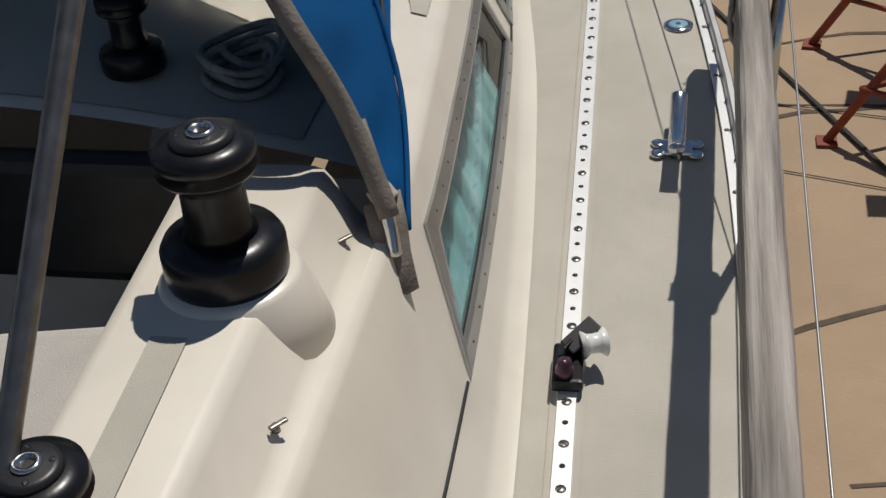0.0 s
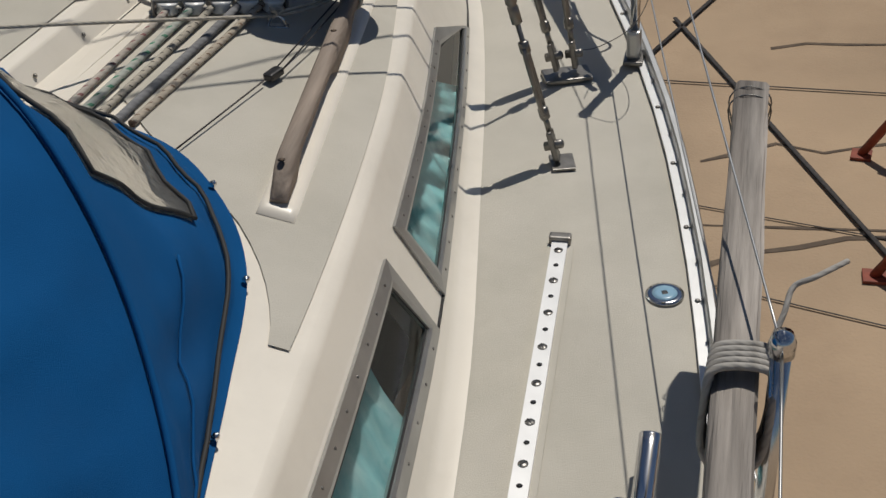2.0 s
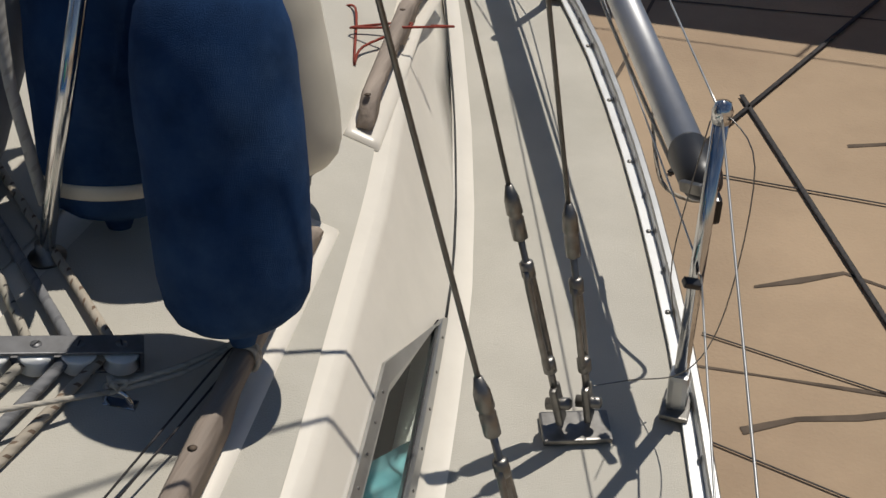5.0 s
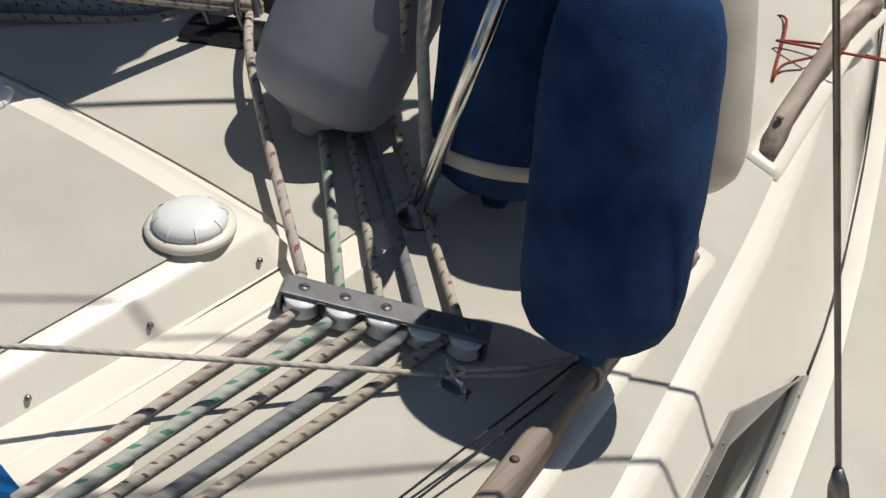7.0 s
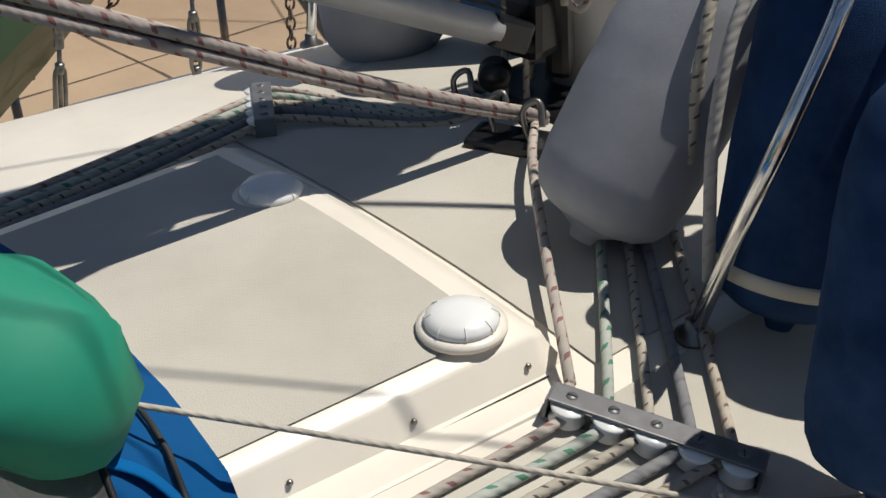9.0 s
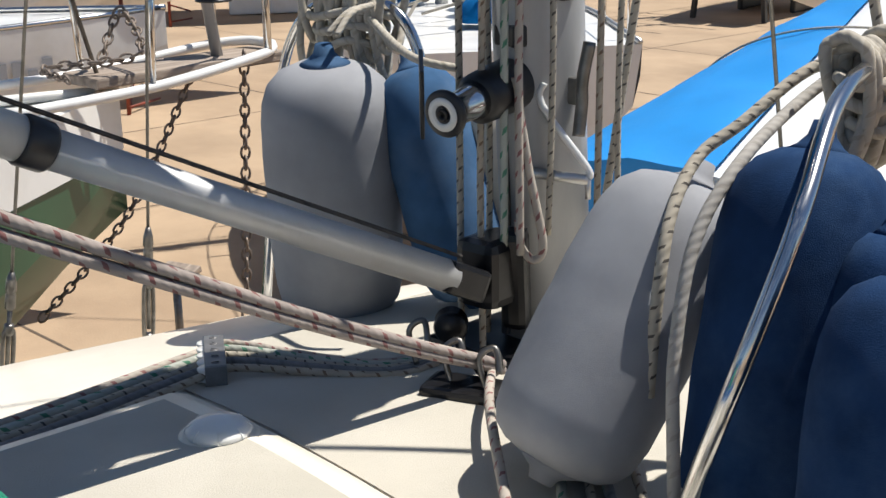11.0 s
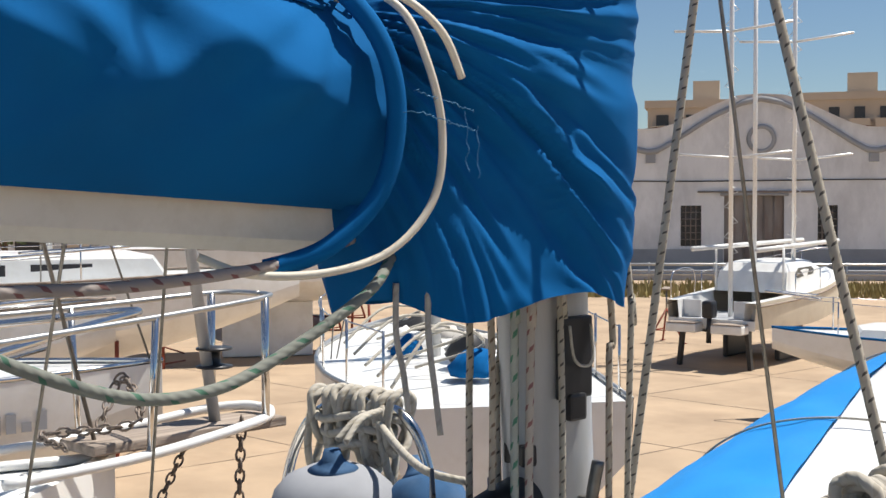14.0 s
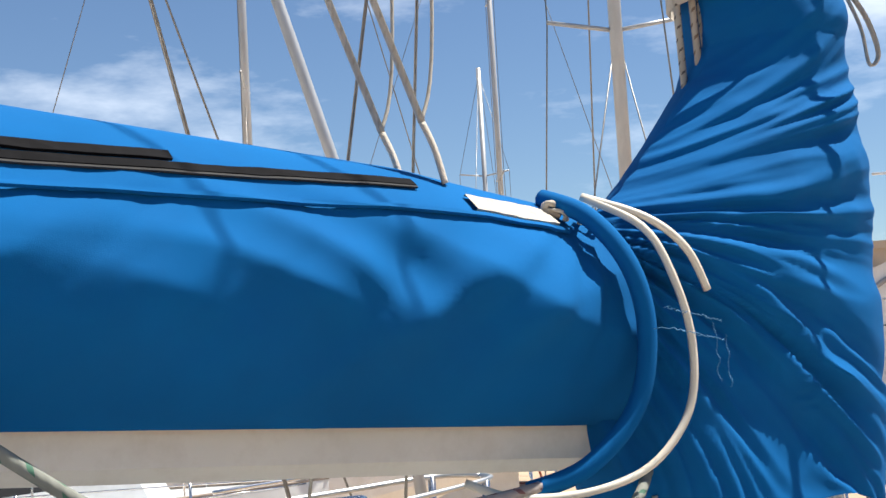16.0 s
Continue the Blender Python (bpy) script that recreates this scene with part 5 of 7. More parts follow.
tube("rope", [(-0.96, 3.70, 3.05), (-0.82, 3.56, 3.075), (-0.63, 3.405, 3.06), (-0.46, 3.275, 3.035), (org[0].x - 0.03, org[0].y + 0.035, org[0].z + 0.02)], 0.0085, R_RED, rp, n=8)


# ---- mast pulpits and fenders ----
def hoop(pts, name):
    p = thing("mast_pulpit", name, "mast pulpit", "mast pulpits")
    tube("bar", pts, 0.0125, M_STEEL, p, n=14, per=10)
    for q in (pts[0], pts[-1]):
        lathe("foot", [(0.03, 0), (0.03, 0.006), (0.016, 0.014), (0.015, 0.03)], M_RIG, p, n=18, m=pose(q[0], q[1], q[2] - 0.012))


hoop([(-0.385, 3.47, 2.995), (-0.333, 3.462, 3.15), (-0.278, 3.464, 3.317), (-0.262, 3.525, 3.46), (-0.272, 3.58, 3.53), (-0.335, 3.74, 3.618), (-0.395, 3.95, 3.64), (-0.38, 4.15, 3.63), (-0.35, 4.30, 3.45), (-0.33, 4.38, 2.93)], "polished stainless mast pulpit hoop beside the mast")
hoop([(-1.98, 3.9, 2.86), (-1.93, 3.93, 3.35), (-1.87, 3.95, 3.55), (-1.75, 3.97, 3.63), (-1.62, 4.0, 3.63), (-1.53, 4.02, 3.55), (-1.48, 4.04, 3.3), (-1.45, 4.05, 2.95)], "polished stainless mast pulpit hoop beyond the mast")


def fender(label, bottom, top, r, material, tipm, hem=None, eye=True, patch=False):
    b, t = Vector(bottom), Vector(top)
    f = thing("fender", label, "fender", "fenders at the mast")
    L = (t - b).length
    m = frame_at(b, t - b)
    prof = [(0.0, -0.006), (0.40 * r, -0.004), (0.62 * r, 0.003), (0.80 * r, 0.018), (0.91 * r, 0.042), (0.97 * r, 0.085), (r, 0.18)]
    prof += [(r * (1 + 0.006 * math.sin(i * 1.7)), 0.18 + (L - 0.34) * i / 6) for i in range(1, 7)]
    prof += [(0.99 * r, L - 0.12), (0.95 * r, L - 0.08), (0.86 * r, L - 0.045), (0.68 * r, L - 0.018), (0.42 * r, L - 0.002)]
    ob = lathe("cover", prof, material, f, n=40, m=m)
    for v in ob.data.vertices:
        w = noise.noise(v.co * 9.0 + Vector((r * 50, 0, 0)))
        v.co += (v.co - b.lerp(t, 0.5)).normalized() * (0.004 * w)
    lathe("cap", [(0.42 * r, L - 0.006), (0.26 * r, L + 0.006), (0.16 * r, L + 0.02), (0.12 * r, L + 0.04), (0, L + 0.042)], tipm, f, n=24, m=m)
    lathe("cap", [(0.0, -0.034), (0.15 * r, -0.033), (0.20 * r, -0.018), (0.34 * r, -0.008), (0.45 * r, -0.002)], tipm, f, n=24, m=m)
    if hem is not None:
        lathe("hem", [(0.93 * r, 0.046), (0.955 * r, 0.050), (0.972 * r, 0.058), (0.975 * r, 0.066), (0.955 * r, 0.070)], hem, f, n=40, m=m, label="pale piping ring")
    if patch:
        n = 12
        vs = []
        loc = m.to_3x3().inverted() @ patch[0]
        pa = math.atan2(loc.y, loc.x)
        for j in range(n):
            a = 2 * math.pi * j / n
            rad = 0.045 * (0.75 + 0.4 * noise.noise(Vector((math.cos(a) * 2, math.sin(a) * 2, 4))))
            ang, hh = pa + rad * math.cos(a) / r * 0.75, patch[1] * L + rad * math.sin(a) * 1.25
            vs.append(m @ Vector((r * 1.02 * math.cos(ang), r * 1.02 * math.sin(ang), hh)))
        vs.append(m @ Vector((r * 1.03 * math.cos(pa), r * 1.03 * math.sin(pa), patch[1] * L)))
        mesh_ob("worn_patch", vs, [(j, (j + 1) % n, n) for j in range(n)], M_VINYL, f, "bare pale patch worn through the cover")
    return f


# the worn patch faces aft and to starboard
PATCH_D = (Vector((0.85, -0.15, 0)), 0.72)
fender("faded grey cloth-covered fender leaning on the mast pulpit", (-0.628, 3.502, 3.062), (-0.590, 3.775, 3.448), 0.126, M_GREYF, M_GREYF)
fender("faded grey cloth-covered fender hanging from the far mast pulpit", (-1.625, 3.87, 2.95), (-1.60, 3.83, 3.52), 0.146, M_GREYF, M_DENIM)
fender("blue cloth-covered fender hanging behind the grey one", (-1.33, 4.0, 3.03), (-1.50, 3.98, 3.50), 0.10, M_DENIM, M_DENIM)
fender("white vinyl fender hanging by the far mast pulpit", (-1.30, 4.16, 3.02), (-1.40, 4.12, 3.45), 0.10, M_VINYL, M_NAVY)
fender("off-white fender hanging outside the far mast pulpit", (-1.78, 3.90, 2.98), (-1.75, 3.92, 3.40), 0.09, M_VINYL, M_NAVY)
fender("navy cloth-covered fender with a torn pale patch and piped hem", (-0.318, 3.582, 3.018), (-0.350, 3.728, 3.55), 0.120, M_NAVY, M_NAVY, M_VINYL, patch=PATCH_D)
fender("large navy cloth-covered fender standing against the handrail", (-0.006, 3.368, 3.022), (-0.068, 3.50, 3.49), 0.110, M_NAVY, M_NAVY)
fender("white fender with a dark end behind the navy ones", (-0.10, 3.80, 3.0), (-0.19, 3.86, 3.45), 0.09, M_VINYL, M_BLACK)
fender("worn tan fender at the mast pulpit", (-0.20, 3.80, 3.26), (-0.25, 3.86, 3.60), 0.07, M_TAN, M_TAN)
# extra fender, added to block sun from the roof between the navy ones
fender("added small navy fender between the larger ones, there to cast shade", (-0.185, 3.60, 3.08), (-0.210, 3.69, 3.47), 0.075, M_NAVY, M_NAVY)


def coil(name, center, width, drop, n, rm, label, axis=(0.69, 0.724, 0), seed=1, rad=0.0085):
    """A hank of rope wound over a bar."""
    c = thing(name, label, "rope coil", "rope hanks")
    rn = random.Random(seed)
    ax = Vector(axis).normalized()
    cr = Vector((ax.y, -ax.x, 0))
    for i in range(n):
        o = Vector(center) + ax * (width * ((i + 0.5) / n - 0.5) + rn.uniform(-0.012, 0.012)) + Vector((0, 0, rn.uniform(-0.006, 0.012)))
        d = drop * rn.uniform(0.35, 1.15)
        a = 0.022 + 0.014 * rn.random()
        sk = ax * rn.uniform(-0.045, 0.045)
        tube("turn", [o + cr * a + sk * 0.3, o + cr * a * 0.7 + Vector((0, 0, 0.02)), o + Vector((0, 0, 0.028)), o - cr * a * 0.7 + Vector((0, 0, 0.02)), o - cr * a - sk * 0.3, o - cr * a * 0.9 - Vector((0, 0, d * 0.6)) + sk, o - Vector((0, 0, d)) + sk * 1.3, o + cr * a * 0.9 - Vector((0, 0, d * 0.6)) + sk], rad, rm, c, n=8, per=4, closed=True)
    # hitches drawn round the hank
    for k in range(3):
        o = Vector(center) - Vector((0, 0, drop * (0.15 + 0.22 * k)))
        w = width * (0.5 - 0.1 * k)
        tube("hitch", [o + ax * w, o + ax * w * 0.4 + cr * 0.042 + Vector((0, 0, 0.012)), o - ax * w * 0.6 + cr * 0.036 - Vector((0, 0, 0.01)), o - ax * w, o - ax * w * 0.3 - cr * 0.04, o + ax * w * 0.6 - cr * 0.036 + Vector((0, 0, 0.014))], rad, rm, c, n=8, per=5, closed=True)
    return c


coil("rope_hank", (-1.70, 3.98, 3.625), 0.24, 0.15, 17, R_WHITE, "thick hank of off-white rope wound over the far pulpit hoop", axis=(0.96, 0.2, 0), seed=3, rad=0.0092)
coil("rope_hank", (-0.40, 3.96, 3.645), 0.17, 0.16, 15, R_WHITE, "thick hank of off-white rope wound over the near pulpit hoop", axis=(0.2, 0.97, 0), seed=5, rad=0.0100)
rp = thing("fender_rope", "off-white rope flecked with black hanging over the fender", "rope")
tube("rope", [(-0.44, 4.02, 3.64), (-0.50, 3.93, 3.62), (-0.53, 3.80, 3.55), (-0.55, 3.73, 3.51), (-0.53, 3.65, 3.455), (-0.505, 3.595, 3.38), (-0.50, 3.575, 3.26), (-0.50, 3.57, 3.19)], 0.0095, R_BLACKF, rp, n=9)
rp = thing("fender_rope", "plain grey-beige rope hanging down beside the navy fender", "rope")
tube("rope", [(-0.45, 4.0, 3.64), (-0.49, 3.90, 3.58), (-0.44, 3.68, 3.53), (-0.43, 3.57, 3.44), (-0.41, 3.51, 3.30), (-0.39, 3.49, 3.17), (-0.375, 3.48, 3.08)], 0.0095, R_GREY, rp, n=9)
rp = thing("fender_rope", "off-white rope tying the far fenders to the mast", "rope")
tube("rope", [(-1.62, 3.97, 3.60), (-1.52, 3.92, 3.585), (-1.40, 3.87, 3.565), (-1.30, 3.84, 3.555), (-1.23, 3.87, 3.545)], 0.0085, R_WHITE, rp, n=8)
for dx in (0.0, 0.03):
    rp = thing("fender_rope", "short lanyard at the head of the grey fender", "rope")
    tube("rope", [(-1.585 + dx, 3.83, 3.58), (-1.58 + dx * 0.4, 3.88, 3.62), (-1.585, 3.95, 3.63)], 0.007, R_WHITE, rp, n=7)


# ---- dinghy on the foredeck under a blue tarpaulin ----
dg = thing("dinghy", "upturned white dinghy lashed on the foredeck", "dinghy")
DX, DY, DL = -1.10, 4.52, 2.6


def dinghy_row(s, grow=0.0):
    y = DY + DL * s
    w = (0.70 * (1 - 0.6 * max(0, (s - 0.55) / 0.45) ** 2)) + grow
    h = 0.31 + 0.36 * s + grow
    z0 = 2.93 + 0.05 * s
    return [Vector((DX - 0.55 * s + w * math.cos(a), y, z0 + h * max(0.0, math.sin(a)) ** 0.75)) for a in (math.pi * k / 20 for k in range(21))]


loft("hull", [dinghy_row(i / 20) for i in range(21)], M_WHITE, dg)
loft("transom", [dinghy_row(0), [Vector((DX, DY + 0.02, dinghy_row(0)[0].z + 0.1))] * 21], M_WHITE, dg, smooth=False)
tp = thing("tarpaulin", "bright blue tarpaulin draped along the upturned dinghy", "tarpaulin")
rows = []
for i in range(41):
    s = -0.02 + 0.95 * i / 40
    full = dinghy_row(max(0, s), 0.018)
    row = []
    st = 10.0 + 3.2 * max(0.0, s)
    for k in range(21):
        kk = st + (20 - st) * k / 20
        a, b = full[min(20, int(kk))], full[min(20, int(kk) + 1)]
        p = a.lerp(b, kk - int(kk))
        p = p + Vector((0, -0.03 if s < 0 else 0, 0.012 * noise.noise(Vector((s * 14, k * 0.35, 2)))))
        row.append(p)
    rows.append(row)
loft("sheet", rows, M_TARP, tp)
loft("end_flap", [rows[0], [p + Vector((0, -0.012, -min(0.17, p.z - 2.95))) for p in rows[0]]], M_TARP, tp)
tube("lashing", [p + Vector((0, 0, 0.006)) for p in dinghy_row(0.42, 0.02)[2:]], 0.004, R_WHITE, tp, n=6)
tube("lashing", [p + Vector((0, 0, 0.006)) for p in dinghy_row(0.75, 0.02)[2:]], 0.004, R_WHITE, tp, n=6)
rl = thing("red_line", "tangle of thin red line by the forward handrail", "cord")
rk = random.Random(5)
tube("cord", [(-0.12 + 0.10 * rk.uniform(-1, 1) - 0.02 * i, 4.45 + 0.12 * rk.uniform(-1, 1), roof_z(-0.2, 4.45) + 0.012 + 0.03 * rk.random()) for i in range(9)], 0.003, R_REDL, rl, n=5)

# ---- sprayhood ----
dod = thing("sprayhood", "blue canvas sprayhood with a creased clear window and steel bows", "sprayhood")
F = smooth_path([(0.275, 1.50, 2.86), (0.200, 1.86, 2.885), (0.144, 2.129, 2.91), (0.082, 2.375, 2.93), (-0.035, 2.55, 2.965), (-0.22, 2.69, 2.985), (-0.58, 2.762, 3.02), (CX, 2.805, 3.03)], 6)
F = [Vector((p.x, p.y, max(p.z, roof_z(p.x, p.y) + 0.012, 3.075 if p.x < -0.50 else 0))) for p in F]
MB = smooth_path([(0.318, 1.47, 2.865), (0.265, 1.72, 2.98), (0.175, 1.90, 3.12), (0.06, 2.03, 3.27), (-0.1, 2.14, 3.38), (-0.35, 2.24, 3.44), (-0.65, 2.29, 3.47), (CX, 2.30, 3.48)], 6)
AB = smooth_path([(0.298, 1.440, 2.86), (0.281, 1.471, 2.93), (0.222, 1.524, 3.06), (0.160, 1.535, 3.19), (0.02, 1.63, 3.36), (-0.25, 1.80, 3.47), (-0.58, 1.9, 3.52), (CX, 1.9, 3.53)], 6)


def both(half):
    return half + [Vector((2 * CX - p.x, p.y, p.z)) for p in half[-2::-1]]


def blend(a, b, f, sag=0.0, seed=0.0):
    out = []
    for p, q in zip(a, b):
        v = p.lerp(q, f)
        v = v + Vector((0, 0, -sag * math.sin(math.pi * f)))
        dip = 0.012 * noise.noise(v * 6 + Vector((seed, 0, 0)))
        dip += 0.030 * (0.5 - abs(noise.noise(Vector((v.x * 5 - v.z * 6, v.y * 4 + v.z * 3, seed)))) * 2)
        dip += 0.007 * (0.5 - abs(noise.noise(Vector((v.x * 13 + v.z * 9, v.y * 11, seed + 3)))) * 2)
        v = v + Vector((0.5, 0.3, 0.5)) * (dip * math.sin(math.pi * f))
        out.append(v)
    return out


FB, MM, AA = both(F), both(MB), both(AB)
flap = [p + Vector((0.012, 0.012, -0.008)) for p in FB]
n = len(FB)
PANES = [(int(0.24 * n), int(0.485 * n)), (int(0.515 * n), int(0.76 * n))]
rows = [flap] + [blend(FB, MM, i / 24, 0.02, 1) for i in range(25)]
ff = [(r * n + k, r * n + k + 1, r * n + n + k + 1, r * n + n + k) for r in range(25) for k in range(n - 1) if not (8 <= r < 21 and any(i0 <= k < i1 - 1 for i0, i1 in PANES))]
mesh_ob("front_panel", [v for row in rows for v in row], ff, M_CANVAS2, dod)
loft("roof_panel", [blend(MM, AA, i / 8, 0.01, 4) for i in range(9)], M_CANVAS2, dod)
for i0, i1 in PANES:
    pane = loft("clear_window", [[v + Vector((0.002, 0.003, 0.002)) for v in row[i0:i1]] for row in rows[8:22]], M_CLEAR, dod, "creased clear vinyl window")
    pane.visible_shadow = False
    edge = [v + Vector((0.003, 0.005, 0.004)) for v in rows[8][i0:i1]] + [row[i1 - 1] + Vector((0.003, 0.005, 0.004)) for row in rows[9:21]] + [v + Vector((0.003, 0.005, 0.004)) for v in rows[21][i0:i1][::-1]] + [row[i0] + Vector((0.003, 0.005, 0.004)) for row in rows[20:8:-1]]
    tube("window_binding", edge, 0.004, M_RUBBER, dod, "dark stitched binding", n=5, straight=True, closed=True)
tube("piping", [p + Vector((0.004, 0.006, 0.006)) for p in blend(FB, MM, 0.12, 0.02, 1)], 0.004, M_RUBBER, dod, "dark zip piping", n=6, straight=True)
tube("piping", [p + Vector((0.004, 0.004, 0.006)) for p in MM], 0.005, M_CANVAS2, dod, n=6, straight=True)
tube("steel_bow", [p + Vector((0.012, -0.02, -0.004)) for p in AA], 0.0125, M_STEEL, dod, "stainless tube bow", n=12, straight=True)
tube("chafe_sleeve", [AB[i] + Vector((0.014, -0.02, 0.0)) for i in range(5, 22)], 0.0175, M_LEATHER, dod, "grey-brown leather chafe sleeve", n=12, straight=True)
tube("seam", [p + Vector((0.003, 0.003, 0.004)) for p in blend(FB, MM, 0.55, 0.02, 1)[2:18]], 0.0025, M_CANVAS2, dod, n=5, straight=True)
for pts, w in ((((0.240, 1.522, 3.035), (0.262, 1.498, 2.985), (0.284, 1.474, 2.935)), 0.019), (((0.284, 1.470, 2.930), (0.296, 1.450, 2.885), (0.306, 1.425, 2.845), (0.326, 1.393, 2.800)), 0.034)):
    rows = []
    for i, p in enumerate(pts):
        c, t = Vector(p), i / (len(pts) - 1)
        e = Vector((0.75, 0.62, 0.1)).normalized() * w * (1 - 0.25 * t * t)
        up = Vector((0.25, -0.35, 0.9)) * 0.004
        rows.append([c - e, c - e + up, c + up * 2.2, c + e + up, c + e, c - up])
    loft("securing_strap", rows, M_LEATHER, dod, "grey-brown leather securing strap", close=True, caps=True)
box("buckle", (0.046, 0.03, 0.012), frame_at((0.286, 1.472, 2.938), (0.4, -0.3, 0.85)), M_WEB, dod, "folded pale strap keeper", bevel=0.005)
for p in (FB[9], FB[17], FB[24]):
    lathe("stud", [(0.006, 0), (0.006, 0.006), (0.003, 0.01), (0, 0.01)], M_STEEL, dod, n=10, m=frame_at(p + Vector((0.01, 0.008, 0.0)), (0.6, 0.5, 0.6)))
bag = thing("green_bag", "green cloth bag with blue strap on the sprayhood", "bag")
lathe("bag", [(0.0, 0.0), (0.11, 0.005), (0.145, 0.04), (0.15, 0.10), (0.11, 0.17), (0.05, 0.21), (0, 0.215)], M_GREEN, bag, n=24, m=pose(-0.60, 2.53, 3.18, -28, 10, 30))
for v in bag.children[0].data.vertices:
    v.co += v.co.normalized() * 0.03 * noise.noise(v.co * 9)
tube("strap", [(-0.53, 2.60, 3.17), (-0.50, 2.66, 3.13), (-0.47, 2.70, 3.06)], 0.012, M_CANVAS, bag, n=8, flat=0.3)

# ---- cockpit things ----


def winch(x, y, z, s=1.0):
    w = thing("sheet_winch", "black self-tailing sheet winch on the coaming", "winch", "winches", at=(x, y, z))
    lathe("base", [(0.078 * s, 0.0), (0.080 * s, 0.01), (0.080 * s, 0.045 * s), (0.074 * s, 0.056 * s), (0.05 * s, 0.062 * s)], M_BLACKS, w, n=36)
    lathe("drum", [(0.05 * s, 0.058 * s), (0.042 * s, 0.075 * s), (0.040 * s, 0.13 * s), (0.046 * s, 0.15 * s)], M_BLACKS, w, n=32)
    lathe("self_tailer", [(0.046 * s, 0.146 * s), (0.060 * s, 0.152 * s), (0.064 * s, 0.160 * s), (0.052 * s, 0.167 * s), (0.064 * s, 0.174 * s), (0.062 * s, 0.188 * s), (0.040 * s, 0.194 * s)], M_BLACKS, w, n=36)
    lathe("top_cap", [(0.040 * s, 0.190 * s), (0.038 * s, 0.202 * s), (0.03 * s, 0.204 * s)], M_BLACK, w, n=30)
    lathe("handle_socket", [(0.018 * s, 0.203 * s), (0.017 * s, 0.209 * s), (0.011 * s, 0.209 * s), (0.009 * s, 0.198 * s), (0, 0.198 * s)], M_STEEL, w, n=24)
    for a in range(4):
        an = a * 1.57 + 0.4
        lathe("bolt", [(0.004, 0), (0, 0.002)], M_STEEL, w, n=8, m=pose(0.028 * s * math.cos(an), 0.028 * s * math.sin(an), 0.204 * s))
    box("feeder_arm", (0.03 * s, 0.05 * s, 0.014), pose(-0.055 * s, 0.01, 0.183 * s, 0, 0, 15), M_BLACKS, w, bevel=0.004)


winch(0.132, 1.185, 2.990, 1.1)
winch(0.135, 0.625, 2.982, 0.9)
winch(-0.246, 1.80, 2.985, 0.75)
tagged(lathe("winch_pedestal", [(0.142, 2.86), (0.118, 2.94), (0.102, 2.984), (0.094, 2.991), (0, 2.991)], M_CREAM, n=48, m=pose(0.134, 1.185, 0)), "rounded cream pedestal under the winch", "pedestal", kind="structure")
for x, y in ((0.238, 1.385), (0.250, 0.968)):
    k = thing("turn_button", "small dark turn button on the coaming side", "fastener", "turn buttons")
    lathe("stud", [(0.006, 0), (0.005, 0.012), (0, 0.013)], M_RIG, k, n=10, m=pose(x, y, 2.898))
    box("wing", (0.028, 0.007, 0.005), pose(x + 0.004, y, 2.911, 0, 0, 50), M_RIG, k, bevel=0.002)
cs = thing("cockpit_cushion", "pair of beige cockpit cushions on the seat", "cushion")
box("cushion", (0.34, 0.55, 0.07), pose(-0.235, 1.03, 2.72, 6, -14, -8), M_CUSH, cs, bevel=0.03, seg=4)
box("cushion", (0.34, 0.55, 0.07), pose(-0.18, 0.95, 2.62, 4, -12, -8), M_CUSH, cs, bevel=0.03, seg=4)
tube("piping", [(-0.06, 1.28, 2.70), (-0.055, 1.0, 2.695), (-0.07, 0.75, 2.685)], 0.006, M_WEB, cs, n=6)
box("seat_locker", (0.4, 1.4, 0.3), pose(-0.19, 0.7, 2.45), M_CREAM, cs, bevel=0.02)
tb = thing("steel_tube", "tall polished steel tube rising from the cockpit", "tube")
tube("tube", [(0.100, 0.45, 2.975), (0.110, 0.622, 3.16), (0.129, 0.952, 3.506), (0.131, 0.985, 3.54)], 0.0135, M_RIG, tb, n=14, straight=True)
lathe("foot", [(0.03, 0), (0.03, 0.006), (0.018, 0.014), (0.016, 0.03)], M_RIG, tb, n=18, m=pose(0.100, 0.45, 2.98))
rc = thing("rope_coil", "coil of grey rope on the coachroof under the sprayhood", "rope coil")
rk = random.Random(7)
for i in range(6):
    cxx, cyy, rr0 = -0.04 + rk.uniform(-0.03, 0.03), 1.86 + rk.uniform(-0.04, 0.04), rk.uniform(0.05, 0.08)
    tube("turn", [(cxx + rr0 * math.cos(a), cyy + 1.3 * rr0 * math.sin(a), roof_z(-0.05, 1.86) + 0.015 + 0.006 * i + 0.01 * math.sin(2 * a)) for a in (math.pi * k / 5 for k in range(10))], 0.008, R_GREY, rc, n=7, closed=True)
st = thing("instrument_pod", "black instrument panel on the cabin bulkhead", "instrument panel")
box("pod", (0.55, 0.06, 0.26), pose(-0.35, 1.58, 2.80), M_BLACK, st, bevel=0.03)

# ================= boatyard =================
gv, gf = [], []
GX = [-400, -120, -60, -40, -25, -15, -8, -4, 0, 4, 8, 15, 40, 400]
GY = [-400, -40, -10, 0, 5, 10, 15, 20, 30, 45, 70, 120, 400]
for y in GY:
    for x in GX:
        gv.append((x, y, 0.0))
for j in range(len(GY) - 1):
    for i in range(len(GX) - 1):
        a = j * len(GX) + i
        gf.append((a, a + 1, a + 1 + len(GX), a + len(GX)))
tagged(mesh_ob("ground", gv, gf, M_CONC), "sun-bleached tan concrete hardstanding with stains and cracks", "ground", kind="structure")
M_JOINT = mat("dark joint filler", (0.10, 0.075, 0.055), 0.95, var=0.3, scale=8)
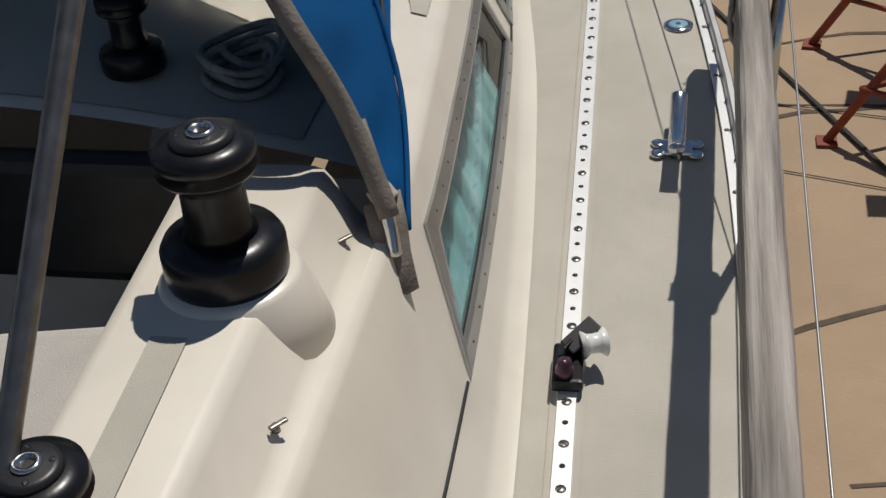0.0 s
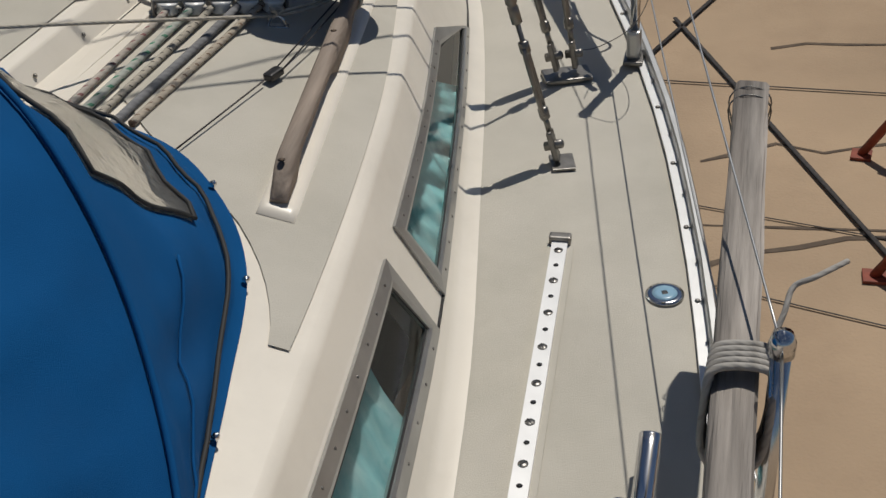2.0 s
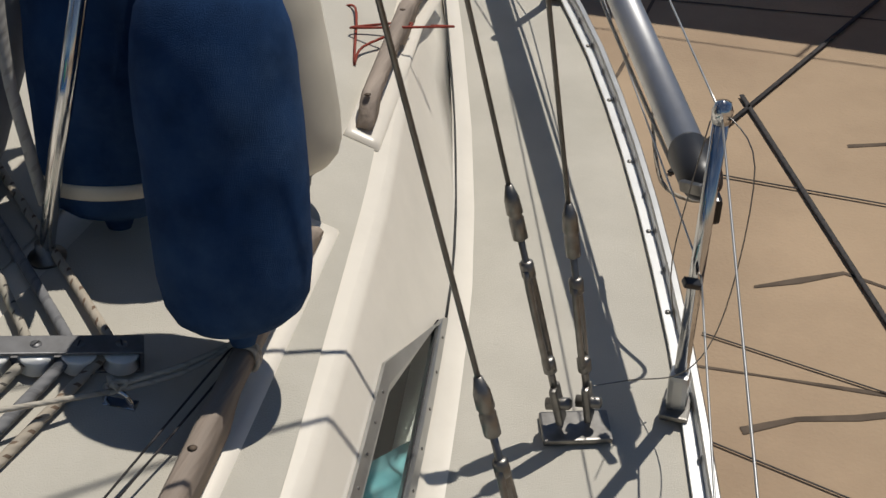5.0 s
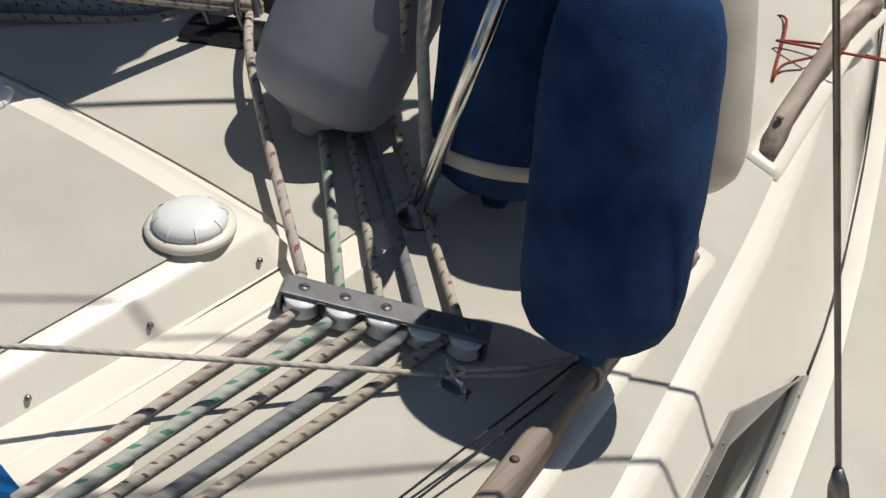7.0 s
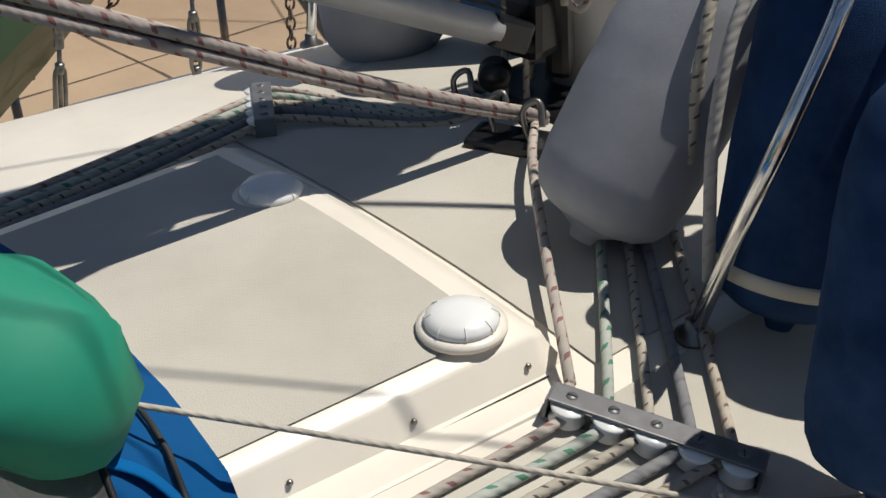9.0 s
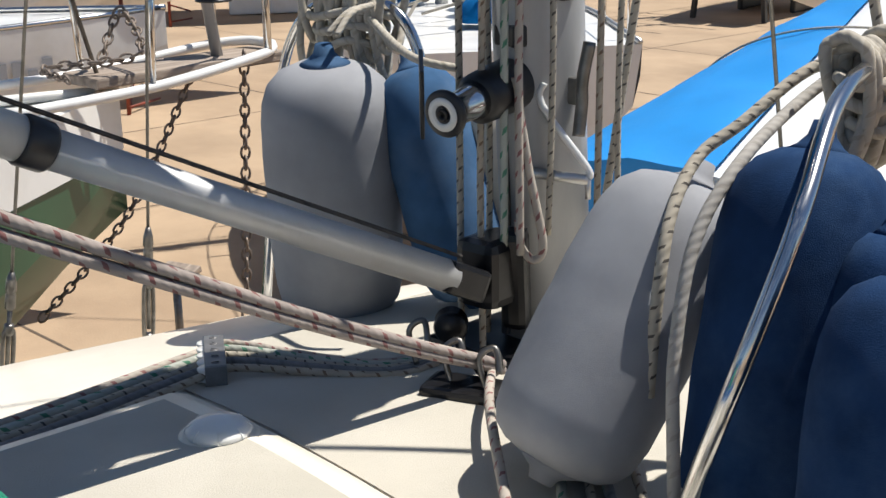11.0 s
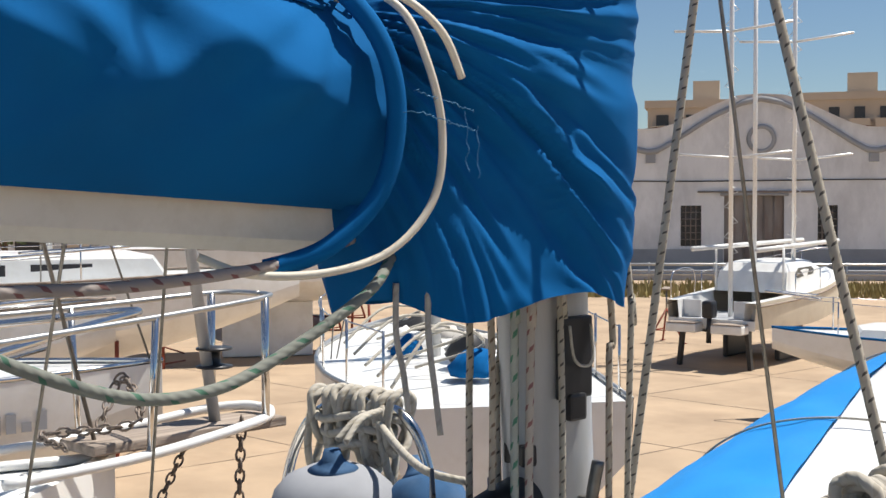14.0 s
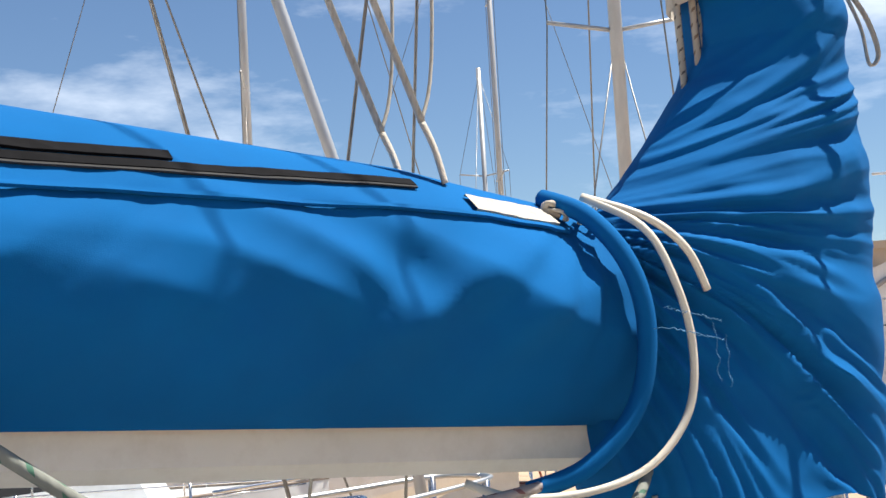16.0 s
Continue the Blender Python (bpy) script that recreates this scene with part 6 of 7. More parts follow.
jn = thing("slab_joints", "dark joints and cracks between the concrete slabs", "joint", kind="structure")


def crack(a, b, w, wob, seed):
    rn = random.Random(seed)
    a, b = Vector(a), Vector(b)
    k = max(4, int((b - a).length / 0.25))
    d = (b - a).normalized()
    nrm = Vector((-d.y, d.x, 0))
    vs, fs, off = [], [], 0.0
    for i in range(k + 1):
        off += rn.gauss(0, wob)
        off *= 0.93
        ww = w * rn.uniform(0.5, 1.3)
        c = a.lerp(b, i / k) + nrm * off
        vs += [c + nrm * ww + Vector((0, 0, 0.004)), c - nrm * ww + Vector((0, 0, 0.004))]
    for i in range(k):
        fs.append((2 * i, 2 * i + 1, 2 * i + 3, 2 * i + 2))
    mesh_ob("joint", vs, fs, M_JOINT, jn, smooth=False)


for i in range(9):
    x = -22 + 4.0 * i + 1.1
    crack((x, -4, 0), (x + 1.2, 42, 0), 0.012, 0.004, 20 + i)
for i in range(11):
    y = 1.2 + 4.2 * i
    crack((-40, y - 0.6, 0), (14, y + 2.4, 0), 0.012, 0.004, 40 + i)
for i, (a, b) in enumerate((((0.9, 4.6, 0), (2.6, 5.5, 0)), ((0.6, 7.8, 0), (3.5, 8.6, 0)), ((0.7, 6.6, 0), (2.2, 7.4, 0)), ((1.0, 9.4, 0), (3.8, 9.9, 0)), ((1.5, 3.8, 0), (2.9, 4.3, 0)))):
    crack(a, b, 0.02, 0.05, 70 + i)


def boat(name, label, stem, heading, L, B, zk, zd, hullm, bottomm, cabin=0.5, mast_h=0.0, stripe=None, legs=True, sheer=0.35, stern_first=False, group="boats ashore"):
    """A yacht ashore: stem is the bow (or, stern first, the transom) at deck level in plan; heading in degrees from +x."""
    b = thing(name, label, "boat", group)
    h = radians(heading)
    fw, lf = Vector((math.cos(h), math.sin(h), 0)), Vector((-math.sin(h), math.cos(h), 0))
    org0 = Vector((stem[0], stem[1], 0)) - (fw * L if not stern_first else Vector((0, 0, 0)))
    P = lambda s, v, z: org0 + fw * (L * s) + lf * v + Vector((0, 0, z))
    half = lambda s: B / 2 * (0.78 + 0.22 * min(1, s / 0.35)) * (1 - max(0, (s - 0.45) / 0.55) ** 2.2)
    dz0 = lambda s: zd + sheer * max(0, s - 0.35) ** 1.5 + 0.02
    low = lambda s: zk + (zd - zk) * (0.30 + 0.55 * max(0, (s - 0.55) / 0.45) ** 1.6 + 0.25 * max(0, (0.25 - s) / 0.25))
    S = [i / 16 for i in range(17)]
    for sg in (1, -1):
        up, dn = [], []
        for s in S:
            w, zt, zb = half(s), dz0(s), low(s)
            zm = zb + (zt - zb) * 0.42
            up.append([P(s, sg * w, zt), P(s, sg * w * 0.99, zt - (zt - zm) * 0.5), P(s, sg * w * 0.93, zm)])
            dn.append([P(s, sg * w * 0.93, zm), P(s, sg * w * 0.70, zb + (zm - zb) * 0.4), P(s, 0, zb)])
        loft("topside", up, hullm, b)
        loft("bottom", dn, bottomm, b)
        tube("toe_rail", [P(s, sg * (half(s) - 0.02), dz0(s) + 0.02) for s in S], 0.025, M_TEAK if stripe is None else stripe, b, n=6, straight=True)
    loft("deck", [[P(s, half(s) * f, dz0(s) - 0.01) for f in (-1, -0.5, 0, 0.5, 1)] for s in S], M_WHITE, b)
    w0, zt, zb = half(0), dz0(0), low(0)
    mesh_ob("transom", [P(0, w0, zt), P(0, w0 * 0.93, zb + (zt - zb) * 0.42), P(0, w0 * 0.70, zb + (zt - zb) * 0.17), P(0, 0, zb), P(0, -w0 * 0.70, zb + (zt - zb) * 0.17), P(0, -w0 * 0.93, zb + (zt - zb) * 0.42), P(0, -w0, zt)], [(0, 1, 2, 3, 4, 5, 6)], hullm, b, smooth=False)
    R = Matrix.Rotation(h, 4, "Z")
    if cabin:
        s0, s1 = 0.34, 0.72
        ring = lambda g, z: [P(s0 - g * 0.02, half(s0) * (0.62 + g * 0.06), z), P(s1 + g * 0.05, half(s1) * (0.5 + g * 0.06), z), P(s1 + g * 0.05, -half(s1) * (0.5 + g * 0.06), z), P(s0 - g * 0.02, -half(s0) * (0.62 + g * 0.06), z)]
        loft("coachroof", [ring(1, zd), ring(0.4, zd + cabin * 0.8), ring(-0.6, zd + cabin)], M_WHITE, b, close=True, caps=True, smooth=False)
        for sg in (1, -1):
            for a, c in ((0.40, 0.50), (0.54, 0.64)):
                q = lambda s, z, e: P(s, sg * (half(s0) * 0.665 + (half(s1) * 0.545 - half(s0) * 0.665) * (s - s0) / (s1 - s0) + e), z)
                mesh_ob("window", [q(a, zd + cabin * 0.3, 0.012), q(c, zd + cabin * 0.3, 0.012), q(c, zd + cabin * 0.66, 0.004), q(a, zd + cabin * 0.66, 0.004)], [(0, 1, 2, 3)], M_WINDOWD, b, smooth=False)
    # pulpit and stanchions
    for sg in (1, -1):
        tube("guard_wire", [P(s, sg * (half(s) - 0.05), dz0(s) + 0.6) for s in S[1:16]], 0.008, M_STEEL, b, n=5, straight=True)
        for s in S[1:15:3]:
            tube("stanchion", [P(s, sg * (half(s) - 0.05), dz0(s)), P(s, sg * (half(s) - 0.05), dz0(s) + 0.62)], 0.014, M_STEEL, b, n=6, straight=True)
    tube("pulpit", [P(0.86, half(0.86), dz0(0.9) + 0.62), P(0.96, half(0.95), dz0(0.97) + 0.66), P(1.02, 0, dz0(1) + 0.68), P(0.96, -half(0.95), dz0(0.97) + 0.66), P(0.86, -half(0.86), dz0(0.9) + 0.62)], 0.018, M_STEEL, b, n=8)
    if legs:
        box("keel", (L * 0.22, 0.22, low(0.45)), Matrix.Translation(P(0.45, 0, low(0.45) / 2 + 0.02)) @ R, bottomm, b, bevel=0.05)
        for s in (0.2, 0.68):
            for sg in (1, -1):
                a = P(s, sg * (half(s) + 0.35), 0.02)
                c = P(s, sg * half(s) * 0.86, low(s) + (dz0(s) - low(s)) * 0.30)
                tube("prop", [a, c], 0.035, M_RED, b, n=8, straight=True)
                tube("prop_foot", [a, P(s, 0, 0.06)], 0.03, M_RED, b, n=6, straight=True)
                tube("prop_brace", [a + Vector((0, 0, 0.1)), P(s + 0.05, sg * half(s) * 0.5, 0.06)], 0.022, M_RED, b, n=6, straight=True)
    if mast_h:
        q = P(0.56, 0, zd)
        tube("mast", [q, q + Vector((0, 0, mast_h))], 0.075, M_MAST, b, n=10, straight=True)
        for f in (0.38, 0.68):
            w = B * 0.28
            for sg in (1, -1):
                tube("spreader", [q + Vector((0, 0, mast_h * f)), q + lf * (sg * w) + Vector((0, 0, mast_h * f + 0.12))], 0.025, M_MAST, b, n=6, straight=True)
        for sg in (1, -1):
            w = B * 0.28
            tube("rigging_wire", [q + lf * (sg * B * 0.42), q + lf * (sg * w) + Vector((0, 0, mast_h * 0.38 + 0.1)), q + lf * (sg * w) + Vector((0, 0, mast_h * 0.68 + 0.1)), q + Vector((0, 0, mast_h * 0.98))], 0.009, M_RIG, b, n=5, straight=True)
            tube("rigging_wire", [q + lf * (sg * B * 0.40), q + Vector((0, 0, mast_h * 0.38))], 0.009, M_RIG, b, n=5, straight=True)
        tube("rigging_wire", [P(0.99, 0, dz0(1)), q + Vector((0, 0, mast_h))], 0.011, M_RIG, b, n=5, straight=True)
        tube("rigging_wire", [P(0.01, 0, zd), q + Vector((0, 0, mast_h))], 0.009, M_RIG, b, n=5, straight=True)
    return b, P, half, dz0


# green-hulled neighbour with bow gear
gb_, P, hf, dz1 = boat("green_boat", "green-hulled yacht with a white sheer strake on red props", (-4.85, 5.03), 94, 7.2, 2.4, 0.35, 2.68, M_GREENH, M_GREENH, 0.45, 12.0, stripe=M_WHITE)
for sg in (1, -1):
    loft("sheer_strake", [[P(s, sg * (hf(s) + 0.012), dz1(s) + 0.03), P(s, sg * (hf(s) * 0.985 + 0.014), dz1(s) - 0.26)] for s in [i / 16 for i in range(17)]], M_WHITE, gb_, "white painted sheer strake")
bs = thing("bowsprit", "bowsprit platform of grey tubes with chain and anchor roller", "bowsprit")
for sg in (1, -1):
    tube("tube", [P(0.90, sg * 0.35, dz1(1) + 0.05), P(1.0, sg * 0.30, dz1(1) + 0.06), P(1.09, sg * 0.24, dz1(1) + 0.12), P(1.115, sg * 0.12, dz1(1) + 0.14), P(1.12, 0, dz1(1) + 0.14)], 0.024, M_WHITE, bs, n=10)
    tube("upper_rail", [P(0.80, sg * 0.62, dz1(1) + 0.62), P(1.0, sg * 0.36, dz1(1) + 0.68), P(1.10, sg * 0.22, dz1(1) + 0.72), P(1.12, 0, dz1(1) + 0.72)], 0.014, M_DULL, bs, n=8)
    tube("upright", [P(1.10, sg * 0.22, dz1(1) + 0.12), P(1.10, sg * 0.22, dz1(1) + 0.72)], 0.02, M_STEEL, bs, n=8, straight=True)
    tube("upright", [P(1.0, sg * 0.3, dz1(1) + 0.06), P(1.0, sg * 0.36, dz1(1) + 0.68)], 0.016, M_STEEL, bs, n=8, straight=True)
box("plank", (1.1, 0.3, 0.05), Matrix.Translation(P(1.05, 0, dz1(1) + 0.08)) @ Matrix.Rotation(radians(94), 4, "Z"), M_TEAK, bs, bevel=0.01)
lathe("drum", [(0.0, -0.05), (0.09, -0.05), (0.09, -0.04), (0.03, -0.03), (0.03, 0.03), (0.09, 0.04), (0.09, 0.05), (0, 0.05)], M_BLACK, bs, n=18, m=Matrix.Translation(P(1.08, 0, dz1(1) + 0.42)))
tube("forestay", [P(1.08, 0, dz1(1) + 0.1), P(1.05, 0, dz1(1) + 1.5), P(0.56, 0, 14.2)], 0.03, M_MAST, bs, n=8, straight=True)


def chain(name, pts, rad, label):
    c = thing(name, label, "chain")
    path = smooth_path(pts, 14)
    link = rad * 5.2
    step, dist, pos = link * 0.72, 0.0, []
    for i in range(len(path) - 1):
        seg = path[i + 1] - path[i]
        while dist <= seg.length:
            pos.append((path[i] + seg.normalized() * dist, seg.normalized()))
            dist += step
        dist -= seg.length
    first = None
    for k, (p, d) in enumerate(pos):
        m = frame_at(p, d) @ pose(0, 0, 0, 0, 0, 90 * (k % 2) + 20)
        if first is None:
            first = tube("link", [(rad * 1.6 * math.cos(2 * math.pi * j / 10), 0, link * 0.5 * math.sin(2 * math.pi * j / 10)) for j in range(10)], rad * 0.5, M_CHAIN, c, n=5, closed=True, straight=True)
            o = first
        else:
            o = new("link", first.data)
            o.parent = c
        o.matrix_basis = m


chain("anchor_chain", [P(1.0, 0.1, dz1(1) + 0.16), P(1.02, 0.15, dz1(1) + 0.35), P(1.0, -0.2, dz1(1) + 0.2), P(0.96, 0.1, dz1(1) + 0.14), P(0.95, -0.2, dz1(1) + 0.13)], 0.013, "rusty galvanised chain heaped on the bow")
chain("hanging_chain", [P(1.09, -0.12, dz1(1) + 0.1), P(1.08, -0.14, 2.0), P(1.07, -0.15, 1.2), P(1.06, -0.15, 0.5)], 0.014, "galvanised chain hanging from the bowsprit to the ground")
chain("bob_stay", [P(1.06, 0, dz1(1) + 0.05), P(1.0, 0, 2.3), P(0.93, 0, 1.9)], 0.012, "chain bobstay below the bowsprit")

wy, P2, hf2, dz2 = boat("white_yacht", "white yacht with grey script on its hull and a crowded bow", (-9.4, 7.9), 58, 9.5, 3.0, 0.4, 2.45, M_WHITE, M_WHITE, 0.5, 13.0, stripe=M_STEEL)
for k in range(9):
    s = 0.80 + 0.012 * k
    mesh_ob("script_bar", [P2(s, -hf2(s) - 0.012, dz2(s) - 0.42), P2(s + 0.008, -hf2(s + 0.008) - 0.012, dz2(s) - 0.42), P2(s + 0.008, -hf2(s + 0.008) - 0.012, dz2(s) - 0.26 - 0.08 * (k % 3 == 1)), P2(s, -hf2(s) - 0.012, dz2(s) - 0.26 - 0.08 * (k % 3 == 1))], [(0, 1, 2, 3)], M_TRIM, wy, "grey script bar", smooth=False)
_, P2, hf2, dz2 = boat("white_yacht", "white yacht with a pierced toe rail and gear heaped on deck", (-12.1, 12.8), 150, 5.9, 2.7, 0.3, 2.32, M_WHITE, M_WHITE, 0.0, 14.2, stripe=M_DULL)
rn = random.Random(31)
gear = [("sail_bag", M_CUSH, "crumpled pale sail bag on the yacht's deck"), ("sail_bag", M_CANVAS, "crumpled blue sail bag on the yacht's deck"), ("tarpaulin_heap", M_WHITE, "heap of white sheeting on the yacht's deck"), ("dark_bundle", M_DARK, "dark bundle of gear on the yacht's deck")]
for k in range(9):
    nm, gm, lab = gear[k % 4]
    c = P2(0.18 + 0.075 * k, rn.uniform(-0.5, 0.75), dz2(0.5) + 0.02)
    r0 = rn.uniform(0.14, 0.26)
    ob = lathe(nm, [(0, 0), (r0, 0.01), (r0 * 1.1, r0 * 0.4), (r0 * 0.8, r0 * 0.95), (r0 * 0.3, r0 * 1.3), (0, r0 * 1.35)], gm, n=18, m=Matrix.Translation(c))
    for v in ob.data.vertices:
        v.co += (v.co - c) * 0.55 * noise.noise(v.co * 5)
    tagged(ob, lab, "deck gear", "gear on the white yacht")
for k in range(5):
    rp = thing("deck_line", "slack pale line draped over the yacht's deck gear", "rope", "lines on the white yacht")
    a0 = 0.15 + 0.13 * k
    tube("line", [P2(a0, 0.9, dz2(a0) + 0.05), P2(a0 + 0.05, 0.4, dz2(a0) + rn.uniform(0.3, 0.6)), P2(a0 + 0.1, -0.1, dz2(a0) + 0.35), P2(a0 + 0.16, 0.5, dz2(a0) + 0.1)], 0.016, R_WHITE, rp, n=6)
tube("scupper_line", [P2(i / 16, -hf2(i / 16) - 0.004, dz2(i / 16) - 0.05) for i in range(2, 16)], 0.012, M_TRIM, _, n=5, straight=True)
boat("white_yacht", "far white yacht with a red keel on props", (-30.0, 23.2), -48, 8.5, 2.9, 0.7, 2.6, M_WHITE, M_REDAF, 0.4, 11.0)
boat("white_yacht", "white yacht with a mast and spreaders in the yard", (-17.6, 15.3), 60, 9.5, 3.1, 0.6, 2.7, M_WHITE, M_WHITE, 0.5, 17.0)
wy, P2, hf2, dz2 = boat("white_yacht", "white yacht under a beige cockpit canopy with blue edges", (-14.2, 10.0), 58, 9.0, 3.0, 0.5, 2.6, M_WHITE, M_WHITE, 0.6, 0.0)
loft("canopy", [[P2(s, 1.1 * math.cos(a), 3.15 + h0 * math.sin(a)) for a in (math.pi * k / 14 for k in range(15))] for s, h0 in ((0.10, 0.75), (0.2, 0.95), (0.32, 0.95), (0.42, 0.35))], M_WEB, wy, "beige canopy")
tube("canopy_edge", [P2(0.415, 1.12 * math.cos(a), 3.16 + 0.4 * math.sin(a)) for a in (math.pi * k / 14 for k in range(15))], 0.05, M_CANVAS, wy, "dark blue edge", n=6, straight=True)
boat("white_yacht", "tall-masted white yacht far in the yard", (-24.0, 26.0), 60, 10.5, 3.3, 0.8, 2.8, M_WHITE, M_WHITE, 0.5, 16.0)
boat("small_boat", "small white boat with a blue cover in the yard", (-12.9, 22.6), 215, 6.0, 2.2, 0.3, 1.45, M_WHITE, M_WHITE, 0.3, 0.0, stripe=M_CANVAS)

# twin-keeled cruiser with an open stern
tk = thing("twin_keel_boat", "white twin-keeled boat with an open stern, outboard and dark legs", "boat", "boats ashore")
TH = radians(100)
tfw, tlf = Vector((math.cos(TH), math.sin(TH), 0)), Vector((-math.sin(TH), math.cos(TH), 0))
T = lambda s, v, z: Vector((-17.65, 27.25, 0)) + tfw * (7.1 * s) + tlf * (1.12 * v) + Vector((0, 0, z))
TR = Matrix.Rotation(TH, 4, "Z")
TS = [i / 14 for i in range(15)]
t_half = lambda s: lin(s, (0, 0.25, 0.5, 0.75, 0.9, 1.0), (1.02, 1.16, 1.18, 0.98, 0.62, 0.08))
t_deck = lambda s: lin(s, (0, 0.3, 0.6, 1.0), (1.60, 1.68, 1.80, 2.08))
t_chine = lambda s: lin(s, (0, 0.4, 0.8, 1.0), (0.98, 0.90, 1.06, 1.75))
t_keel = lambda s: lin(s, (0, 0.4, 0.8, 1.0), (0.86, 0.74, 0.88, 1.60))
for sg in (1, -1):
    loft("topside", [[T(s, sg * t_half(s), t_deck(s)), T(s, sg * t_half(s) * 0.985, (t_deck(s) + t_chine(s)) / 2), T(s, sg * t_half(s) * 0.93, t_chine(s))] for s in TS], M_CREAMH, tk)
    loft("bottom", [[T(s, sg * t_half(s) * 0.93, t_chine(s)), T(s, sg * t_half(s) * 0.5, (t_chine(s) * 0.4 + t_keel(s) * 0.6)), T(s, 0, t_keel(s))] for s in TS], M_WHITE, tk)
    tube("rubbing_strake", [T(s, sg * (t_half(s) + 0.01), t_deck(s) - 0.10) for s in TS], 0.025, M_TEAK, tk, n=6, straight=True)
    tube("guard_wire", [T(s, sg * (t_half(s) - 0.05), t_deck(s) + 0.5) for s in TS[4:14]], 0.010, M_STEEL, tk, n=5, straight=True)
    for s in TS[4:14:3]:
        tube("stanchion", [T(s, sg * (t_half(s) - 0.05), t_deck(s)), T(s, sg * (t_half(s) - 0.05), t_deck(s) + 0.52)], 0.014, M_STEEL, tk, n=6, straight=True)
    loft("cockpit_side", [[T(s, sg * (t_half(s) - 0.01), t_deck(s)), T(s, sg * (t_half(s) - 0.24), t_deck(s)), T(s, sg * (t_half(s) - 0.28), 1.18)] for s in (0.0, 0.1, 0.2, 0.32)], M_WHITE, tk, smooth=False)
    box("bathing_step", (0.42, 0.78, 0.20), Matrix.Translation(T(-0.03, sg * 0.52, 0.98)) @ TR, M_WHITE, tk, bevel=0.03)
    box("step_tread", (0.40, 0.74, 0.03), Matrix.Translation(T(-0.03, sg * 0.52, 1.096)) @ TR, M_TEAK, tk, bevel=0.005)
    box("keel", (1.5, 0.14, 0.84), Matrix.Translation(T(0.42, sg * 0.62, 0.43)) @ TR, M_BLACK, tk, bevel=0.05)
    box("leg", (0.14, 0.10, 0.92), Matrix.Translation(T(0.03, sg * 0.78, 0.47)) @ TR @ pose(0, 0, 0, sg * 6, 0, 0), M_BLACK, tk, bevel=0.01)
    tube("gantry_post", [T(0.30, sg * 0.8, 1.7), T(0.30, sg * 0.8, 2.82)], 0.03, M_WHITE, tk, n=8, straight=True)
    tube("deck_spar", [T(0.10, sg * 0.75, 2.80), T(0.95, sg * 0.45, 2.86)], 0.06, M_WHITE, tk, n=8, straight=True)
    q = lambda s, z, e: T(s, sg * (lin(s, (0.34, 0.72), (0.80, 0.52)) + e), z)
    mesh_ob("window", [q(0.44, 2.02, 0.03), q(0.64, 2.06, 0.03), q(0.66, 2.16, 0.02), q(0.63, 2.26, 0.01), q(0.46, 2.27, 0.01), q(0.42, 2.15, 0.02)], [(0, 1, 2, 3, 4, 5)], M_WINDOWD, tk, smooth=False)
mesh_ob("cockpit_floor", [T(0, 0.86, 1.18), T(0, -0.86, 1.18), T(0.32, -0.92, 1.18), T(0.32, 0.92, 1.18)], [(0, 1, 2, 3)], M_TRIM, tk, smooth=False)
mesh_ob("stern_wall", [T(0, 1.0, 0.95), T(0, -1.0, 0.95), T(0, -1.0, 1.18), T(0, 1.0, 1.18)], [(0, 1, 2, 3)], M_WHITE, tk, smooth=False)
for v in (-0.62, 0.62):
    box("stern_bulkhead", (0.05, 0.55, 0.42), Matrix.Translation(T(0.05, v, 1.39)) @ TR, M_WHITE, tk, bevel=0.02)
loft("foredeck", [[T(s, t_half(s) * f, t_deck(s) - 0.01 + 0.04 * (1 - f * f)) for f in (-1, -0.5, 0, 0.5, 1)] for s in (0.32, 0.45, 0.6, 0.75, 0.88, 1.0)], M_WHITE, tk)
ring = lambda s0, s1, w0, w1, z: [T(s0, w0, z), T((s0 + s1) / 2, (w0 + w1) / 2 + 0.03, z), T(s1, w1, z), T(s1 + 0.02, 0, z), T(s1, -w1, z), T((s0 + s1) / 2, -(w0 + w1) / 2 - 0.03, z), T(s0, -w0, z)]
loft("cabin", [ring(0.30, 0.84, 0.86, 0.45, 1.70), ring(0.33, 0.74, 0.80, 0.50, 2.20), ring(0.36, 0.66, 0.70, 0.45, 2.40), ring(0.40, 0.60, 0.50, 0.35, 2.46)], M_WHITE, tk, close=True, caps=True, smooth=False)
mesh_ob("companionway", [T(0.305, 0.34, 1.72), T(0.305, -0.34, 1.72), T(0.328, -0.30, 2.16), T(0.328, 0.30, 2.16)], [(0, 1, 2, 3)], M_WINDOWD, tk, "dark companionway", smooth=False)
box("outboard", (0.34, 0.28, 0.42), Matrix.Translation(T(-0.01, 0.0, 1.42)) @ TR, M_BLACK, tk, bevel=0.08)
tube("outboard_leg", [T(-0.01, 0, 1.3), T(-0.015, 0, 0.62)], 0.06, M_BLACK, tk, n=8, straight=True)
tube("stern_rail", [T(0.02, 1.0, 1.62), T(0.03, 0.98, 2.25), T(0.20, 1.05, 2.25), T(0.22, 1.08, 1.66)], 0.016, M_STEEL, tk, n=6)
tube("pulpit", [T(0.88, 0.6, 2.5), T(1.0, 0.2, 2.62), T(1.02, 0, 2.64), T(1.0, -0.2, 2.62), T(0.88, -0.6, 2.5)], 0.018, M_STEEL, tk, n=6)
lm = thing("stepped_masts", "three tall white alloy masts with folding steps and crosstrees", "mast", "masts in the yard")
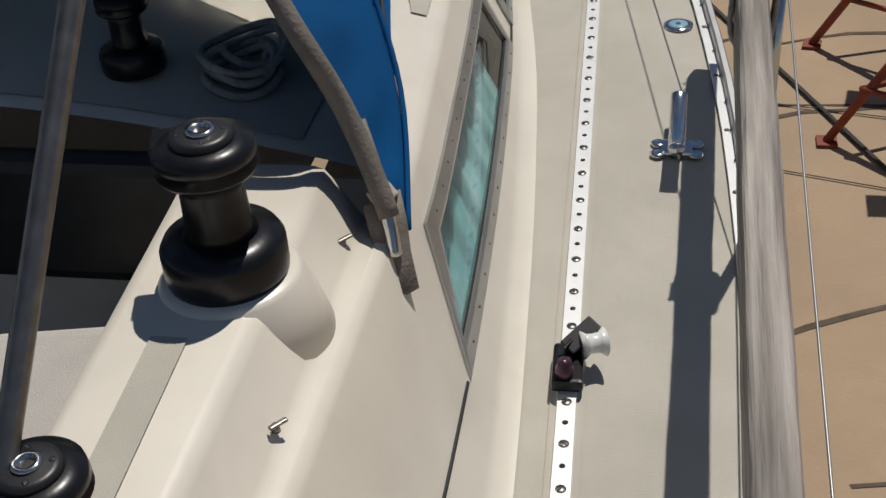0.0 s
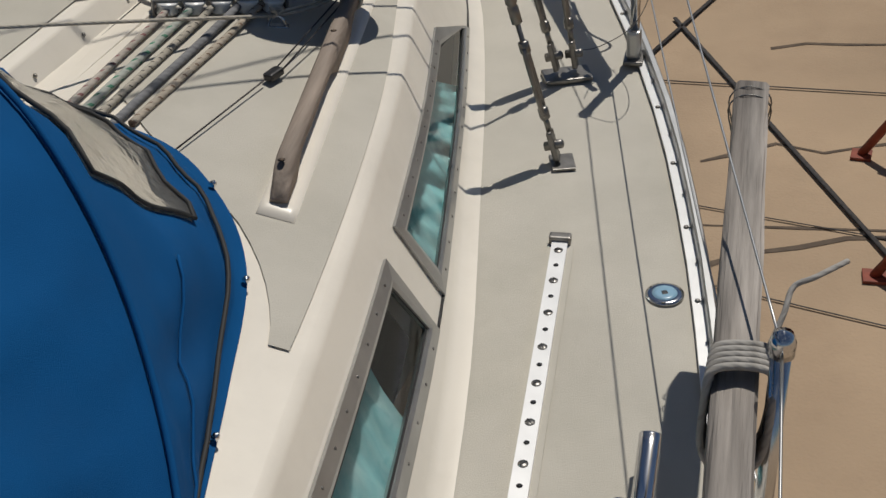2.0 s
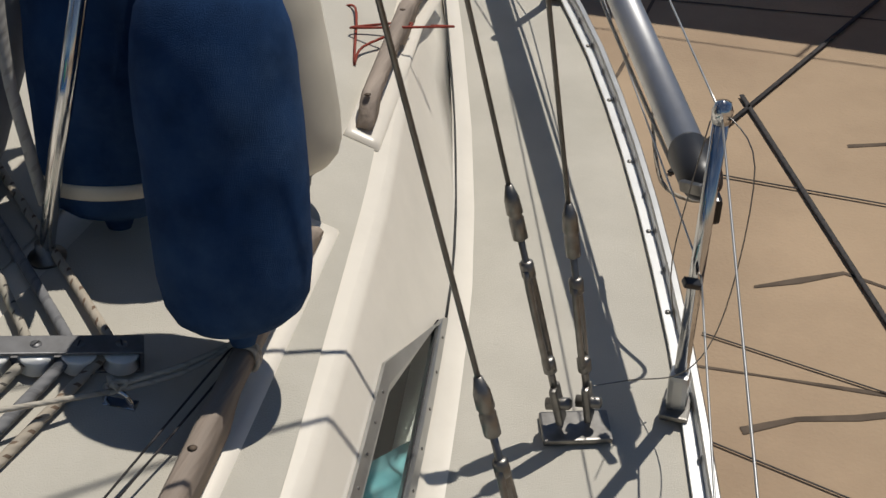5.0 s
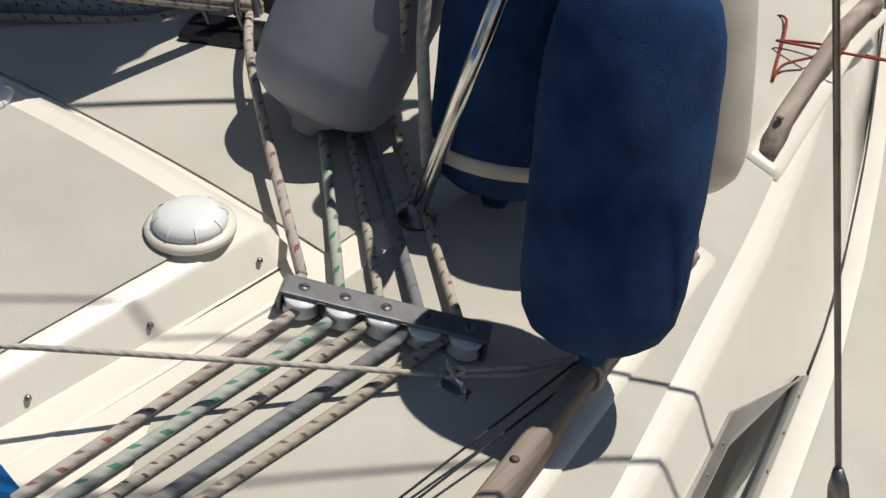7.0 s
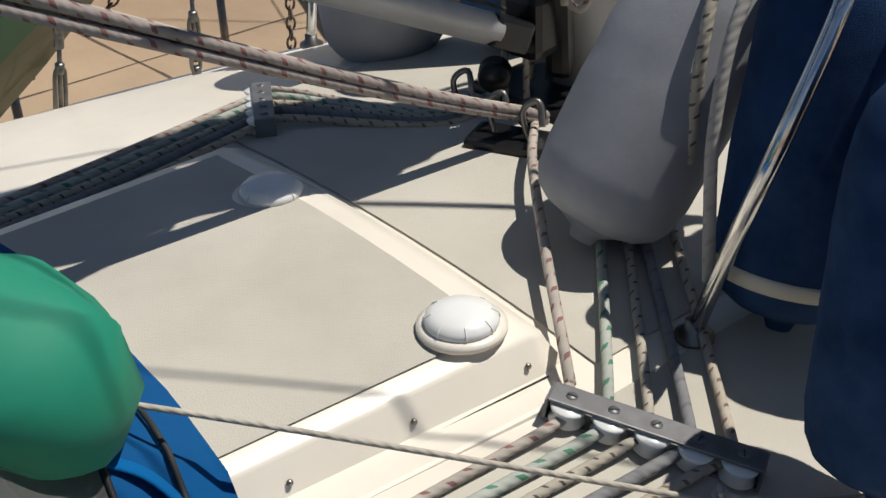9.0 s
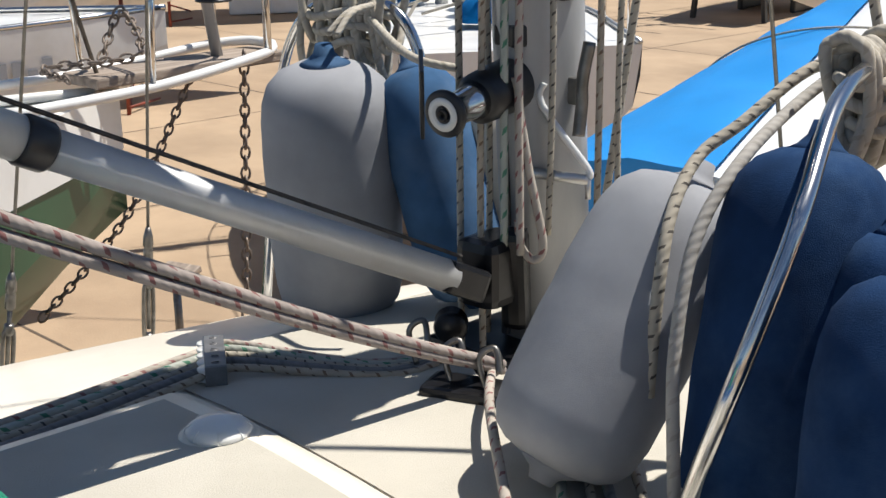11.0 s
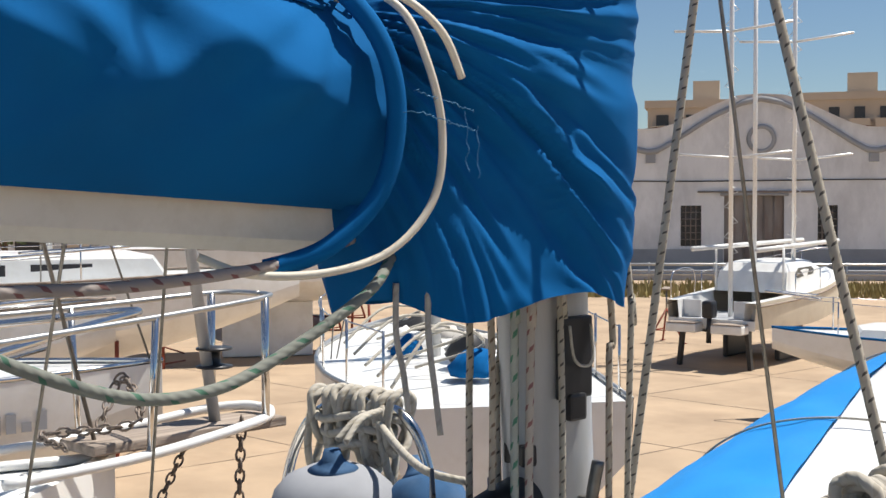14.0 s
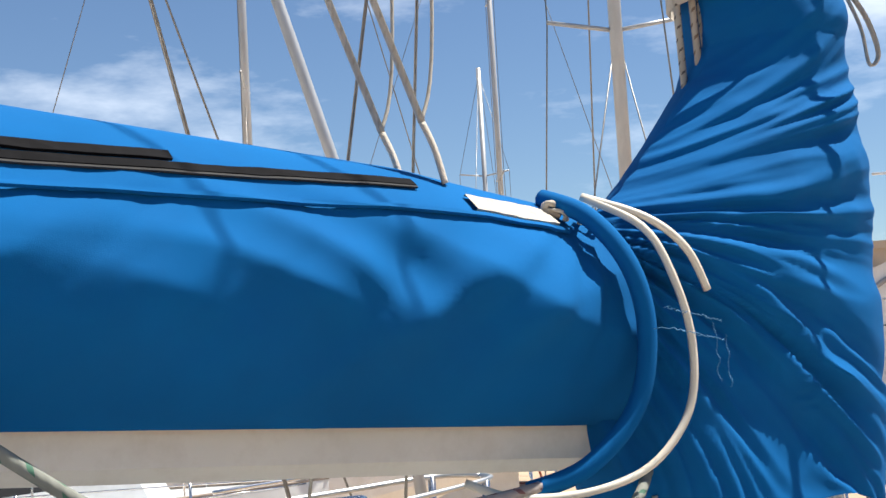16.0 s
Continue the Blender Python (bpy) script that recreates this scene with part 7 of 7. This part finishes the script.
for s0, v0, top in ((0.10, -0.15, 13.0), (0.36, 0.05, 12.0), (0.52, -0.45, 13.0)):
    tube("mast_tube", [T(s0, v0, 1.2), T(s0, v0, top)], 0.055, M_TRACK, lm, n=8, straight=True)
    if s0 == 0.36:
        continue
    for k in range(26):
        z = 2.7 + 0.36 * k
        side = 1 if k % 2 else -1
        tube("mast_rung", [T(s0, v0, z), T(s0, v0 + side * 0.16, z + 0.04), T(s0, v0, z + 0.22)], 0.012, M_TRACK, lm, n=4, straight=True)
    for z in (5.0, 8.0):
        for sg in (1, -1):
            tube("crosstree", [T(s0, v0, z), T(s0, v0 + sg * 1.35, z + 0.12)], 0.035, M_TRACK, lm, n=6, straight=True)

# warehouse
U, Nn = Vector((0.747, 0.665, 0)), Vector((0.665, -0.747, 0))
C0 = Vector((-37.35, 58.6, 0))
wh = thing("warehouse", "weathered white warehouse with a curved gable, barred windows and rusty door", "warehouse")


def gable(u):
    return lin(abs(u), (0, 1.2, 2.4, 4.4, 5.3, 6.4, 9.0, 14.0), (9.25, 9.18, 8.70, 7.75, 7.52, 7.50, 7.62, 7.62))


def moulding(u):
    return lin(abs(u), (0, 1.0, 2.4, 4.6, 5.3, 5.8, 6.5, 7.4, 14.0), (9.20, 9.0, 8.35, 6.95, 6.55, 6.52, 6.72, 7.10, 7.2))


def pt(u, z, o=0.0):
    return C0 + U * u + Vector((0, 0, z)) + Nn * o


HOLES = [(-4.05, -3.0, 1.5, 3.6), (2.85, 3.85, 1.5, 3.6), (-1.85, 1.17, 0.0, 4.1), (-11.2, -10.2, 1.5, 3.6), (10.0, 11.0, 1.5, 3.6)]
us = sorted({-14.0, 14.0, *[h for H in HOLES for h in H[:2]], *[-14 + i for i in range(29)]})
vs, fs = [], []
for u in us:
    for z in (0.0, 1.5, 3.6, 4.1, 5.5):
        vs.append(pt(u, z))
    vs.append(pt(u, gable(u)))
for i in range(len(us) - 1):
    um = (us[i] + us[i + 1]) / 2
    for k in range(5):
        zlo = (0.0, 1.5, 3.6, 4.1, 5.5)[k]
        if any(a < um < b and c <= zlo < d for a, b, c, d in HOLES):
            continue
        fs.append((i * 6 + k, (i + 1) * 6 + k, (i + 1) * 6 + k + 1, i * 6 + k + 1))
mesh_ob("facade", vs, fs, M_WALL, wh, smooth=False)
loft("gable_trim", [[pt(u, moulding(u), 0.0), pt(u, moulding(u), 0.12), pt(u, moulding(u) - 0.30, 0.12), pt(u, moulding(u) - 0.30, 0.0)] for u in [-14 + 0.25 * i for i in range(113)]], M_TRIM, wh, "grey cement moulding along the gable")
loft("coping", [[pt(u, gable(u), 0.08), pt(u, gable(u) + 0.06, 0.08), pt(u, gable(u) + 0.06, -0.3), pt(u, gable(u), -0.3)] for u in [-14 + 0.25 * i for i in range(113)]], M_WALL, wh, smooth=False)
for u0 in (-5.6, 5.6):
    box("damp_pier", (0.5, 0.12, 0.7), Matrix.Translation(pt(u0, 6.15, 0.05)) @ Matrix.Rotation(math.atan2(U.y, U.x), 4, "Z"), M_TRIM, wh, "stained grey rainwater head", bevel=0.02)
tube("door_track", [pt(-3.2, 4.3, 0.1), pt(2.9, 4.3, 0.1)], 0.06, M_RUST, wh, "rusty sliding door track", n=6, straight=True)
for a, b in ((-14, -1.9), (1.22, 14)):
    mesh_ob("plinth", [pt(a, 0, 0.06), pt(b, 0, 0.06), pt(b, 1.35, 0.06), pt(a, 1.35, 0.06), pt(b, 1.35, 0), pt(a, 1.35, 0)], [(0, 1, 2, 3), (3, 2, 4, 5)], M_TRIM, wh, "grey plinth band", smooth=False)
for a, b, c, d in HOLES:
    if c == 0:
        dr = mesh_ob("door", [pt(a, 0, -0.2), pt(b, 0, -0.2), pt(b, d, -0.2), pt(a, d, -0.2)], [(0, 1, 2, 3)], M_RUST, wh, "rusty grey steel double door", smooth=False)
        for k in range(7):
            uu = a + (b - a) * k / 6
            tube("rib", [pt(uu, 0.05, -0.17), pt(uu, d, -0.17)], 0.04, M_RUST, dr, n=4, straight=True)
        tube("lintel", [pt(a - 0.2, d + 0.1, 0.03), pt(b + 0.2, d + 0.1, 0.03)], 0.12, M_TRIM, wh, n=4, straight=True)
        continue
    w = mesh_ob("window", [pt(a, c, -0.25), pt(b, c, -0.25), pt(b, d, -0.25), pt(a, d, -0.25)], [(0, 1, 2, 3)], M_WINDOWD, wh, "dark barred window", smooth=False)
    for k in range(1, 4):
        tube("bar", [pt(a + (b - a) * k / 4, c, -0.18), pt(a + (b - a) * k / 4, d, -0.18)], 0.035, M_RUST, w, n=4, straight=True)
    for k in range(1, 6):
        tube("bar", [pt(a, c + (d - c) * k / 6, -0.18), pt(b, c + (d - c) * k / 6, -0.18)], 0.03, M_RUST, w, n=4, straight=True)
    mesh_ob("reveal", [pt(a, c, 0), pt(a, d, 0), pt(a, d, -0.25), pt(a, c, -0.25), pt(b, c, 0), pt(b, d, 0), pt(b, d, -0.25), pt(b, c, -0.25)], [(0, 1, 2, 3), (4, 7, 6, 5), (1, 5, 6, 2), (0, 3, 7, 4)], M_TRIM, wh, smooth=False)
rv = [(0.75, -0.02), (0.75, 0.1), (0.55, 0.1), (0.5, -0.02)]
lathe("round_vent_ring", rv, M_TRIM, wh, n=28, m=frame_at(pt(0, 7.0, 0.0), Nn))
lathe("round_vent", [(0.52, 0.0), (0.52, 0.03), (0, 0.03)], M_WALL, wh, n=28, m=frame_at(pt(0, 7.0, 0.0), Nn), smooth=False)
mesh_ob("roof", [pt(-14, 6.6, -0.3), pt(0, 8.3, -0.3), pt(14, 6.6, -0.3), pt(14, 6.6, -30), pt(0, 8.3, -30), pt(-14, 6.6, -30)], [(0, 1, 4, 5), (1, 2, 3, 4)], M_TILE, wh, smooth=False)
mesh_ob("side_wall", [pt(-14, 0, 0), pt(-14, 7, 0), pt(-14, 7, -30), pt(-14, 0, -30), pt(14, 0, 0), pt(14, 7, 0), pt(14, 7, -30), pt(14, 0, -30)], [(0, 1, 2, 3), (4, 7, 6, 5)], M_WALL, wh, smooth=False)
tube("cable", [pt(-14, 5.0, 0.05), pt(-5, 4.85, 0.05), pt(4, 4.9, 0.05), pt(14, 4.9, 0.05)], 0.03, M_BLACK, wh, n=4)


def block(name, label, c, w, d, h, ang, m, floors, bays, roof=None):
    b = thing(name, label, "building", "buildings beyond the yard")
    R = Matrix.Translation(c) @ Matrix.Rotation(radians(ang), 4, "Z")
    box("outer_wall", (w, d, h), R @ pose(0, 0, h / 2), m, b, bevel=0)
    for i in range(bays):
        for j in range(floors):
            x, z = -w / 2 + w * (i + 0.5) / bays, h * (j + 0.45) / floors
            box("window", (w / bays * 0.42, 0.2, h / floors * 0.5), R @ pose(x, -d / 2, z), M_WINDOWD, b, bevel=0)
            if floors > 3:
                box("balcony", (w / bays * 0.8, 0.9, 0.9), R @ pose(x, -d / 2 - 0.45, z - h / floors * 0.35), m, b, bevel=0)
    if roof:
        vs = [R @ Vector(v) for v in ((-w / 2 - 0.5, -d / 2 - 0.5, h), (w / 2 + 0.5, -d / 2 - 0.5, h), (w / 2 + 0.5, d / 2 + 0.5, h), (-w / 2 - 0.5, d / 2 + 0.5, h), (-w / 4, 0, h + 1.9), (w / 4, 0, h + 1.9))]
        mesh_ob("roof", vs, [(0, 1, 5, 4), (1, 2, 5), (2, 3, 4, 5), (3, 0, 4)], roof, b, smooth=False)
    else:
        box("roof_parapet", (w + 0.6, d + 0.6, 0.8), R @ pose(0, 0, h + 0.3), m, b, bevel=0)
        box("roof_house", (w * 0.3, d * 0.5, 2.5), R @ pose(w * 0.15, 0, h + 1.6), m, b, bevel=0)


block("apartment_block", "ochre apartment block with balconies behind the warehouse", (-83, 114, 0), 9, 10, 13.2, 35, M_OCHRE, 5, 3)
block("apartment_block", "ochre apartment block with balconies behind the warehouse", (-72, 126, 0), 10, 10, 14.0, 30, M_OCHRE, 5, 4)
for i, (x, y, w, h) in enumerate(((-74, 30, 14, 4.0), (-80, 42, 12, 4.6), (-70, 17, 10, 3.6), (-95, 55, 16, 5.5), (-76, 6, 12, 4.5))):
    block("house", "low house with a terracotta tile roof beyond the yard", (x, y, 0), w, 8, h, 68, M_OCHRE if i % 2 else M_WALL, 1, 4, M_TILE)


def tree(x, y, h, seed):
    rn = random.Random(seed)
    t = thing("tree", "dark green leafy tree beyond the yard", "tree", "trees beyond the yard", at=(x, y, 0))
    tube("trunk", [(0, 0, 0), (0.1, 0.1, h * 0.35), (0, 0.2, h * 0.6)], 0.2, M_BARK, t, n=8, radii=(0.25, 0.08))
    for k in range(4):
        a = k * 1.6 + rn.random()
        tube("limb", [(0.05, 0.1, h * 0.35), (math.cos(a) * h * 0.2, math.sin(a) * h * 0.2, h * 0.6)], 0.08, M_BARK, t, n=6, radii=(0.1, 0.03))
    vs, fs = [], []
    for k in range(1500):
        a, e, rr0 = rn.uniform(0, 6.283), rn.uniform(-0.7, 1.3), h * 0.42 * rn.uniform(0.55, 1.0) * (0.8 + 0.35 * noise.noise(Vector((k * 0.01, seed, 0))))
        c = Vector((math.cos(a) * math.cos(e) * rr0, math.sin(a) * math.cos(e) * rr0, h * 0.6 + math.sin(e) * rr0 * 0.75))
        u, v = Vector((rn.gauss(0, 1), rn.gauss(0, 1), rn.gauss(0, 1))).normalized() * h * 0.035, Vector((rn.gauss(0, 1), rn.gauss(0, 1), rn.gauss(0, 1))).normalized() * h * 0.035
        b0 = len(vs)
        vs += [c, c + u, c + u + v, c + v]
        fs.append((b0, b0 + 1, b0 + 2, b0 + 3))
    mesh_ob("crown", vs, fs, M_LEAF, t, smooth=False)


for i, (x, y, h) in enumerate(((-62, 24, 4.5), (-64, 30, 4.0), (-66, 36, 4.8), (-60, 15, 3.8), (-61, 9, 4.4), (-63, 3, 4.2), (-68, 45, 5))):
    tree(x, y, h, i)

# dry grass strip and guard rail before the warehouse
rn = random.Random(11)
vs, fs = [], []
for k in range(5000):
    u, o = rn.uniform(-22, 18), rn.uniform(8.5, 15)
    c = pt(u - 3, 0, o)
    a = rn.uniform(0, 3.14)
    w = Vector((math.cos(a), math.sin(a), 0)) * 0.10
    hh = rn.uniform(0.15, 0.5)
    b0 = len(vs)
    vs += [c - w, c + w, c + Vector((rn.uniform(-0.1, 0.1), rn.uniform(-0.1, 0.1), hh))]
    fs.append((b0, b0 + 1, b0 + 2))
tagged(mesh_ob("dry_grass", vs, fs, M_GRASS, smooth=False), "strip of dry yellow grass before the warehouse", "grass", kind="stuff")
gr = thing("guard_rail", "long grey steel guard rail along the yard edge", "guard rail")
for z in (0.45, 0.9):
    tube("rail", [pt(-24, z, 6.5), pt(18, z, 6.5)], 0.07, M_DULL, gr, n=6, straight=True)
for k in range(15):
    tube("post", [pt(-24 + 3 * k, 0, 6.5), pt(-24 + 3 * k, 1.0, 6.5)], 0.05, M_DULL, gr, n=6, straight=True)
tagged(box("low_wall", (42, 0.3, 0.5), Matrix.Translation(pt(-3, 0.25, 4.0)) @ Matrix.Rotation(math.atan2(U.y, U.x), 4, "Z"), M_TRIM, bevel=0.03), "low grey wall along the road", "wall", kind="structure")


# ---- red steel trestles and props beside the hull ----
def trestle(x, y, ang, s=1.0):
    t = thing("boat_stand", "rusty red steel boat stand on the concrete", "boat stand", "boat stands", at=(x, y, 0))
    t.rotation_euler = (0, 0, radians(ang))
    top = Vector((0, 0, 1.25 * s))
    feet = [Vector((0.55, 0, 0.02)), Vector((-0.35, 0.45, 0.02)), Vector((-0.35, -0.45, 0.02))]
    for f in feet:
        tube("leg", [top - Vector((0, 0, 0.3)), f], 0.028, M_RED, t, n=8, straight=True)
        box("foot", (0.12, 0.12, 0.02), pose(f.x, f.y, 0.012), M_RED, t, bevel=0.003)
    for i in range(3):
        a, b = feet[i].lerp(top, 0.28), feet[(i + 1) % 3].lerp(top, 0.28)
        tube("brace", [a, b], 0.018, M_RED, t, n=6, straight=True)
    tube("screw_post", [(0, 0, 0.75 * s), (0, 0, 1.5 * s)], 0.025, M_RIG, t, n=8, straight=True)
    box("pad", (0.25, 0.2, 0.04), pose(0, 0, 1.52 * s, 15, 0, 0), M_TEAK, t, bevel=0.008)


trestle(-6.0, 5.9, 20)
trestle(-5.6, 4.4, 70)
trestle(-21.8, 30.9, 10)
trestle(2.12, 6.65, 180)
trestle(2.10, 7.85, 172)
trestle(2.9, 7.2, 40)
nb, P, hf, dz1 = boat("dark_hulled_boat", "neighbouring boat on red props throwing shade on the concrete", (4.25, 4.6), 268, 10.0, 3.0, 1.3, 3.3, M_WHITE, M_REDAF, 0.0, 0.0)
boat("white_yacht", "white yacht on red props ahead of the bow", (9.0, 14.2), 4, 10.5, 3.2, 1.2, 3.2, M_WHITE, M_REDAF, 0.4, 0.0)
# flat dark tubes laid on the ground as shadows cast by rigging
for a, b, w in (((2.6, 4.75, 0.02), (0.30, 9.83, 0.02), 0.018), ((0.0, 8.75, 0.02), (1.6, 12.9, 0.02), 0.018), ((0.2, 8.82, 0.015), (2.6, 8.70, 0.015), 0.008), ((0.3, 6.6, 0.012), (2.4, 6.0, 0.012), 0.006), ((0.4, 7.3, 0.012), (2.2, 6.9, 0.012), 0.006)):
    s = thing("ground_strap", "dark line laid on the concrete as a rigging shadow", "strap", "straps on the concrete")
    tube("strap", [a, b], w, R_DARK, s, n=6, straight=True, flat=0.4)
